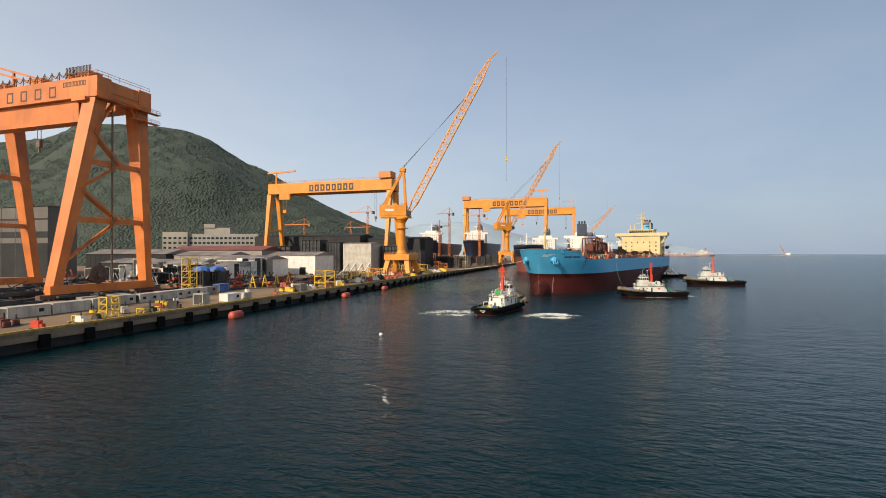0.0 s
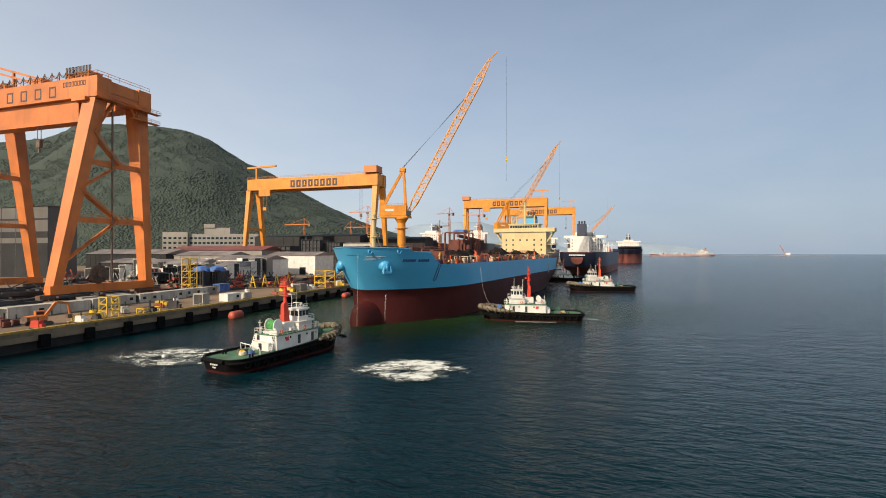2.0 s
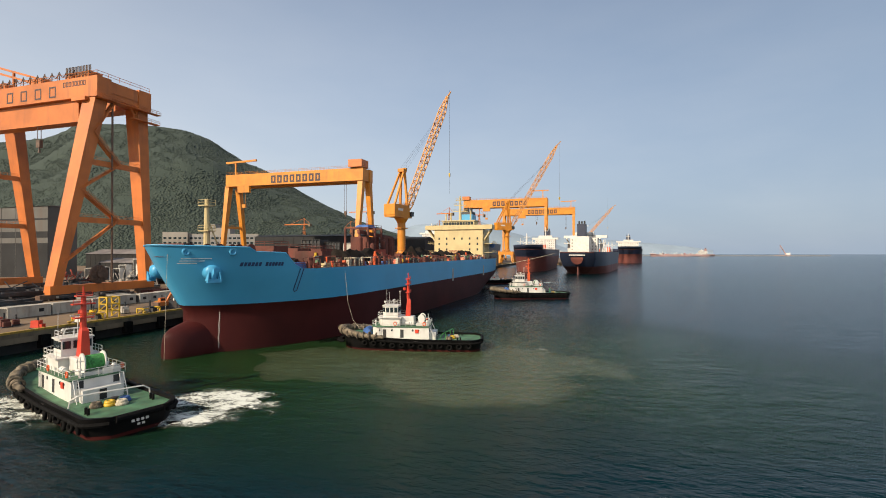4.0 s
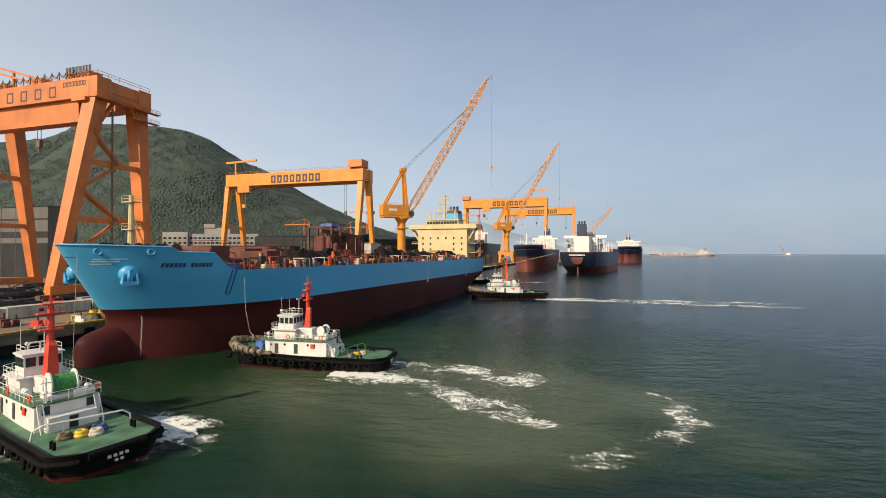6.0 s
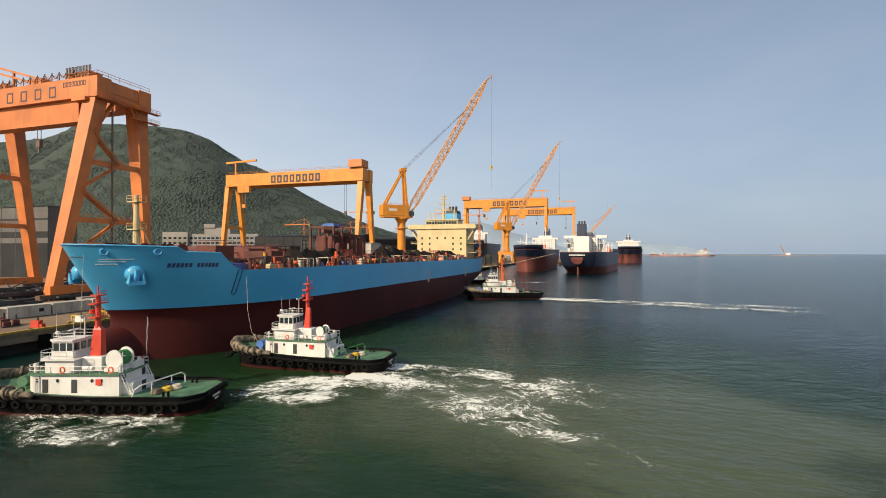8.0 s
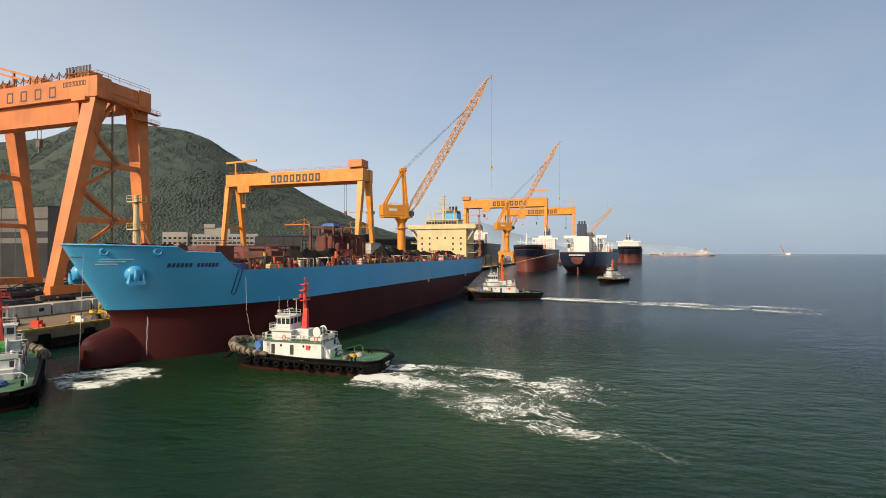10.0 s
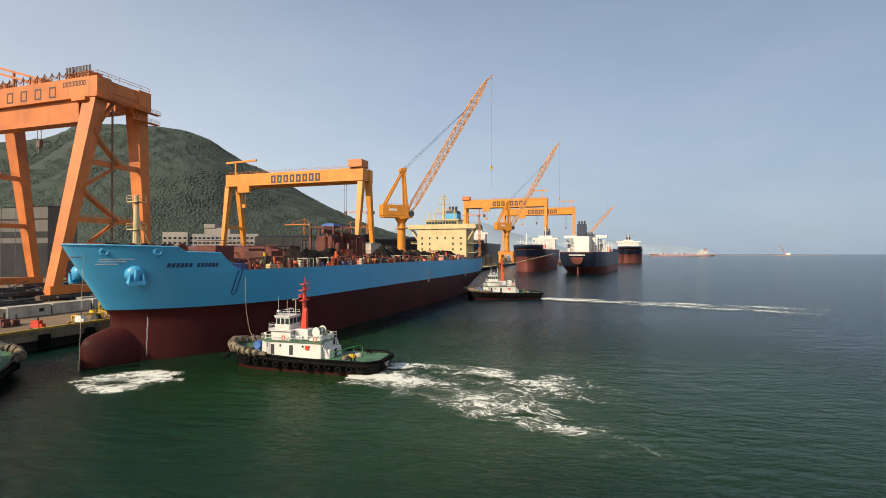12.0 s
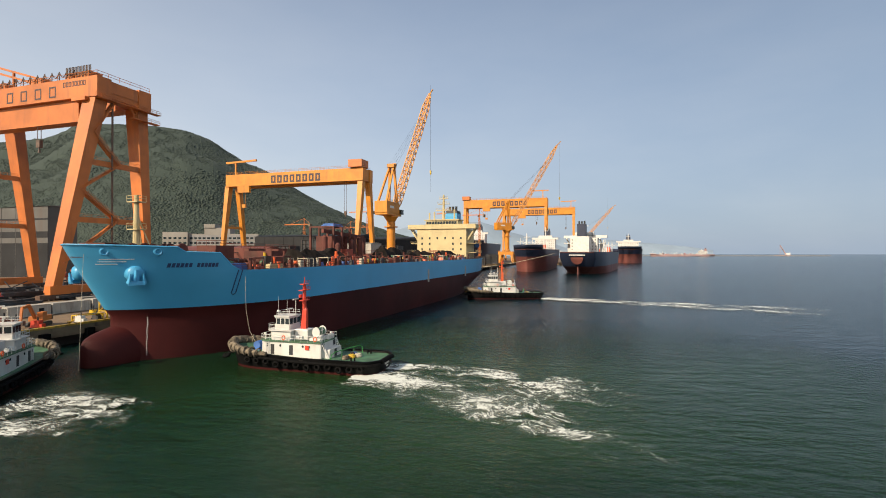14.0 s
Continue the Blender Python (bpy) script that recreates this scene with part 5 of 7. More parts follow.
# ---- build the large structure ----
build_sea()
build_quay()
build_hills()
crane_near = gantry_crane("large orange gantry crane with braced legs and a cable reel", pose(-176, 133, QZ), 74, 82.6, depth_box=9.6, base=36, head=22.5,
                          text=True, glyph=4.2, cap="none", two_level=True, near_detail=True, left_base=45.5, off=6.0)
crane_mid = gantry_crane("orange gantry crane spanning the building berth", pose(-173, 404, QZ), 130, 84.4, depth_box=12.4, base=34, head=18, glyph=7.5, mat_=CRANE_Y)
crane_far = gantry_crane("orange gantry crane far along the quay", pose(-59, 740, QZ), 128, 100, depth_box=15, base=36, head=18, glyph=8.5, mat_=CRANE_Y, cap="left")
crane_end = gantry_crane("distant orange gantry crane beyond the moored ships", pose(-22, 911, QZ), 131, 100, depth_box=15, base=36, head=18, glyph=8.5, mat_=CRANE_Y, cap="left")
jib, jib_top, jib_boom = jib_crane("orange slewing jib crane with a long lattice boom", pose(-128, 315, QZ))
jib2, jib2_top, jib2_boom = jib_crane("orange jib crane beside the moored ships", pose(-107, 659, QZ, 0, 0, 0), 1.15)
tanker = build_tanker()
tug_bow = build_tug("black-hulled harbour tug with red funnel and green rope drum", trunk=0.85)
tug_side = build_tug("black-hulled harbour tug with red mast pushing the tanker", green_drum=False, trunk=0.62)
part("tow_line", Geo().path([(10.5, -1.0, 3.6), (12.4, -1.6, 5.6), (13.8, -2.4, 9.5), (14.6, -3.2, 16.0)], 0.03), ROPE, tug_side, "taut tow line up to the tanker's deck")
tug_stern = build_tug("harbour tug with orange-red mast at the tanker's quarter", mast_mat=ORANGERED, green_drum=False, trunk=0.62)
tug_stern.scale = (1.12, 1.12, 1.12)
tug_free = build_tug("harbour tug with orange-red mast leaving the tanker's stern", mast_mat=ORANGERED, green_drum=True, trunk=0.62)
jib3, jib3_top, jib3_boom = jib_crane("small distant orange jib crane behind the moored ships", pose(-12, 832, QZ), 0.7)
jib3_boom.matrix_basis = pose(3.5, 0, 2.1, 0, -47, 0)


# ---- moored ships ----
def build_moored(label, at, L, BM, DZ, BZ, fc, house_y, mats, tower="cream", stern_view=False):
    s_ = thing("moored_ship", label, "ship", at)
    shape = hull_shape(L, BM, DZ, 34, 50, True, 50)
    stem, stern, hb = shape
    top, bottom, house = mats
    part("lower_hull", Geo().loft(hull_rows(shape, [-2, 2, BZ * 0.5, BZ * 0.8, BZ], COLS), caps=False), bottom, s_, smooth=True)
    part("upper_hull", Geo().loft(hull_rows(shape, [BZ, (BZ + DZ) / 2, DZ], COLS), caps=False), top, s_, smooth=True)
    ss = [stem(DZ) + (stern(DZ) - stem(DZ)) * c for c in COLS]
    ring = [(hb(s, DZ) - 0.1 if i else 0.0, s) for i, s in enumerate(ss)]
    part("main_deck", Geo().prism([(x, s) for x, s in ring] + [(-x, s) for x, s in reversed(ring[1:])], DZ - 0.6, DZ - 0.05), OXIDE, s_)
    z1, s1 = stern(1.0), stern(DZ)
    w0, w1 = hb(s1 - 0.01, DZ), hb(stern(BZ) - 0.01, BZ)
    g = Geo()
    g.add([(-w0, s1 - 0.05, DZ), (w0, s1 - 0.05, DZ), (w1, stern(BZ) - 0.05, BZ), (-w1, stern(BZ) - 0.05, BZ)], [(0, 1, 2, 3)])
    part("transom", g, top, s_)
    rows = []
    for q in (0, 0.5, 1):
        z = DZ + (fc - DZ) * q
        rows.append([(hb(stem(z) + c, z) if c else 0, stem(z) + c, z) for c in (0, 0.5, 1.5, 3, 5, 8, 12, 16, 20)])
    for side in (1, -1):
        g = Geo().loft([[(side * x, y, z) for x, y, z in r] for r in rows], closed=False, caps=False)
        m = part("forecastle_plating", g, top, s_, smooth=True).modifiers.new("thick", "SOLIDIFY")
        m.thickness = 0.4
    part("bulwark_cap", Geo().path([(x, y, z + 0.1) for x, y, z in rows[-1]] , 0.35, n=6), WHITE, s_)
    part("foremast", Geo().cyl((0, 14, DZ), (0, 14, fc + 12), 0.9, 0.5, n=8).beam((-3, 14, fc + 8), (3, 14, fc + 8), 0.5), WHITE, s_)
    y0 = house_y
    hw = BM / 2 - (8 if stern_view else 4)
    part("house_body", Geo().box(-hw, y0, DZ, hw, y0 + 14, DZ + 14), house, s_)
    part("bridge_wing", Geo().box(-BM / 2, y0 - 0.5, DZ + 14, BM / 2, y0 + 5, DZ + 16.5), house, s_)
    part("wheelhouse", Geo().box(-9, y0, DZ + 16.5, 9, y0 + 9, DZ + 19.5), house, s_)
    part("radar_mast", Geo().cyl((0, y0 + 5, DZ + 19.5), (0, y0 + 5, DZ + 31), 0.6, n=8).beam((-4, y0 + 5, DZ + 26), (4, y0 + 5, DZ + 26), 0.5), house, s_)
    for k in range(4):
        for i in range(9):
            x = -hw + 1.5 + i * (2 * hw - 3.8) / 8
            part("cabin_window", Geo().box(x, y0 - 0.05, DZ + 2 + k * 3.1, x + 0.9, y0 + 0.1, DZ + 3.1 + k * 3.1), GLASS, s_)
            part("cabin_window", Geo().box(x, y0 + 13.9, DZ + 2 + k * 3.1, x + 0.9, y0 + 14.05, DZ + 3.1 + k * 3.1), GLASS, s_)
    part("engine_casing", Geo().box(-7, y0 + 17, DZ, 7, y0 + 28, DZ + 15), house, s_)
    part("funnel", Geo().box(-3.5, y0 + 18, DZ + 15.01, 4.5, y0 + 26, DZ + 27), top, s_, "dark funnel")
    for x in (-2, 0.5, 3):
        part("exhaust_pipe", Geo().cyl((x, y0 + 22, DZ + 27), (x, y0 + 22, DZ + 30), 0.8, n=8), STEEL_K, s_)
    r = random.Random(int(L))
    for i in range(26):
        y = r.uniform(24, y0 - 6)
        x = r.uniform(-BM * 0.35, BM * 0.35)
        w, h = r.uniform(0.6, 2.5), r.uniform(1.5, 6)
        part("deck_fitting", Geo().box(x - w, y - w, DZ - 0.06, x + w, y + w, DZ + h), r.choice((OXIDE, WHITE, ORANGERED, house)), s_)
    for i in range(14):
        y, x = r.uniform(30, y0 - 4), r.uniform(-BM * 0.38, BM * 0.38)
        g = Geo().cyl((x, y, DZ - 0.06), (x, y, DZ + r.uniform(7, 15)), 0.5, 0.3, n=6).beam((x, y, DZ + 7), (x + r.uniform(-9, 9), y, DZ + 9), 0.5)
        part("deck_crane", g, house, s_)
    g = Geo().rail([(hb(s, DZ) - 0.3, s, DZ) for s in (24, 60, 100, 140, 180, L - 30, L - 8, L - 3)], step=3, r=0.07)
    part("deck_rail", g, WHITE, s_)
    g = Geo()
    for i in range(8):
        g.box(-7 + i * 1.8, stern(DZ) - 1.6, DZ - 3.6, -5.8 + i * 1.8, stern(DZ) + 0.25, DZ - 2.4)
    part("stern_lettering", g, WHITE, s_, "white lettering bars across the stern")
    if stern_view:
        zt, ye = DZ - 5.0, stern(DZ) + 0.1
        arc = [(-5.5, ye, zt)] + [(-5.5 * math.cos(k * math.pi / 12), ye - 0.35 * 6.5 * math.sin(k * math.pi / 12) + 0.3, zt - 6.5 * math.sin(k * math.pi / 12)) for k in range(1, 12)] + [(5.5, ye, zt)]
        part("stern_boot", Geo().loft([arc, [(x, y - 1.2, z) for x, y, z in arc]]), bottom, s_, "faded red rounded patch under the stern name")
        for x in (-hw - 4, hw + 1.5):
            g = Geo().box(x, y0 + 2, DZ - 0.06, x + 2.6, y0 + 6, DZ + 9).beam((x + 1.3, y0 + 4, DZ + 9), (x + 1.3, y0 + 18, DZ + 13), 1.0)
            part("provision_crane", g, WHITE, s_)
        part("lifeboat_gallery", Geo().box(-BM / 2 + 1.5, y0 + 1, DZ + 8.0, BM / 2 - 1.5, y0 + 12, DZ + 8.5).rail([(BM / 2 - 1.6, y0 + 1, DZ + 8.5), (BM / 2 - 1.6, y0 + 12, DZ + 8.5)], r=0.08), WHITE, s_)
    part("rudder", Geo().box(-0.5, L - 12, -3, 0.5, L - 5, 7), bottom, s_)
    return s_


# ---- yard things ----
def container(x, y, w, l, h, material, label, turn=0.0, group="yard boxes", ribs=True):
    c = thing("storage_container", label, "container", pose(x, y, QZ, 0, 0, turn), group)
    part("body", Geo().box(-w / 2, -l / 2, 0.12, w / 2, l / 2, h), material, c)
    part("roof_sheet", Geo().box(-w / 2 - 0.08, -l / 2 - 0.08, h, w / 2 + 0.08, l / 2 + 0.08, h + 0.12), material, c)
    for sx in (-1, 1):
        for sy in (-1, 1):
            part("corner_post", Geo().box(sx * w / 2 - 0.12, sy * l / 2 - 0.12, 0, sx * w / 2 + 0.12, sy * l / 2 + 0.12, h), material, c)
    if ribs:
        k = max(2, int(l / 1.2))
        g = Geo()
        for i in range(k):
            yy = -l / 2 + (i + 0.5) * l / k
            g.box(w / 2 + 0.001, yy - 0.12, 0.3, w / 2 + 0.07, yy + 0.12, h - 0.2)
        part("side_rib", g, material, c)
    if ribs and l > 5:
        for yy in ((-l * 0.32, l * 0.1) if int(abs(y)) % 3 == 1 else (l * 0.28,) if int(abs(y)) % 3 == 2 else ()):
            part("window", Geo().box(w / 2 + 0.02, yy - 0.55, 1.2, w / 2 + 0.10, yy + 0.55, 2.1), CLAD_D, c, "dark window opening")
    part("door_panel", Geo().box(-w / 2 + 0.25, -l / 2 - 0.06, 0.3, w / 2 - 0.25, -l / 2 - 0.001, h - 0.25), STEEL_K if h > 2.7 else material, c)
    return c


def frame_stand(x, y, w, l, h, material, label, name="steel_stand", levels=2):
    c = thing(name, label, "frame", pose(x, y, QZ, 0, 0, rnd.uniform(-8, 8)), "yard frames")
    for sx in (-1, 1):
        for sy in (-1, 1):
            part("post", Geo().beam((sx * w / 2, sy * l / 2, 0), (sx * w / 2, sy * l / 2, h), 0.28), material, c)
    for k in range(levels):
        z = h * (k + 1) / levels
        g = Geo()
        for sx in (-1, 1):
            g.beam((sx * w / 2, -l / 2, z), (sx * w / 2, l / 2, z), 0.22)
        for sy in (-1, 1):
            g.beam((-w / 2, sy * l / 2, z), (w / 2, sy * l / 2, z), 0.22)
            g.beam((-w / 2, sy * l / 2, z - h / levels), (w / 2, sy * l / 2, z), 0.15)
        part("tier", g, material, c)
    return c


def steel_pile(x, y, w, l, h, material, label, seed):
    r = random.Random(seed)
    c = thing("steel_pile", label, "steel", pose(x, y, QZ, 0, 0, r.uniform(-6, 6)), "stacked steel")
    n = max(3, int(w * l * 0.12))
    n = min(n, 28)
    for i in range(n):
        ww, ll, hh = r.uniform(0.25, 0.9), r.uniform(0.3, 0.8) * l, r.uniform(0.25, 0.9)
        px_, py_, z0 = r.uniform(-w / 2, w / 2), r.uniform(-l * 0.2, l * 0.2), 0.0 if i < n * 0.6 else r.uniform(0.3, h * 0.6)
        part("section", Geo().box(px_ - ww, py_ - ll / 2, z0 if z0 == 0 else z0 - 0.3, px_ + ww, py_ + ll / 2, z0 + hh), material, c)
    for i in range(3):
        part("upright", Geo().beam((r.uniform(-w, w) / 2, r.uniform(-l, l) / 2.5, 0), (r.uniform(-w, w) / 2, r.uniform(-l, l) / 2.5, h), 0.3), material, c)
    return c


def machine(x, y, s, material, label, seed):
    """A small piece of yard plant: skid, body, hood and pipe."""
    r = random.Random(seed)
    c = thing("yard_machine", label, "machine", pose(x, y, QZ, 0, 0, r.uniform(-30, 30)), "yard plant")
    part("skid", Geo().box(-s, -s * 0.6, 0, s, s * 0.6, 0.25), STEEL_K, c)
    part("body", Geo().box(-s * 0.9, -s * 0.5, 0.25, s * 0.5, s * 0.5, 0.25 + s * r.uniform(0.7, 1.2), top=0.9), material, c)
    part("hood", Geo().box(s * 0.5, -s * 0.4, 0.25, s * 0.95, s * 0.4, 0.25 + s * 0.6), material, c)
    part("pipe", Geo().cyl((0, 0, 0.3), (0, 0, s * 1.9), 0.12 * s, n=8), STEEL_K, c)
    return c


def shed(x0, y0, x1, y1, h, label, wall=CLAD, roof=ROOF, rise=3.0, bands=(), doors=0, ribs=6.0):
    """Industrial shed with a ridge along x."""
    c = thing("shed", label, "building", pose(x0, y0, QZ))
    w, l = x1 - x0, y1 - y0
    part("wall", Geo().box(0, 0, 0, w, l, h), wall, c)
    part("roof", Geo().add([(-0.6, -0.6, h), (w + 0.6, -0.6, h), (w + 0.6, l + 0.6, h), (-0.6, l + 0.6, h), (-0.6, l / 2, h + rise), (w + 0.6, l / 2, h + rise)],
                           [(0, 1, 5, 4), (2, 3, 4, 5), (1, 2, 5), (3, 0, 4), (3, 2, 1, 0)]), roof, c)
    for z0, z1 in bands:
        part("band", Geo().box(-0.05, -0.12, z0, w + 0.05, -0.005, z1), CLAD_D, c, "dark band across the wall front")
    k = int(w / ribs)
    for i in range(1, k):
        part("wall_rib", Geo().box(i * ribs - 0.15, -0.2, 0, i * ribs + 0.15, -0.006, h), wall, c)
    for i in range(doors):
        xx = w * (i + 0.5) / doors
        part("door", Geo().box(xx - 2.6, -0.25, 0, xx + 2.6, -0.21, min(5.5, h * 0.7)), CLAD_D, c, "dark roller door")
    k = int(l / ribs)
    for i in range(1, k):
        part("wall_rib", Geo().box(w + 0.006, i * ribs - 0.15, 0, w + 0.2, i * ribs + 0.15, h), wall, c)
    return c


def hull_block(x, y, w, l, h, label, seed):
    """A ship section under construction: plated box with exposed decks and frames."""
    r = random.Random(seed)
    c = thing("hull_block", label, "ship section", pose(x, y, QZ, 0, 0, r.uniform(-3, 3)), "hull blocks")
    part("shell", Geo().box(-w / 2, -l / 2 + 1, 1.5, w / 2, l / 2, h), STEEL_K, c)
    n = int(h / 3.2)
    for i in range(n + 1):
        z = 1.5 + (h - 1.5) * i / n
        part("deck_plate", Geo().box(-w / 2 - 0.4, -l / 2, z - 0.15, w / 2 + 0.4, -l / 2 + 0.99, z + 0.15), STEEL_K, c)
    for i in range(6):
        xx = -w / 2 + w * i / 5
        part("frame", Geo().box(xx - 0.2, -l / 2 + 0.2, 1.5, xx + 0.2, -l / 2 + 0.98, h), STEEL_K, c)
    for sx in (-1, 1):
        for sy in (-1, 1):
            part("keel_block", Geo().box(sx * w * 0.35 - 1, sy * l * 0.35 - 1, 0, sx * w * 0.35 + 1, sy * l * 0.35 + 1, 1.5), CONCRETE, c)
    return c


def tower_crane(x, y, h, jib_l, turn, label):
    c = thing("tower_crane", label, "crane", pose(x, y, QZ, 0, 0, turn), "tower cranes")
    m = lattice(h, 1.1, 2.2, 0.17, 18)
    part("mast", m, CRANE, c, at=pose(0, 0, 0, 0, -90, 0))
    part("jib", Geo().beam((-jib_l * 0.3, 0, h), (jib_l, 0, h + 1), 0.8, 1.1).beam((0, 0, h), (0, 0, h + 8), 0.7), CRANE, c)
    part("tie_bar", Geo().beam((0, 0, h + 8), (jib_l * 0.7, 0, h + 1.5), 0.3).beam((0, 0, h + 8), (-jib_l * 0.28, 0, h + 0.8), 0.3), CRANE, c)
    part("counterweight", Geo().box(-jib_l * 0.32, -1.5, h - 3, -jib_l * 0.24, 1.5, h + 0.6), CONCRETE, c)
    part("cab", Geo().box(0.8, -2.6, h - 2.6, 3.0, -0.8, h - 0.2), GLASS, c)
    return c


def office():
    c = thing("office_building", "long pale grey office block of six storeys with ribbon windows", "building", pose(-436, 392, QZ, 0, 0, 17.03))
    for x0, x1, h, y0 in ((0, 27, 37, 0), (27.01, 102, 35, 3)):
        part("wall", Geo().box(x0, y0, 0, x1, 22, h), CLAD if x0 == 0 else OFFICE, c)
        part("parapet", Geo().box(x0, y0, h, x1, y0 + 0.6, h + 1.2), CLAD, c)
        for k in range(6):
            z = 4.5 + k * 5.2
            n = int((x1 - x0) / 4.6)
            for i in range(n):
                xx = x0 + (i + 0.5) * (x1 - x0) / n
                part("window", Geo().box(xx - 1.6, y0 - 0.08, z, xx + 1.6, y0 + 0.1, z + 2.2), GLASS, c)
            part("floor_band", Geo().box(x0, y0 - 0.35, z - 1.5, x1, y0 - 0.004, z - 0.9), CLAD, c)
    part("roof_house", Geo().box(42, 6, 35, 70, 18, 43), CLAD, c)
    part("stair_tower", Geo().box(42, 5, 43.01, 54, 18, 47), CLAD, c)
    for x in (10, 48, 62):
        part("antenna", Geo().cyl((x, 12, 35), (x, 12, 53), 0.15, n=5), STEEL_K, c)
    return c


OFFICE = mat("office_grey_panel", (0.20, 0.20, 0.20), 0.7, var=0.1, scale=0.1, stain=0.2)


def build_yard():
    # big assembly hall behind the near crane; lowest band paints its dark shaded inside
    shed(-640, 212, -330, 230, 46.3, "large grey assembly hall with dark bands", wall=HALL, bands=((0, 22.5), (26.0, 30.0), (37.5, 38.6)), rise=1.0, doors=0, ribs=14)
    # land beyond, where the quay turns out
    solid("ground_far", Geo().box(-1600, 760.01, -6, 4, 1300, QZ), APRON, "concrete ground of the outer yard", "ground", kind="structure")
    # long units along the apron
    for i, (x, y, l) in enumerate(((-138, 83.5, 9.5), (-138, 93.8, 9.5), (-139.5, 104.5, 8), (-142, 113.0, 6), (-140.5, 121, 9), (-142, 131, 10), (-143, 142, 10))):
        container(x, y, 3.4, l, 2.9, GREYBOX, "grey-white site office unit, weathered", rnd.uniform(-3, 3))
    for x, y, l in ((-146, 152, 7), (-150, 108, 5), (-150, 118, 6)):
        container(x, y, 3, l, 2.6, CLAD, "pale portable cabin on the apron", rnd.uniform(-6, 6))
    container(-148, 162, 3, 6, 3.2, BLUEBOX, "blue steel shipping container", 4)
    container(-116.5, 119, 3.2, 3.0, 3.6, GREYBOX, "white and rust-brown plant enclosure", 8)
    container(-116, 131, 3.6, 5.5, 2.6, WHITE, "white insulated container on the quay", -5)
    container(-117, 139, 3, 4, 2.2, GREYBOX, "grey cabin on the quay", 3)
    container(-117, 173, 3.5, 5, 3.0, CLAD, "tan and white store box", 3)
    container(-117, 207, 3, 3, 2.4, WHITE, "white instrument hut on the quay", 10)
    # yellow railings, stairs, stands on the quay edge
    frame_stand(-117.5, 90, 3.2, 3.0, 5.2, YELLOW, "yellow steel access platform with railings", levels=3)
    frame_stand(-117.5, 84.5, 2.5, 5.5, 1.4, YELLOW, "low yellow-painted steel trestle", levels=1)
    frame_stand(-116, 100, 2.4, 5.0, 1.3, YELLOW, "low yellow-painted steel trestle", levels=1)
    frame_stand(-165, 162, 4.2, 4.0, 14, YELLOW, "tall yellow scaffold tower", name="scaffold_tower", levels=5)
    frame_stand(-117, 193, 6, 7, 8, YELLOW, "tall yellow steel lifting frame", levels=3)
    for i in range(4):
        c = thing("trestle", "yellow A-shaped steel trestle", "frame", pose(-150 + i * 4.0, 184 + i * 3.5, QZ), "yellow trestles")
        for s in (-1, 1):
            part("leg", Geo().beam((s * 1.5, 0, 0), (0, 0, 6), 0.4), YELLOW, c)
        part("crossbar", Geo().beam((-0.9, 0, 2.4), (0.9, 0, 2.4), 0.3), YELLOW, c)
    # red and dark steel piles
    r = random.Random(21)
    for x, y, w, l, h, m in ((-163, 183, 14, 9, 5, STEEL_R), (-152, 195, 14, 10, 4, STEEL_R), (-146, 206, 12, 12, 5, STEEL_R), (-140, 216, 10, 10, 4, STEEL_R), (-186, 178, 14, 8, 9, STEEL_R),
                             (-188, 108, 14, 22, 4.5, STEEL_K), (-196, 128, 14, 18, 5, STEEL_K), (-205, 150, 18, 18, 5, STEEL_K), (-188, 196, 16, 14, 6, STEEL_K), (-165, 224, 16, 16, 4, STEEL_K), (-150, 240, 20, 14, 4, STEEL_K), (-140, 262, 14, 20, 3, STEEL_K),
                             (-172, 100, 10, 16, 2.5, STEEL_K), (-178, 122, 12, 14, 3, STEEL_K), (-184, 140, 12, 14, 4, STEEL_K), (-160, 128, 8, 16, 2, STEEL_K), (-164, 146, 8, 14, 2.5, OXIDE), (-200, 104, 14, 16, 4, STEEL_K), (-214, 126, 16, 18, 5, STEEL_K), (-224, 152, 16, 18, 6, STEEL_K), (-195, 166, 14, 12, 5, STEEL_K)):
        steel_pile(x, y, w, l, h, m, "stack of red-primed steel sections" if m is STEEL_R else "stack of dark unpainted steel plates", r.randint(0, 999))
    for x, y in ((-172, 176), (-167, 180)):
        hull_block(x, y, 8, 7, 8, "rust-red steel block beside the scaffold", 3)
        part("tarpaulin", Geo().loft([[(4.4 * k * math.cos(a), 3.9 * k * math.sin(a), 8 + z * 0.7) for a in [q * math.pi / 5 + 0.3 * k for q in range(10)]] for k, z in ((1.0, -0.6), (0.95, 1.2), (0.6, 2.6), (0.1, 3.2))]), BLUEBOX, None, at=pose(x, y, QZ))
    for ob in [o for o in scene.objects if o.name.startswith("tarpaulin") and o.parent is None]:
        tagged(ob, "crumpled blue tarpaulin over a steel block", "tarpaulin")
    for i in range(46):
        x, y = r.uniform(-262, -150), r.uniform(166, 232)
        steel_pile(x, y, r.uniform(5, 12), r.uniform(5, 12), r.uniform(3, 8), r.choice((STEEL_K, STEEL_K, STEEL_K, STEEL_R, OXIDE, GREYBOX)), "stack of steel parts awaiting assembly", i + 200)
    for i in range(10):
        x, y = r.uniform(-250, -185), r.uniform(170, 226)
        hull_block(x, y, r.uniform(6, 13), r.uniform(6, 10), r.uniform(5, 10), "dark steel sub-assembly on blocks", i + 300)
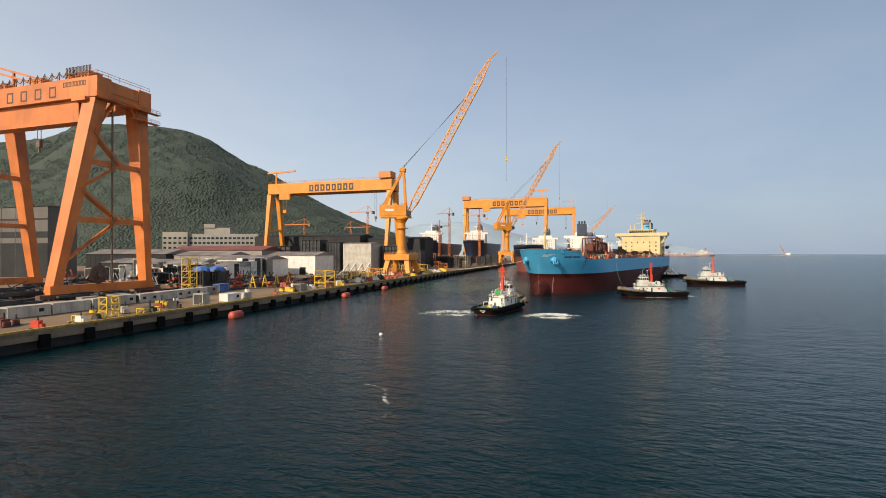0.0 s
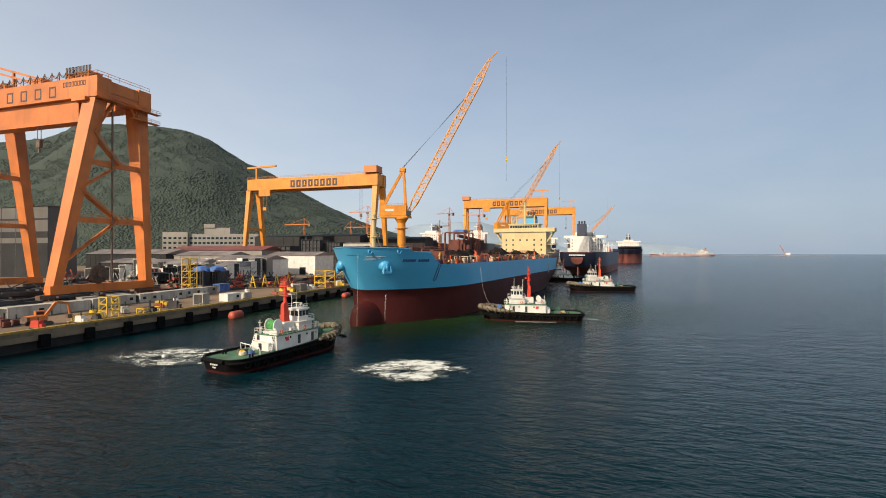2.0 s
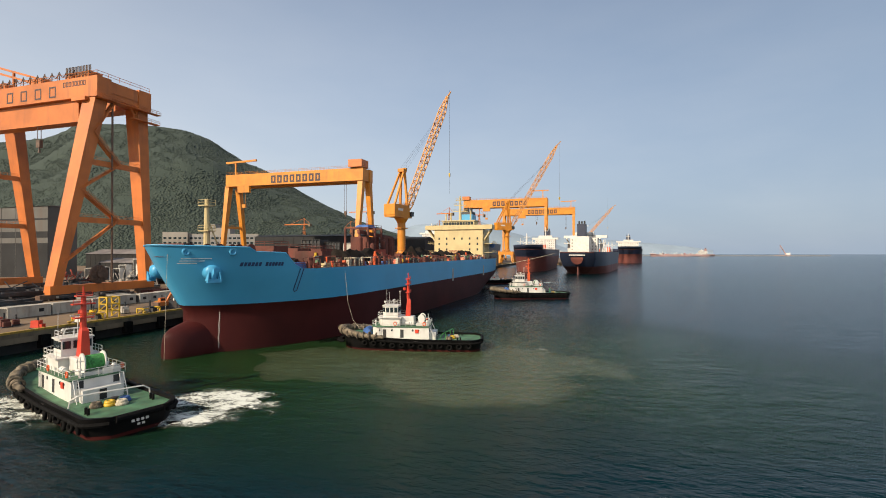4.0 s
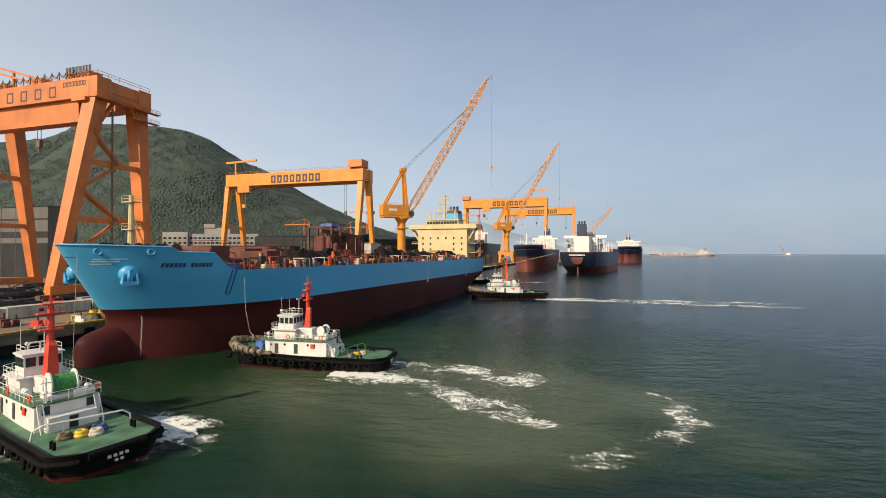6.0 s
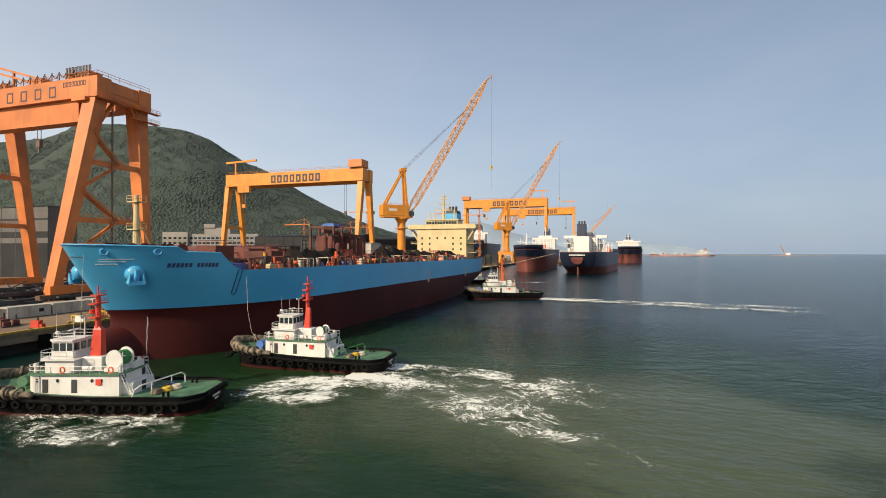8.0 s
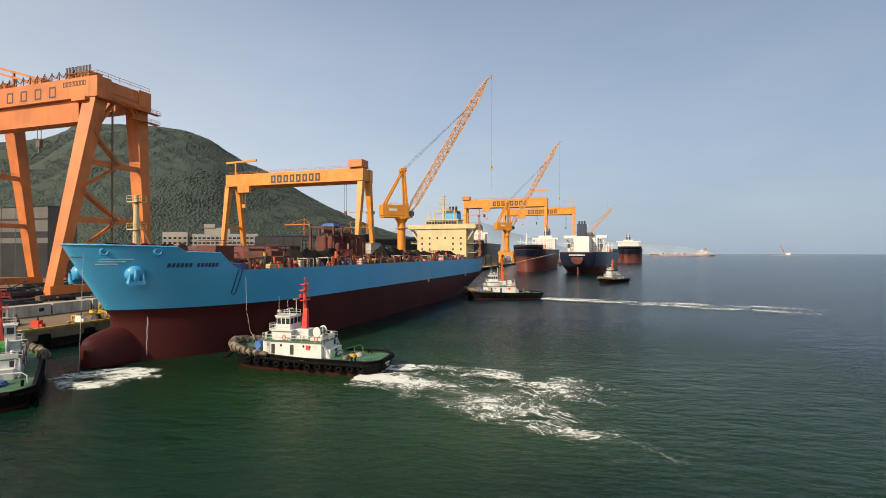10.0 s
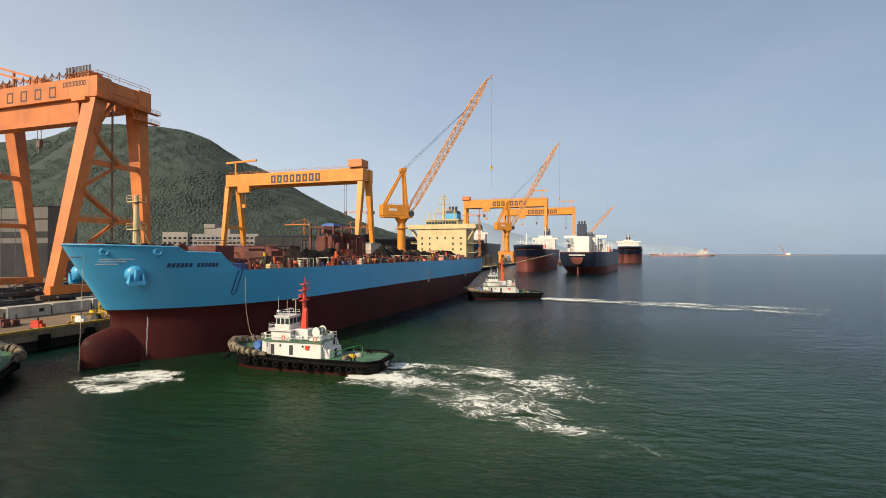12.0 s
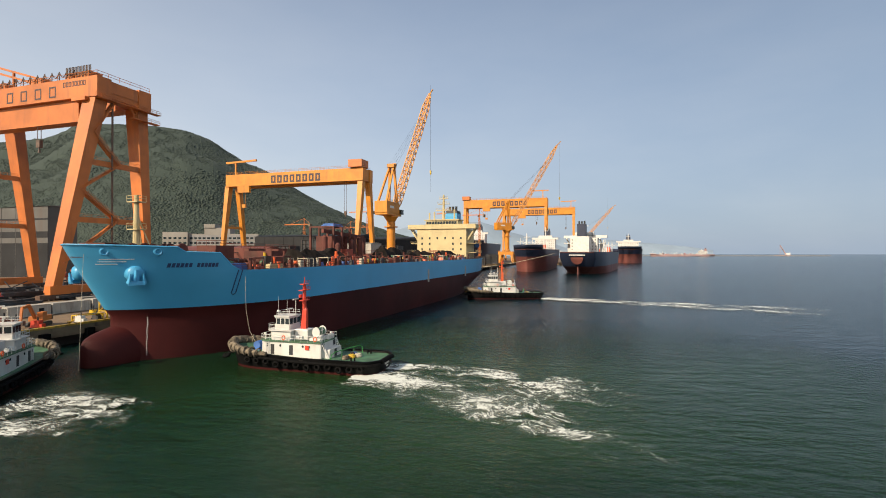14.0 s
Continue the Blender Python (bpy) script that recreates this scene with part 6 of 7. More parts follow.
    # small plant scattered on the quay
    kinds = ((GREYBOX, "grey generator set on a skid"), (STEEL_R, "rusty red welding skid"), (YELLOW, "yellow compressor on a skid"), (WHITE, "white equipment cabinet on a skid"), (OXIDE, "brown winch on a skid"), (STEEL_K, "dark steel pump set on a skid"))
    for i in range(70):
        y = 66 + 340 * (r.random() ** 1.1)
        x = -114.8 - r.random() ** 1.7 * (16 if y < 170 else 26)
        m, lab = r.choice(kinds)
        machine(x, y, r.uniform(0.8, 1.7) * (1 + y / 400), m, lab, i)
    machine(-115, 72, 1.3, FUNNELRED, "red tool box on the quay edge", 500)
    for i in range(26):
        y = r.uniform(225, 420)
        x = r.uniform(-160, -116)
        steel_pile(x, y, r.uniform(3, 9), r.uniform(3, 9), r.uniform(2, 5), r.choice((STEEL_K, STEEL_R, YELLOW, GREYBOX, CRANE)), "heap of steel fittings on the quay", i + 70)
    for i in range(16):
        frame_stand(r.uniform(-150, -118), r.uniform(240, 420), r.uniform(3, 7), r.uniform(3, 7), r.uniform(3, 8), r.choice((YELLOW, CRANE, GREYBOX, YELLOW)), "painted steel lifting frame", levels=2)
    # white and grey workshops in the middle of the yard
    shed(-318, 236, -282, 262, 9.5, "low grey steel-clad workshop", wall=CLAD_D, doors=2)
    shed(-280, 232, -232, 258, 9.0, "white workshop with a pale roof", wall=WHITE, doors=3)
    shed(-300, 280, -250, 305, 14, "pale workshop with grey weathered roof", wall=CLAD, doors=2)
    shed(-246, 262, -206, 290, 11.5, "white panelled workshop with dark doors", wall=WHITE, doors=3)
    shed(-222, 232, -196, 248, 8.0, "small white painted store shed", wall=WHITE, doors=3)
    shed(-232, 300, -190, 326, 14, "white workshop with rounded eaves", wall=WHITE, doors=2)
    shed(-360, 330, -260, 360, 18, "long workshop with faded red roof", wall=CLAD, roof=BRICKRED, rise=4)
    shed(-420, 300, -330, 330, 15, "dark steel-clad store with grey weathered roof", wall=CLAD_D, roof=ROOF, rise=4)
    for i in range(34):
        x, y = r.uniform(-300, -190), r.uniform(206, 262)
        container(x, y, r.uniform(3, 5), r.uniform(4, 9), r.uniform(4.5, 9.5) + (y - 206) * 0.1, r.choice((WHITE, WHITE, CLAD, GREYBOX)), "white stacked site cabins on the yard", r.uniform(-5, 95), ribs=False)
    office()
    # hull blocks and big dark sheds
    for x, y, w, l, h in ((-222, 350, 17, 14, 27), (-205, 356, 14, 14, 25), (-160, 372, 16, 12, 22), (-150, 395, 20, 14, 18), (-262, 362, 24, 16, 22)):
        hull_block(x, y, w, l, h, "dark steel ship section standing on keel blocks", int(-x))
    shed(-196, 352, -170, 372, 24, "windowless grey box building on struts", wall=GREYBOX, roof=GREYBOX, rise=0.6, ribs=30)
    for i in range(4):
        x = -193 + i * 6.5
        solid("strut", Geo().beam((x, 346, QZ), (x + 2.2, 351.9, QZ + 7), 0.8), WHITE, "white raking strut beside the grey box building", "strut", group="struts")
    shed(-340, 420, -215, 450, 33, "long dark steel-clad shed", wall=CLAD_D, roof=CLAD_D, rise=2, ribs=12)
    shed(-212, 430, -150, 455, 30, "dark blue-grey steel-clad shed", wall=CLAD_D, roof=CLAD_D, rise=2, ribs=12)
    for i in range(22):
        x, y = r.uniform(-190, -118), r.uniform(430, 640)
        if r.random() < 0.5:
            hull_block(x, y, r.uniform(8, 18), r.uniform(8, 14), r.uniform(6, 17), "dark steel ship section on the outer yard", i + 40)
        else:
            frame_stand(x, y, r.uniform(6, 14), r.uniform(6, 10), r.uniform(8, 17), r.choice((GREYBOX, GREYBOX, YELLOW, CRANE)), "tall steel erection frame", levels=2)
    build_moored("dark ship under construction on the far berth, white house", pose(-160, 655, 7), 180, 36, 27, 8, 31, 40, (NAVY, STEEL_K, WHITE))
    build_moored("dark ship under construction on the far berth, white house", pose(-228, 640, 7), 180, 36, 27, 8, 31, 40, (NAVY, STEEL_K, WHITE))
    for x in (-160, -228):
        solid("keel_blocks", Geo().box(x - 6, 690, QZ, x + 6, 820, 6.0), CONCRETE, "concrete keel blocks under a ship", "keel blocks")
    tower_crane(-346, 521, 52, 42, 160, "orange tower crane in front of the hill")
    tower_crane(-289, 539, 48, 26, 20, "orange tower crane in front of the hill")
    tower_crane(-268, 545, 68, 32, 165, "orange tower crane in front of the hill")
    tower_crane(-168, 576, 66, 24, 150, "brown tower crane over the dock")
    tower_crane(-131, 587, 64, 26, 160, "brown tower crane over the dock")
    tower_crane(-192, 610, 52, 20, 60, "orange tower crane over the dock")


def excavator():
    e = thing("excavator", "orange tracked excavator working along the quay", "excavator")
    for sy in (-1, 1):
        g = Geo().loft([[(x, sy * 1.3 + o, z) for x, z in ((-1.9, 0.0), (1.9, 0.0), (2.2, 0.5), (1.8, 0.95), (-1.8, 0.95), (-2.2, 0.5))] for o in (-0.32, 0.32)])
        part("track", g, STEEL_K, e, "black crawler track")
    body = part("upper_body", Geo().box(-2.2, -1.4, 1.15, 1.2, 1.4, 2.3).cyl((0, 0, 0.9), (0, 0, 1.15), 0.9, n=14), CRANE, e, bevel=0.08)
    part("counterweight", Geo().box(-2.7, -1.4, 1.2, -2.21, 1.4, 2.2), CRANE_D, body)
    cab = part("cab", Geo().box(-0.4, 0.4, 2.31, 1.3, 1.4, 3.1).box(-0.5, 0.35, 3.1, 1.35, 1.45, 3.25), CRANE, body)
    part("cab_window", Geo().box(-0.25, 0.35, 2.45, 1.1, 0.39, 3.0), GLASS, cab)
    part("boom", Geo().beam((1.0, -0.2, 1.9), (3.2, -0.2, 5.0), 0.45, 0.6).beam((3.2, -0.2, 5.0), (5.6, -0.2, 4.6), 0.4, 0.55), CRANE, body)
    part("stick", Geo().beam((5.5, -0.2, 4.8), (6.0, -0.2, 1.9), 0.35, 0.45), CRANE, body)
    part("bucket", Geo().prism([(5.3, -0.75), (6.3, -0.75), (6.3, 0.35), (5.3, 0.35)], 1.0, 1.9), CRANE_D, body)
    return e


digger = excavator()


def float_buoy():
    b = thing("buoy", "small white float drifting on the water", "buoy")
    part("float", Geo().loft([[(0.5 * k * math.cos(q * math.pi / 6), 0.5 * k * math.sin(q * math.pi / 6), z) for q in range(12)] for z, k in ((-0.3, 0.2), (-0.2, 0.8), (0.1, 1.0), (0.4, 0.8), (0.55, 0.25))]), WHITE, b, smooth=True)
    part("lifting_eye", Geo().torus((0, 0, 0.62), (0, 1, 0), 0.12, 0.04, n=10, k=5), CRANE_D, b)
    return b


buoy = float_buoy()


def build_far_sea():
    build_moored("navy-hulled ship moored bow outward, red below", pose(-60, 482, 0, 0, 0, -2), 232, 35, 24, 16, 28.5, 175, (NAVY, BRICKRED, WHITE))
    # stern towards the camera: turned end for end
    a = radians(8)
    build_moored("navy tanker moored stern outward with white house", pose(-8 + 232 * math.sin(a), 440 + 232 * math.cos(a), 0, 0, 0, 180 - 8), 232, 42, 21, 7.5, 25, 176, (NAVY, BRICKRED, WHITE), stern_view=True)
    build_moored("distant dark-hulled ship with white house", pose(76, 905, 0, 0, 0, -3), 240, 46, 26, 17, 31, 100, (NAVY, BRICKRED, WHITE))
    # hull and barge reds already carry the haze of the distance
    c = build_moored("long red bulk carrier lying far off", pose(287, 2388, 0, 0, 0, -73), 300, 45, 9, 3, 13, 240, (HAZED_RED, HAZED_RED, WHITE))
    for k, (p, q) in enumerate((((-28, 441, 19.5), (-111.5, 420, QZ + 0.6)), ((-28, 442, 19.5), (-111.5, 400, QZ + 0.6)), ((-30, 443, 19), (-111.5, 470, QZ + 0.6)))):
        p, q = Vector(p), Vector(q)
        pts = [p.lerp(q, i / 8) - Vector((0, 0, 2.2 * math.sin(math.pi * i / 8))) for i in range(9)]
        solid("mooring_line", Geo().path(pts, 0.12), ROPE, "pale mooring line from a moored ship to the quay", "rope", group="mooring lines")
    bw = thing("breakwater", "low stone breakwater on the horizon, paled for haze", "breakwater", kind="structure")
    g = Geo()
    g.beam((167, 2457, 0.5), (1150, 2760, 0.5), 16, 5)
    # pale cladding colour instead of concrete puts the haze into the stone
    part("rubble_mound", g, CLAD, bw)
    fc = thing("floating_crane", "distant red floating crane barge", "crane", pose(966, 2806, 0))
    part("barge", Geo().box(-34, -14, -1, 34, 14, 4.5), HAZED_RED, fc)
    part("boom", Geo().beam((16, -4, 5), (-10, 0, 56), 2, 2).beam((-12, -4, 5), (-10, 0, 56), 1.4, 1.4).beam((16, 4, 5), (-10, 4, 56), 2, 2), HAZED_RED, fc)
    part("winch_house", Geo().box(14, -8, 6, 32, 8, 16), WHITE, fc)
    for x, y, r_, lab in ((-103, 123.5, 1.5, "faded orange foam fender floating at the quay"), (-103, 195, 1.4, "faded orange foam fender floating at the quay"), (-103.5, 240, 1.3, "faded orange foam fender floating at the quay")):
        rings = [[(r_ * k * math.cos(q * math.pi / 6), yy, 0.7 + r_ * k * math.sin(q * math.pi / 6)) for q in range(12)] for yy, k in ((-2.6, 0.15), (-2.4, 0.7), (-1.8, 1), (1.8, 1), (2.4, 0.7), (2.6, 0.15))]
        solid("floating_fender", Geo().loft(rings), BUOY, lab, "fender", pose(x - 4, y, 0), group="floating fenders", smooth=True)


# ---- foam and silt ----
def foam_material(name):
    m = bpy.data.materials.new(name)
    m.use_nodes = True
    n, l = m.node_tree.nodes, m.node_tree.links
    b = n["Principled BSDF"]
    b.inputs["Base Color"].default_value = (0.66, 0.69, 0.63, 1)
    b.inputs["Roughness"].default_value = 0.8
    tc = n.new("ShaderNodeTexCoord")
    at = n.new("ShaderNodeAttribute")
    at.attribute_name = "thick"
    warped = [tc.outputs["Object"]]

    def noise_at(scale, detail, dist, stretch=0.6):
        mp = n.new("ShaderNodeMapping")
        mp.inputs["Scale"].default_value = (scale * stretch, scale, scale)
        l.new(warped[-1], mp.inputs["Vector"])
        no = n.new("ShaderNodeTexNoise")
        no.inputs["Scale"].default_value, no.inputs["Detail"].default_value, no.inputs["Distortion"].default_value, no.inputs["Roughness"].default_value = 1.0, detail, dist, 0.65
        l.new(mp.outputs["Vector"], no.inputs["Vector"])
        return no.outputs["Fac"]

    def op(kind, x, y=None):
        o = n.new("ShaderNodeMath")
        o.operation = kind
        for k, v in enumerate((x, y)):
            if v is None:
                continue
            if isinstance(v, (int, float)):
                o.inputs[k].default_value = v
            else:
                l.new(v, o.inputs[k])
        return o.outputs[0]

    def ramp(x, lo, hi, top=1.0):
        r = n.new("ShaderNodeMapRange")
        r.interpolation_type = "SMOOTHSTEP"
        r.inputs["From Min"].default_value, r.inputs["From Max"].default_value, r.inputs["To Max"].default_value = lo, hi, top
        l.new(x, r.inputs["Value"])
        return r.outputs["Result"]
    # thin torn filaments at two sizes bent round eddies, and a froth where the wash is thick
    eddy = n.new("ShaderNodeTexNoise")
    eddy.inputs["Scale"].default_value, eddy.inputs["Detail"].default_value = 0.085, 3
    l.new(tc.outputs["Object"], eddy.inputs["Vector"])
    bend = n.new("ShaderNodeVectorMath")
    bend.operation = "MULTIPLY_ADD"
    bend.inputs[1].default_value = (8, 8, 0)
    l.new(eddy.outputs["Color"], bend.inputs[0])
    l.new(tc.outputs["Object"], bend.inputs[2])
    warped.append(bend.outputs[0])
    raw = at.outputs["Fac"]
    thick = op("MULTIPLY", raw, ramp(noise_at(0.13, 3, 0.8, 0.7), 0.32, 0.60, 1.2))
    broken = op("ADD", op("MULTIPLY", ramp(noise_at(1.9, 4, 0.5, 0.8), 0.42, 0.60), 0.75), 0.25)
    f1 = op("ABSOLUTE", op("SUBTRACT", noise_at(0.17, 6, 0.6, 0.7), 0.5))
    f2 = op("ABSOLUTE", op("SUBTRACT", noise_at(0.48, 6, 0.8, 0.7), 0.5))
    a1 = ramp(op("SUBTRACT", op("MULTIPLY", thick, 0.045), f1), -0.006, 0.03, 0.95)
    a2 = ramp(op("SUBTRACT", op("MULTIPLY", thick, 0.040), f2), -0.004, 0.035, 0.8)
    lines = op("MULTIPLY", op("ADD", op("MULTIPLY", a1, ramp(thick, 0.02, 0.25)), op("MULTIPLY", a2, ramp(thick, 0.12, 0.7))), broken)
    froth = ramp(op("SUBTRACT", op("ADD", op("MULTIPLY", raw, 0.40), noise_at(0.75, 10, 0.5, 0.7)), 0.88), 0.0, 0.22, 0.85)
    veil = ramp(thick, 0.15, 1.3, 0.2)
    tot = op("MINIMUM", op("ADD", lines, op("ADD", froth, veil)), 0.95)
    l.new(tot, b.inputs["Alpha"])
    return m


FOAM = foam_material("sea_foam")


def wake(name, label, outline, cells=(60, 40)):
    """A sheet of foam on the water: outline(u, v) gives place and thickness for u, v in 0..1."""
    nu, nv = cells
    v, th = [], []
    for j in range(nv):
        for i in range(nu):
            x, y, q = outline(i / (nu - 1), j / (nv - 1))
            v.append((x, y, 0.17 + 0.20 * min(1.0, max(0.0, q))))
            th.append(max(0.0, q))
    f = [(j * nu + i, j * nu + i + 1, (j + 1) * nu + i + 1, (j + 1) * nu + i) for j in range(nv - 1) for i in range(nu - 1)]
    me = bpy.data.meshes.new(name)
    me.from_pydata(v, [], f)
    a = me.attributes.new("thick", "FLOAT", "POINT")
    a.data.foreach_set("value", th)
    me.materials.append(FOAM)
    return tagged(new(name, me), label, "foam", kind="stuff")


def churn(u, v, length, w0, w1, power=1.0, curve=0.0, gain=1.3):
    """A wash that starts narrow and thick, then spreads into two arms with loose strings between them."""
    y = (v - 0.5) * 2
    wid = w0 + (w1 - w0) * u ** 0.8
    nz = noise.fractal((u * 4.0, v * 3.0, 5.5), 1.0, 2.0, 4)
    edge = (1 - abs(y) ** 4) * min(1, u * 40)
    core = 1.25 * math.exp(-(u / 0.34) ** 1.5) * (1 - y * y)
    arms = 0.75 * math.exp(-((abs(y) - 0.55) / 0.3) ** 2) * (1 - u) ** power
    q = (core + arms + 0.30 * (1 - u) ** power) * edge * (0.8 + 0.8 * nz) * gain
    return u * length, y * wid + curve * u * u, q


def front(u, v, radius, flat, gain):
    """A broken line of froth along the outer edge of a plume."""
    a = radians(-58 + 88 * u)
    nz = noise.fractal((u * 7.0, v * 2.0, 1.5), 1.0, 2.0, 4)
    r_ = radius * (1 + 0.10 * noise.noise((u * 5, 3.0, 1.0)) + 0.16 * (v - 0.5))
    q = (1 - (2 * v - 1) ** 2) * min(1, 8 * u) * min(1, 8 * (1 - u)) * max(0.0, 0.75 + 1.2 * nz) * gain
    return r_ * math.cos(a), flat * r_ * math.sin(a), q


def swirl(u, v, length, width, gain):
    """A round boil of foam, thicker in a ring where the wash turns."""
    x, y = (u - 0.5) * 2, (v - 0.5) * 2
    nz = noise.fractal((x * 1.6, y * 1.6, 7.5), 1.0, 2.0, 4)
    r_ = math.hypot(x, y) + 0.3 * nz
    ring = math.exp(-((r_ - 0.55) / 0.28) ** 2)
    q = max(0.0, 1 - r_ ** 2) * (0.7 + 0.5 * ring) * (0.85 + 0.45 * x) * gain
    return x * length / 2, y * width / 2, q


wash_side = wake("wake_foam", "white propeller wash spreading from a tug's stern", lambda u, v: churn(u, v, 52, 8, 22, 0.7, -16, 1.2), cells=(90, 60))
wash_stern = wake("wake_foam", "long thin white wake trailing from a tug", lambda u, v: churn(u, v, 125, 6, 17, 0.6, 3, 1.25), cells=(90, 30))
wash_bow = wake("wake_foam", "broad white churned wash behind a tug", lambda u, v: swirl(u, v, 32, 17, 1.2))
wash_bow2 = wake("wake_foam", "white churned patch beside a tug", lambda u, v: swirl(u, v, 25, 16, 1.5))
edge_foam = wake("wake_foam", "broken line of froth along the edge of a silt plume", lambda u, v: front(u, v, 36, 0.72, 0.62), cells=(120, 20))
scum = wake("wake_foam", "thin pale scum line drifting on the water", lambda u, v: (9.4 * u ** 0.5 + 0.5 * math.sin(11 * u) + (v - 0.5) * 1.2, -13 * u, 0.8 * (1 - (2 * v - 1) ** 2)), cells=(40, 7))
wash_free = wake("wake_foam", "white bow wave and wake of a running tug", lambda u, v: churn(u, v, 50, 3, 8, 0.8, 0))


def silt_material():
    m = water_material("silty_water", (0.046, 0.068, 0.035), (0.074, 0.096, 0.052))
    n, l = m.node_tree.nodes, m.node_tree.links
    at = n.new("ShaderNodeAttribute")
    at.attribute_name = "thick"
    l.new(at.outputs["Fac"], n["Principled BSDF"].inputs["Alpha"])
    return m


SILT = silt_material()


def silt_plume():
    nu = 110
    v, th = [], []
    for j in range(nu):
        for i in range(nu):
            x, y = (i / (nu - 1) - 0.5) * 2, (j / (nu - 1) - 0.5) * 2
            r_ = math.hypot(x, y) + 0.30 * noise.fractal((x * 2.2, y * 2.2, 8.0), 1.0, 2.0, 4)
            q = min(0.80, max(0.0, (0.85 - r_) * 2.2))
            v.append((x * 48, y * 33, 0.04 + 0.11 * q))
            th.append(q)
    f = [(j * nu + i, j * nu + i + 1, (j + 1) * nu + i + 1, (j + 1) * nu + i) for j in range(nu - 1) for i in range(nu - 1)]
    me = bpy.data.meshes.new("silt_plume")
    me.from_pydata(v, [], f)
    me.attributes.new("thick", "FLOAT", "POINT").data.foreach_set("value", th)
    me.materials.append(SILT)
    return tagged(new("silt_plume", me), "brownish green silt stirred up in the water", "silt", kind="stuff")


plume = silt_plume()


def wide_silt():
    m = water_material("cloudy_water", (0.006, 0.030, 0.008), (0.018, 0.045, 0.015))
    n, l = m.node_tree.nodes, m.node_tree.links
    at = n.new("ShaderNodeAttribute")
    at.attribute_name = "thick"
    l.new(at.outputs["Fac"], n["Principled BSDF"].inputs["Alpha"])
    nu = 60
    v, th = [], []
    for j in range(nu):
        for i in range(nu):
            x, y = (i / (nu - 1) - 0.5) * 2, (j / (nu - 1) - 0.5) * 2
            r_ = math.hypot(x, y) + 0.3 * noise.fractal((x * 1.8, y * 1.8, 3.0), 1.0, 2.0, 4)
            v.append((x * 105, y * 72, 0.025))
            th.append(min(0.9, max(0.0, (0.95 - r_) * 1.3)))
    f = [(j * nu + i, j * nu + i + 1, (j + 1) * nu + i + 1, (j + 1) * nu + i) for j in range(nu - 1) for i in range(nu - 1)]
    me = bpy.data.meshes.new("silt_cloud")
    me.from_pydata(v, [], f)
    me.attributes.new("thick", "FLOAT", "POINT").data.foreach_set("value", th)
    me.materials.append(m)
    return tagged(new("silt_cloud", me), "wide cloud of pale green silt in the water", "silt", kind="stuff")


cloud = wide_silt()
build_yard()
build_far_sea()


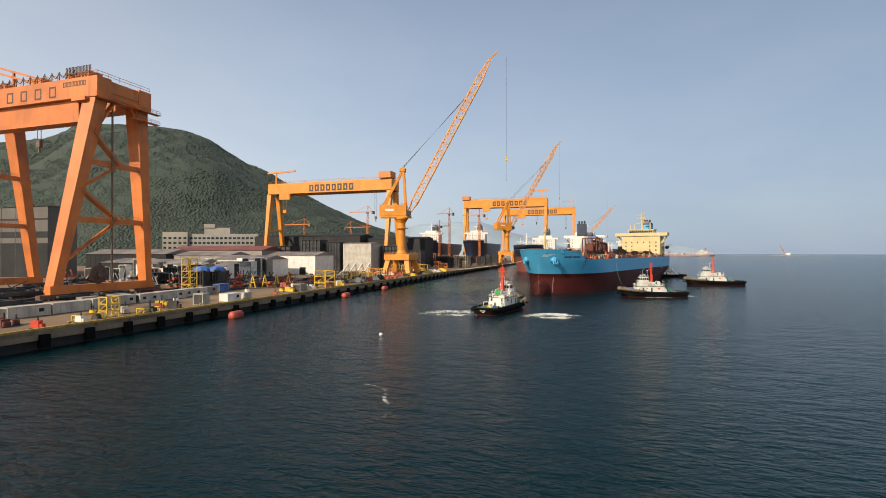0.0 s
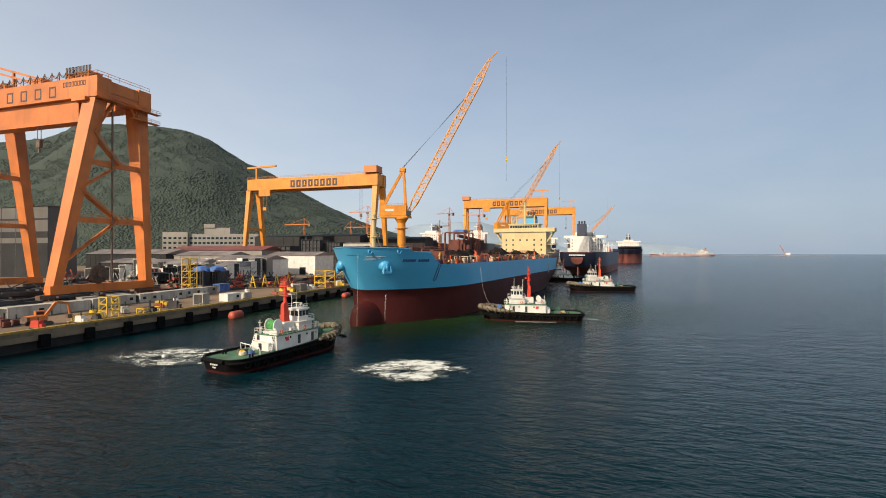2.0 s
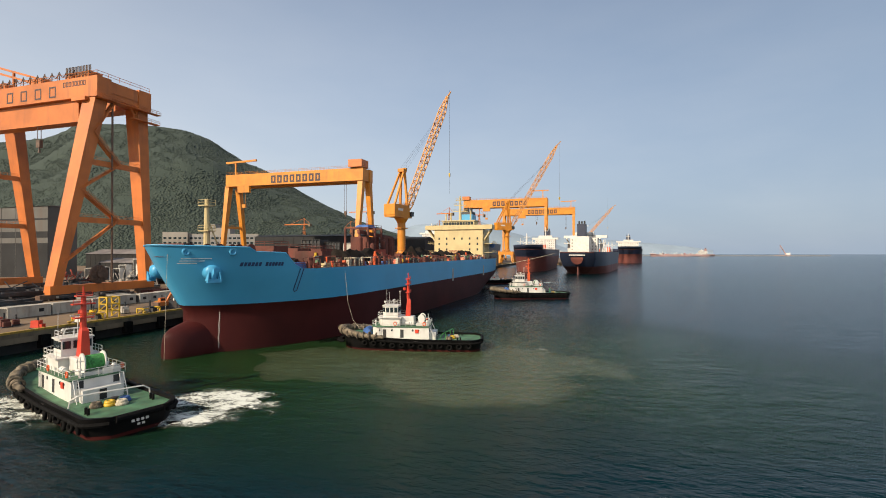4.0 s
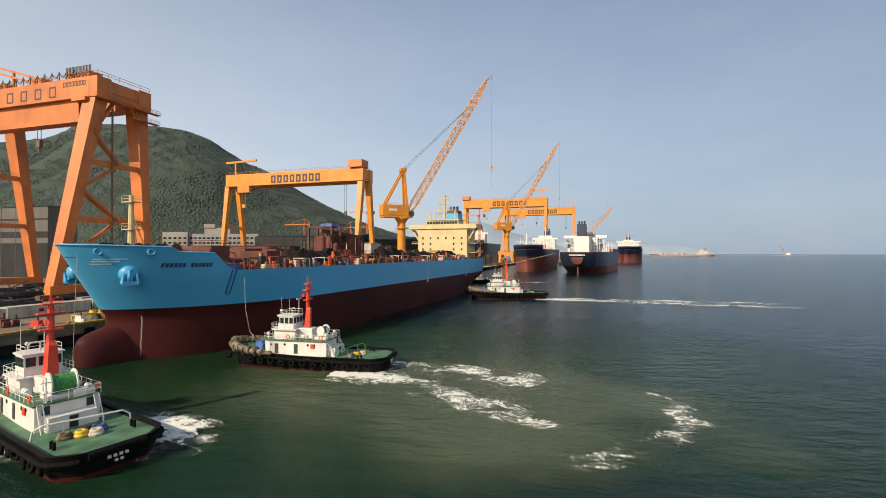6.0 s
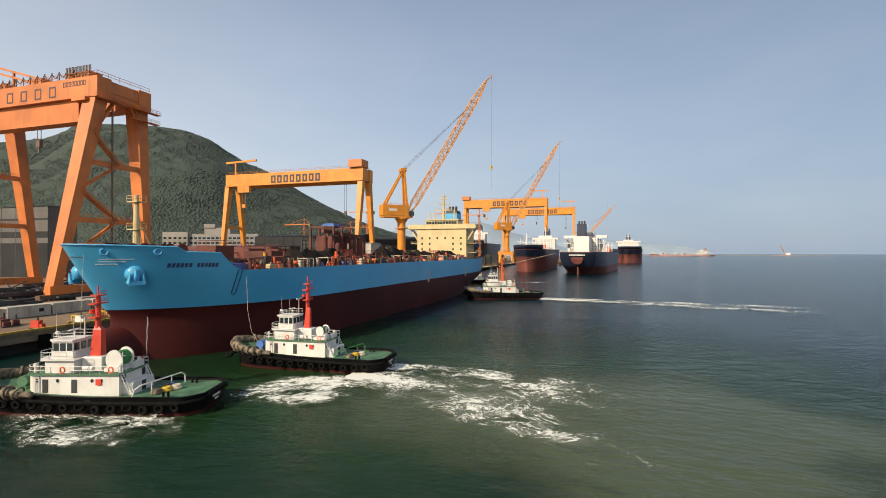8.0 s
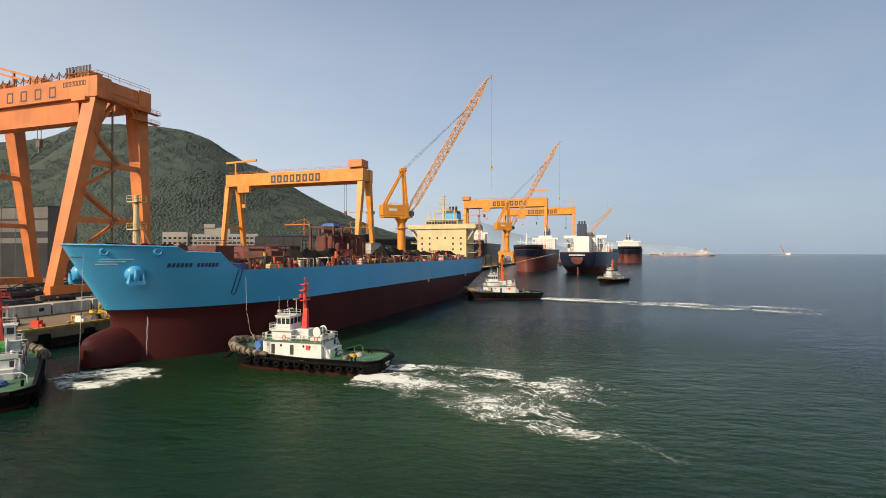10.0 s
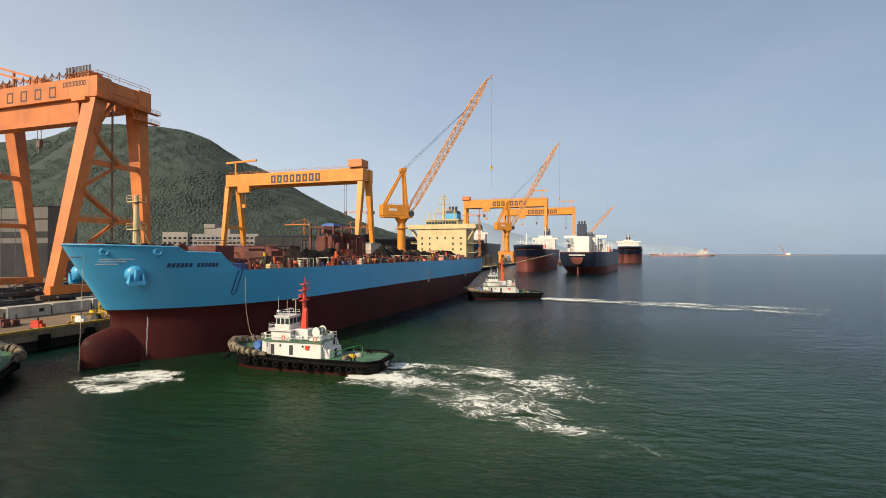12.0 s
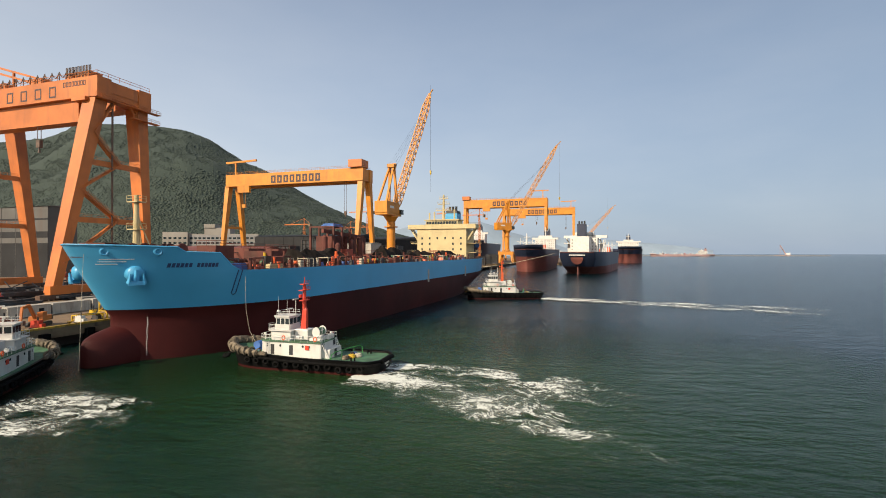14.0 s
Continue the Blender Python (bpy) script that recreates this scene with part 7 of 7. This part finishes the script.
# ---- motion ----
def motions():
    rows = []
    for t, x, y, h in ((0, -24.5, 230, 20.6), (0.5, -41.4, 197, 18.6), (1, -50.0, 163.2, 15.2), (1.5, -57.1, 137.8, 11.0), (2, -62.7, 115.2, 7.3), (2.5, -66.6, 95.6, 4.8), (3, -72.4, 80.5, 3.6),
                       (4.2, -79.5, 67.5, 2.6), (5.5, -84.6, 60.3, 2.2), (6, -88.5, 58.6, 3.6), (6.5, -87.0, 58.6, 3.0), (7.5, -87.0, 58.6, 3.0), (14, -87.0, 58.6, 3.0)):
        rows.append((t, pose(x, y, 0, 0, 0, -h)))
    walk(tanker, rows)
    walk(tug_bow, [(t, pose(x, y, 0, 0, 0, h)) for t, x, y, h in (
        (0, -28.5, 166.9, 76), (0.5, -38, 139.9, 72), (1, -50.2, 120.7, 66), (1.5, -53.3, 100, 72), (2, -58.4, 81.9, 80), (2.5, -63.3, 63.9, 90), (2.8, -62.5, 56, 130), (3, -58.6, 56.0, 166), (3.2, -60, 53.5, 172),
        (4.2, -66, 46, 160), (5.3, -66.2, 36, 141), (5.5, -61.6, 32.1, 139), (5.7, -56, 35.7, 147), (6, -59.2, 38.2, 165), (6.5, -59.1, 40.4, 172), (7.0, -55.3, 42.8, 176), (7.5, -56.0, 44.3, 183), (8.0, -64.4, 47.2, 197), (8.2, -68, 47.5, 193),
        (9.2, -81, 49.5, 165), (10.3, -88.5, 49.5, 142), (11, -88.6, 49.4, 141), (11.5, -90, 48, 139), (12.5, -91.6, 46.4, 135), (13.5, -92.2, 47.6, 129), (14, -89.6, 49.8, 127))])
    walk(tug_side, [(t, pose(x + 0.6, y, 0, 0, 0, h)) for t, x, y, h in (
        (0, 28, 237.5, 196), (0.5, 11.6, 196.4, 188), (1, -3.4, 178, 184), (1.5, -11.3, 161, 186), (2, -18.2, 146.7, 190), (2.5, -25.6, 133.5, 192), (3, -30.4, 118, 195), (4.2, -40, 93, 191),
        (5.5, -47.7, 77.6, 186), (6, -50.8, 76, 187), (6.5, -49.7, 75.6, 187), (7.5, -50.7, 75.9, 185.5), (11, -50.8, 74.9, 182.5), (14, -50.8, 74.9, 182.5))])
    walk(tug_stern, [(t, pose(x, y, 0, 0, 0, h)) for t, x, y, h in (
        (0, 75.8, 330.7, 190), (0.5, 54.6, 330, 188), (1, 36.6, 315, 190), (1.5, 19.5, 288, 194), (2, 6.3, 263, 196), (2.5, -3.8, 244, 196), (3, -14.7, 226, 199), (4.2, -27, 213, 200),
        (5.5, -36.0, 212, 197), (6, -35.0, 210, 197), (6.5, -37.0, 212, 198), (7.5, -37.0, 210, 200), (14, -37.0, 210, 200))])
    walk(tug_free, [(t, pose(x, y, 0, 0, 0, h)) for t, x, y, h in (
        (0, 62, 420, 200), (0.5, 42, 400, 200), (1, 24, 385, 200), (1.5, 0, 365, 200), (2, -16, 345, 200), (2.5, -34, 325, 200), (3, -46, 312, 200), (4.2, -64, 306, 200), (5.5, -72, 304, 200), (8.2, -72, 304, 200), (9.3, -44, 330, 220),
        (10.3, 28, 338, 240), (10.5, 24, 318, 215), (10.7, 55, 225, 195), (10.9, 73.3, 193.6, 195), (11.0, 93.1, 168.1, 195), (11.1, 103.4, 149.5, 190), (11.4, 150, 80, 180), (12, 300, -40, 170), (14, 320, -60, 170))])
    walk(crane_mid, [(t, pose(-173, y, QZ)) for t, y in ((0, 404), (0.5, 403), (1, 399), (1.5, 388), (2, 374), (2.5, 361), (3, 348), (3.6, 346.6), (14, 346.6))])
    walk(jib, [(t, pose(-128, y, QZ)) for t, y in ((0, 315), (12, 315), (12.6, 312), (13, 303), (13.3, 296.5), (14, 296))])
    # slewing angle of the jib
    walk(jib_top, [(t, pose(0, 0, 41.4, 0, 0, 17.03 + a)) for t, a in ((0, -2.5), (2.1, -2.5), (2.5, 18), (2.8, 46), (3, 64.5), (3.4, 70), (4.6, 46), (5.5, 29), (6, 25), (8.2, 25), (10.3, 25), (12.1, 25), (12.5, 42), (12.7, 52), (13, 63), (13.3, 70.5), (14, 70.5))])
    walk(jib_boom, [(t, pose(5, 0, 3.0, 0, -e, 0)) for t, e in ((0, 62), (2.1, 62), (3, 57.5), (6, 58.5), (12, 58.5), (14, 56.5))])
    walk(jib3_top, [(0, pose(0, 0, 29.0, 0, 0, 25)), (14, pose(0, 0, 29.0, 0, 0, 25))])
    walk(jib2_top, [(0, pose(0, 0, 47.6, 0, 0, 37)), (14, pose(0, 0, 47.6, 0, 0, 37))])

    SIDE = ((0, 28, 237.5, 16), (0.5, 11.6, 196.4, 8), (1, -3.4, 178, 4), (1.5, -11.3, 161, 6), (2, -18.2, 146.7, 10), (2.5, -25.6, 133.5, 12), (3, -30.4, 118, 15), (4.2, -40, 93, 5),
            (5.5, -47.7, 77.6, 4), (6, -50.8, 76, 3), (6.5, -49.7, 75.6, 2))
    r = random.Random(17)
    rows = [(t, pose(x + (-4 if t <= 3 else 8 if t < 6.2 else 14), y - 2, -0.36 if t < 5 else -0.21 if t < 6 else -0.16, 0, 0, h)) for t, x, y, h in SIDE if t < 7]
    rows += [(7 + k * 0.5, pose(-38.2 + r.uniform(-0.8, 0.8), 73.0 + r.uniform(-0.6, 0.6), r.uniform(-0.08, -0.03), 0, 0, r.uniform(-2, 2))) for k in range(15)]
    walk(wash_side, rows)
    walk(wash_stern, [(t, pose(x, y, z, 0, 0, h)) for t, x, y, z, h in ((0, 92, 333, -0.45, 5), (1, 53, 318, -0.45, 5), (2, 22, 266, -0.45, 8), (3, 1, 230, -0.4, 10), (4.2, -12, 217, -0.38, 14), (5.5, -24, 212, -0.3, 8),
                                                                    (6, -23, 211, -0.16, 0), (6.5, -22, 211, -0.1, -5), (7.5, -21, 211, -0.02, -8), (11, -20, 212, 0, -12), (14, -20, 212, 0, -12))])
    walk(edge_foam, [(t, pose(x, y, z, 0, 0, h)) for t, x, y, z, h in ((0, -60, 110, -0.5, 30), (3, -50, 90, -0.5, 20), (5.2, -30, 72, -0.45, 10), (5.6, -26, 70, -0.22, 6), (6, -24, 67, 0, 2), (6.5, -17, 67, 0, 0), (7, -4, 66, 0, -3),
                                                                   (7.5, 14, 65, 0, -6), (8.2, 45, 62, 0, -10), (9.5, 130, 40, -0.1, -15), (14, 220, -60, -0.3, -15))])
    walk(digger, [(t, pose(x, y, QZ, 0, 0, h)) for t, x, y, h in ((0, -121, 54, 80), (0.8, -121, 58, 80), (1.5, -120, 67.5, 80), (2, -119.5, 75, 80), (2.5, -119, 83, 85), (3, -119, 92.5, 90), (4.2, -119, 108, 90), (12.6, -119, 112, 20), (13.3, -119, 110, -40), (14, -118.7, 74.5, -60))])
    walk(buoy, [(0, pose(-49.6, 108.4, 0)), (1.5, pose(-72, 81, 0)), (3, pose(-92, 62, 0)), (14, pose(-104, 40, 0))])
    walk(scum, [(t, pose(x, y, z, 0, 0, h)) for t, x, y, z, h in ((0, -33, 66.5, 0, 0), (0.5, -33, 66, 0, 3), (1, -33, 65, -0.08, 6), (1.5, -34, 64, -0.4, 8), (14, -60, 40, -0.6, 8))])
    walk(wash_bow, [(t, pose(x, y, -0.24 if t < 0.8 else 0, 0, 0, h)) for t, x, y, h in (
        (0, -46, 154, 10), (0.5, -61, 136, 10), (1, -69.2, 105.7, 10), (1.5, -82, 90.4, 10), (2, -80, 73, 10), (2.5, -76, 46, 5), (3, -62, 40, 0), (3.2, -62, 38, 0),
        (4.2, -80, 40, 0), (5.5, -96, 30, 0), (6, -61, 39.5, -15), (6.5, -61, 42.5, -8), (7.1, -57, 44.5, -4), (7.5, -44, 35.6, -5), (7.8, -54, 40, -3), (8.2, -62, 44, 0),
        (9.2, -80, 34, 0), (10.3, -98, 22, 0), (12.6, -98, 22, 0), (13.3, -92, 30, 0), (14, -68, 43, 0))])
    walk(wash_bow2, [(t, pose(x, y, -0.20 if t < 0.8 else -0.42 if t > 13.7 else -0.30 if t > 8.5 else 0, 0, 0, h)) for t, x, y, h in (
        (0, -12, 156, 10), (0.5, -18, 141, 10), (1, -20.3, 114, 10), (1.5, -37.4, 86.6, 10), (2, -31, 77, 10), (2.5, -41.7, 58.7, 10), (3, -35.4, 62, 8), (3.2, -35, 60, 8),
        (4.2, -58, 48, 8), (5.3, -94, 34, 8), (5.6, -92, 34, 8), (6, -50, 40, 0), (6.5, -54, 42, 0), (7.1, -52, 44, 4), (7.5, -36, 51.6, 12), (8.0, -42, 61, 25), (8.2, -44, 61, 25),
        (9.2, -64, 58, 15), (10.3, -80, 58, 8), (12.5, -72, 57, 8), (14, -78, 54, 8))])
    walk(wash_free, [(t, pose(x, y, 0, 0, 0, h)) for t, x, y, h in ((0, 72, 430, 20), (1, 24, 395, 20), (2, -16, 355, 20), (3, -40, 322, 20), (5.5, -62, 312, 20), (8.2, -62, 312, 20), (9.3, -36, 340, 40),
                                                                   (10.3, 30, 350, 95), (10.5, 34, 335, 100), (10.7, 52, 240, 100), (10.9, 70.3, 206.6, 100), (11.0, 88.1, 180.1, 100), (11.1, 98.4, 161.5, 105), (11.4, 142, 92, 130), (12, 290, -30, 140), (14, 310, -50, 140))])
    walk(cloud, [(t, pose(x, y, 0, 0, 0, h)) for t, x, y, h in ((0, -50, 290, 40), (1, -50, 215, 35), (2, -46, 165, 25), (3, -40, 120, 15), (4.2, -30, 90, 10), (5.5, -22, 80, 8), (14, -14, 76, 6))])
    walk(plume, [(t, pose(x, y, z, 0, 0, h)) for t, x, y, z, h in ((0, -40, 150, -0.16, 30), (1, -40, 130, -0.16, 25), (2, -34, 112, -0.16, 20), (3, -20, 98, -0.125, 12), (4.2, -26, 80, -0.06, 6), (5.3, -26, 70, -0.015, 3), (6, -19, 66, 0, 0),
                                                               (6.5, -13, 65, 0, -2), (7, -6, 64, 0, -4), (8, 2, 62, -0.03, -6), (9.2, 6, 62, -0.10, -7), (10.3, 8, 62, -0.17, -8), (14, 10, 62, -0.17, -8))])


motions()
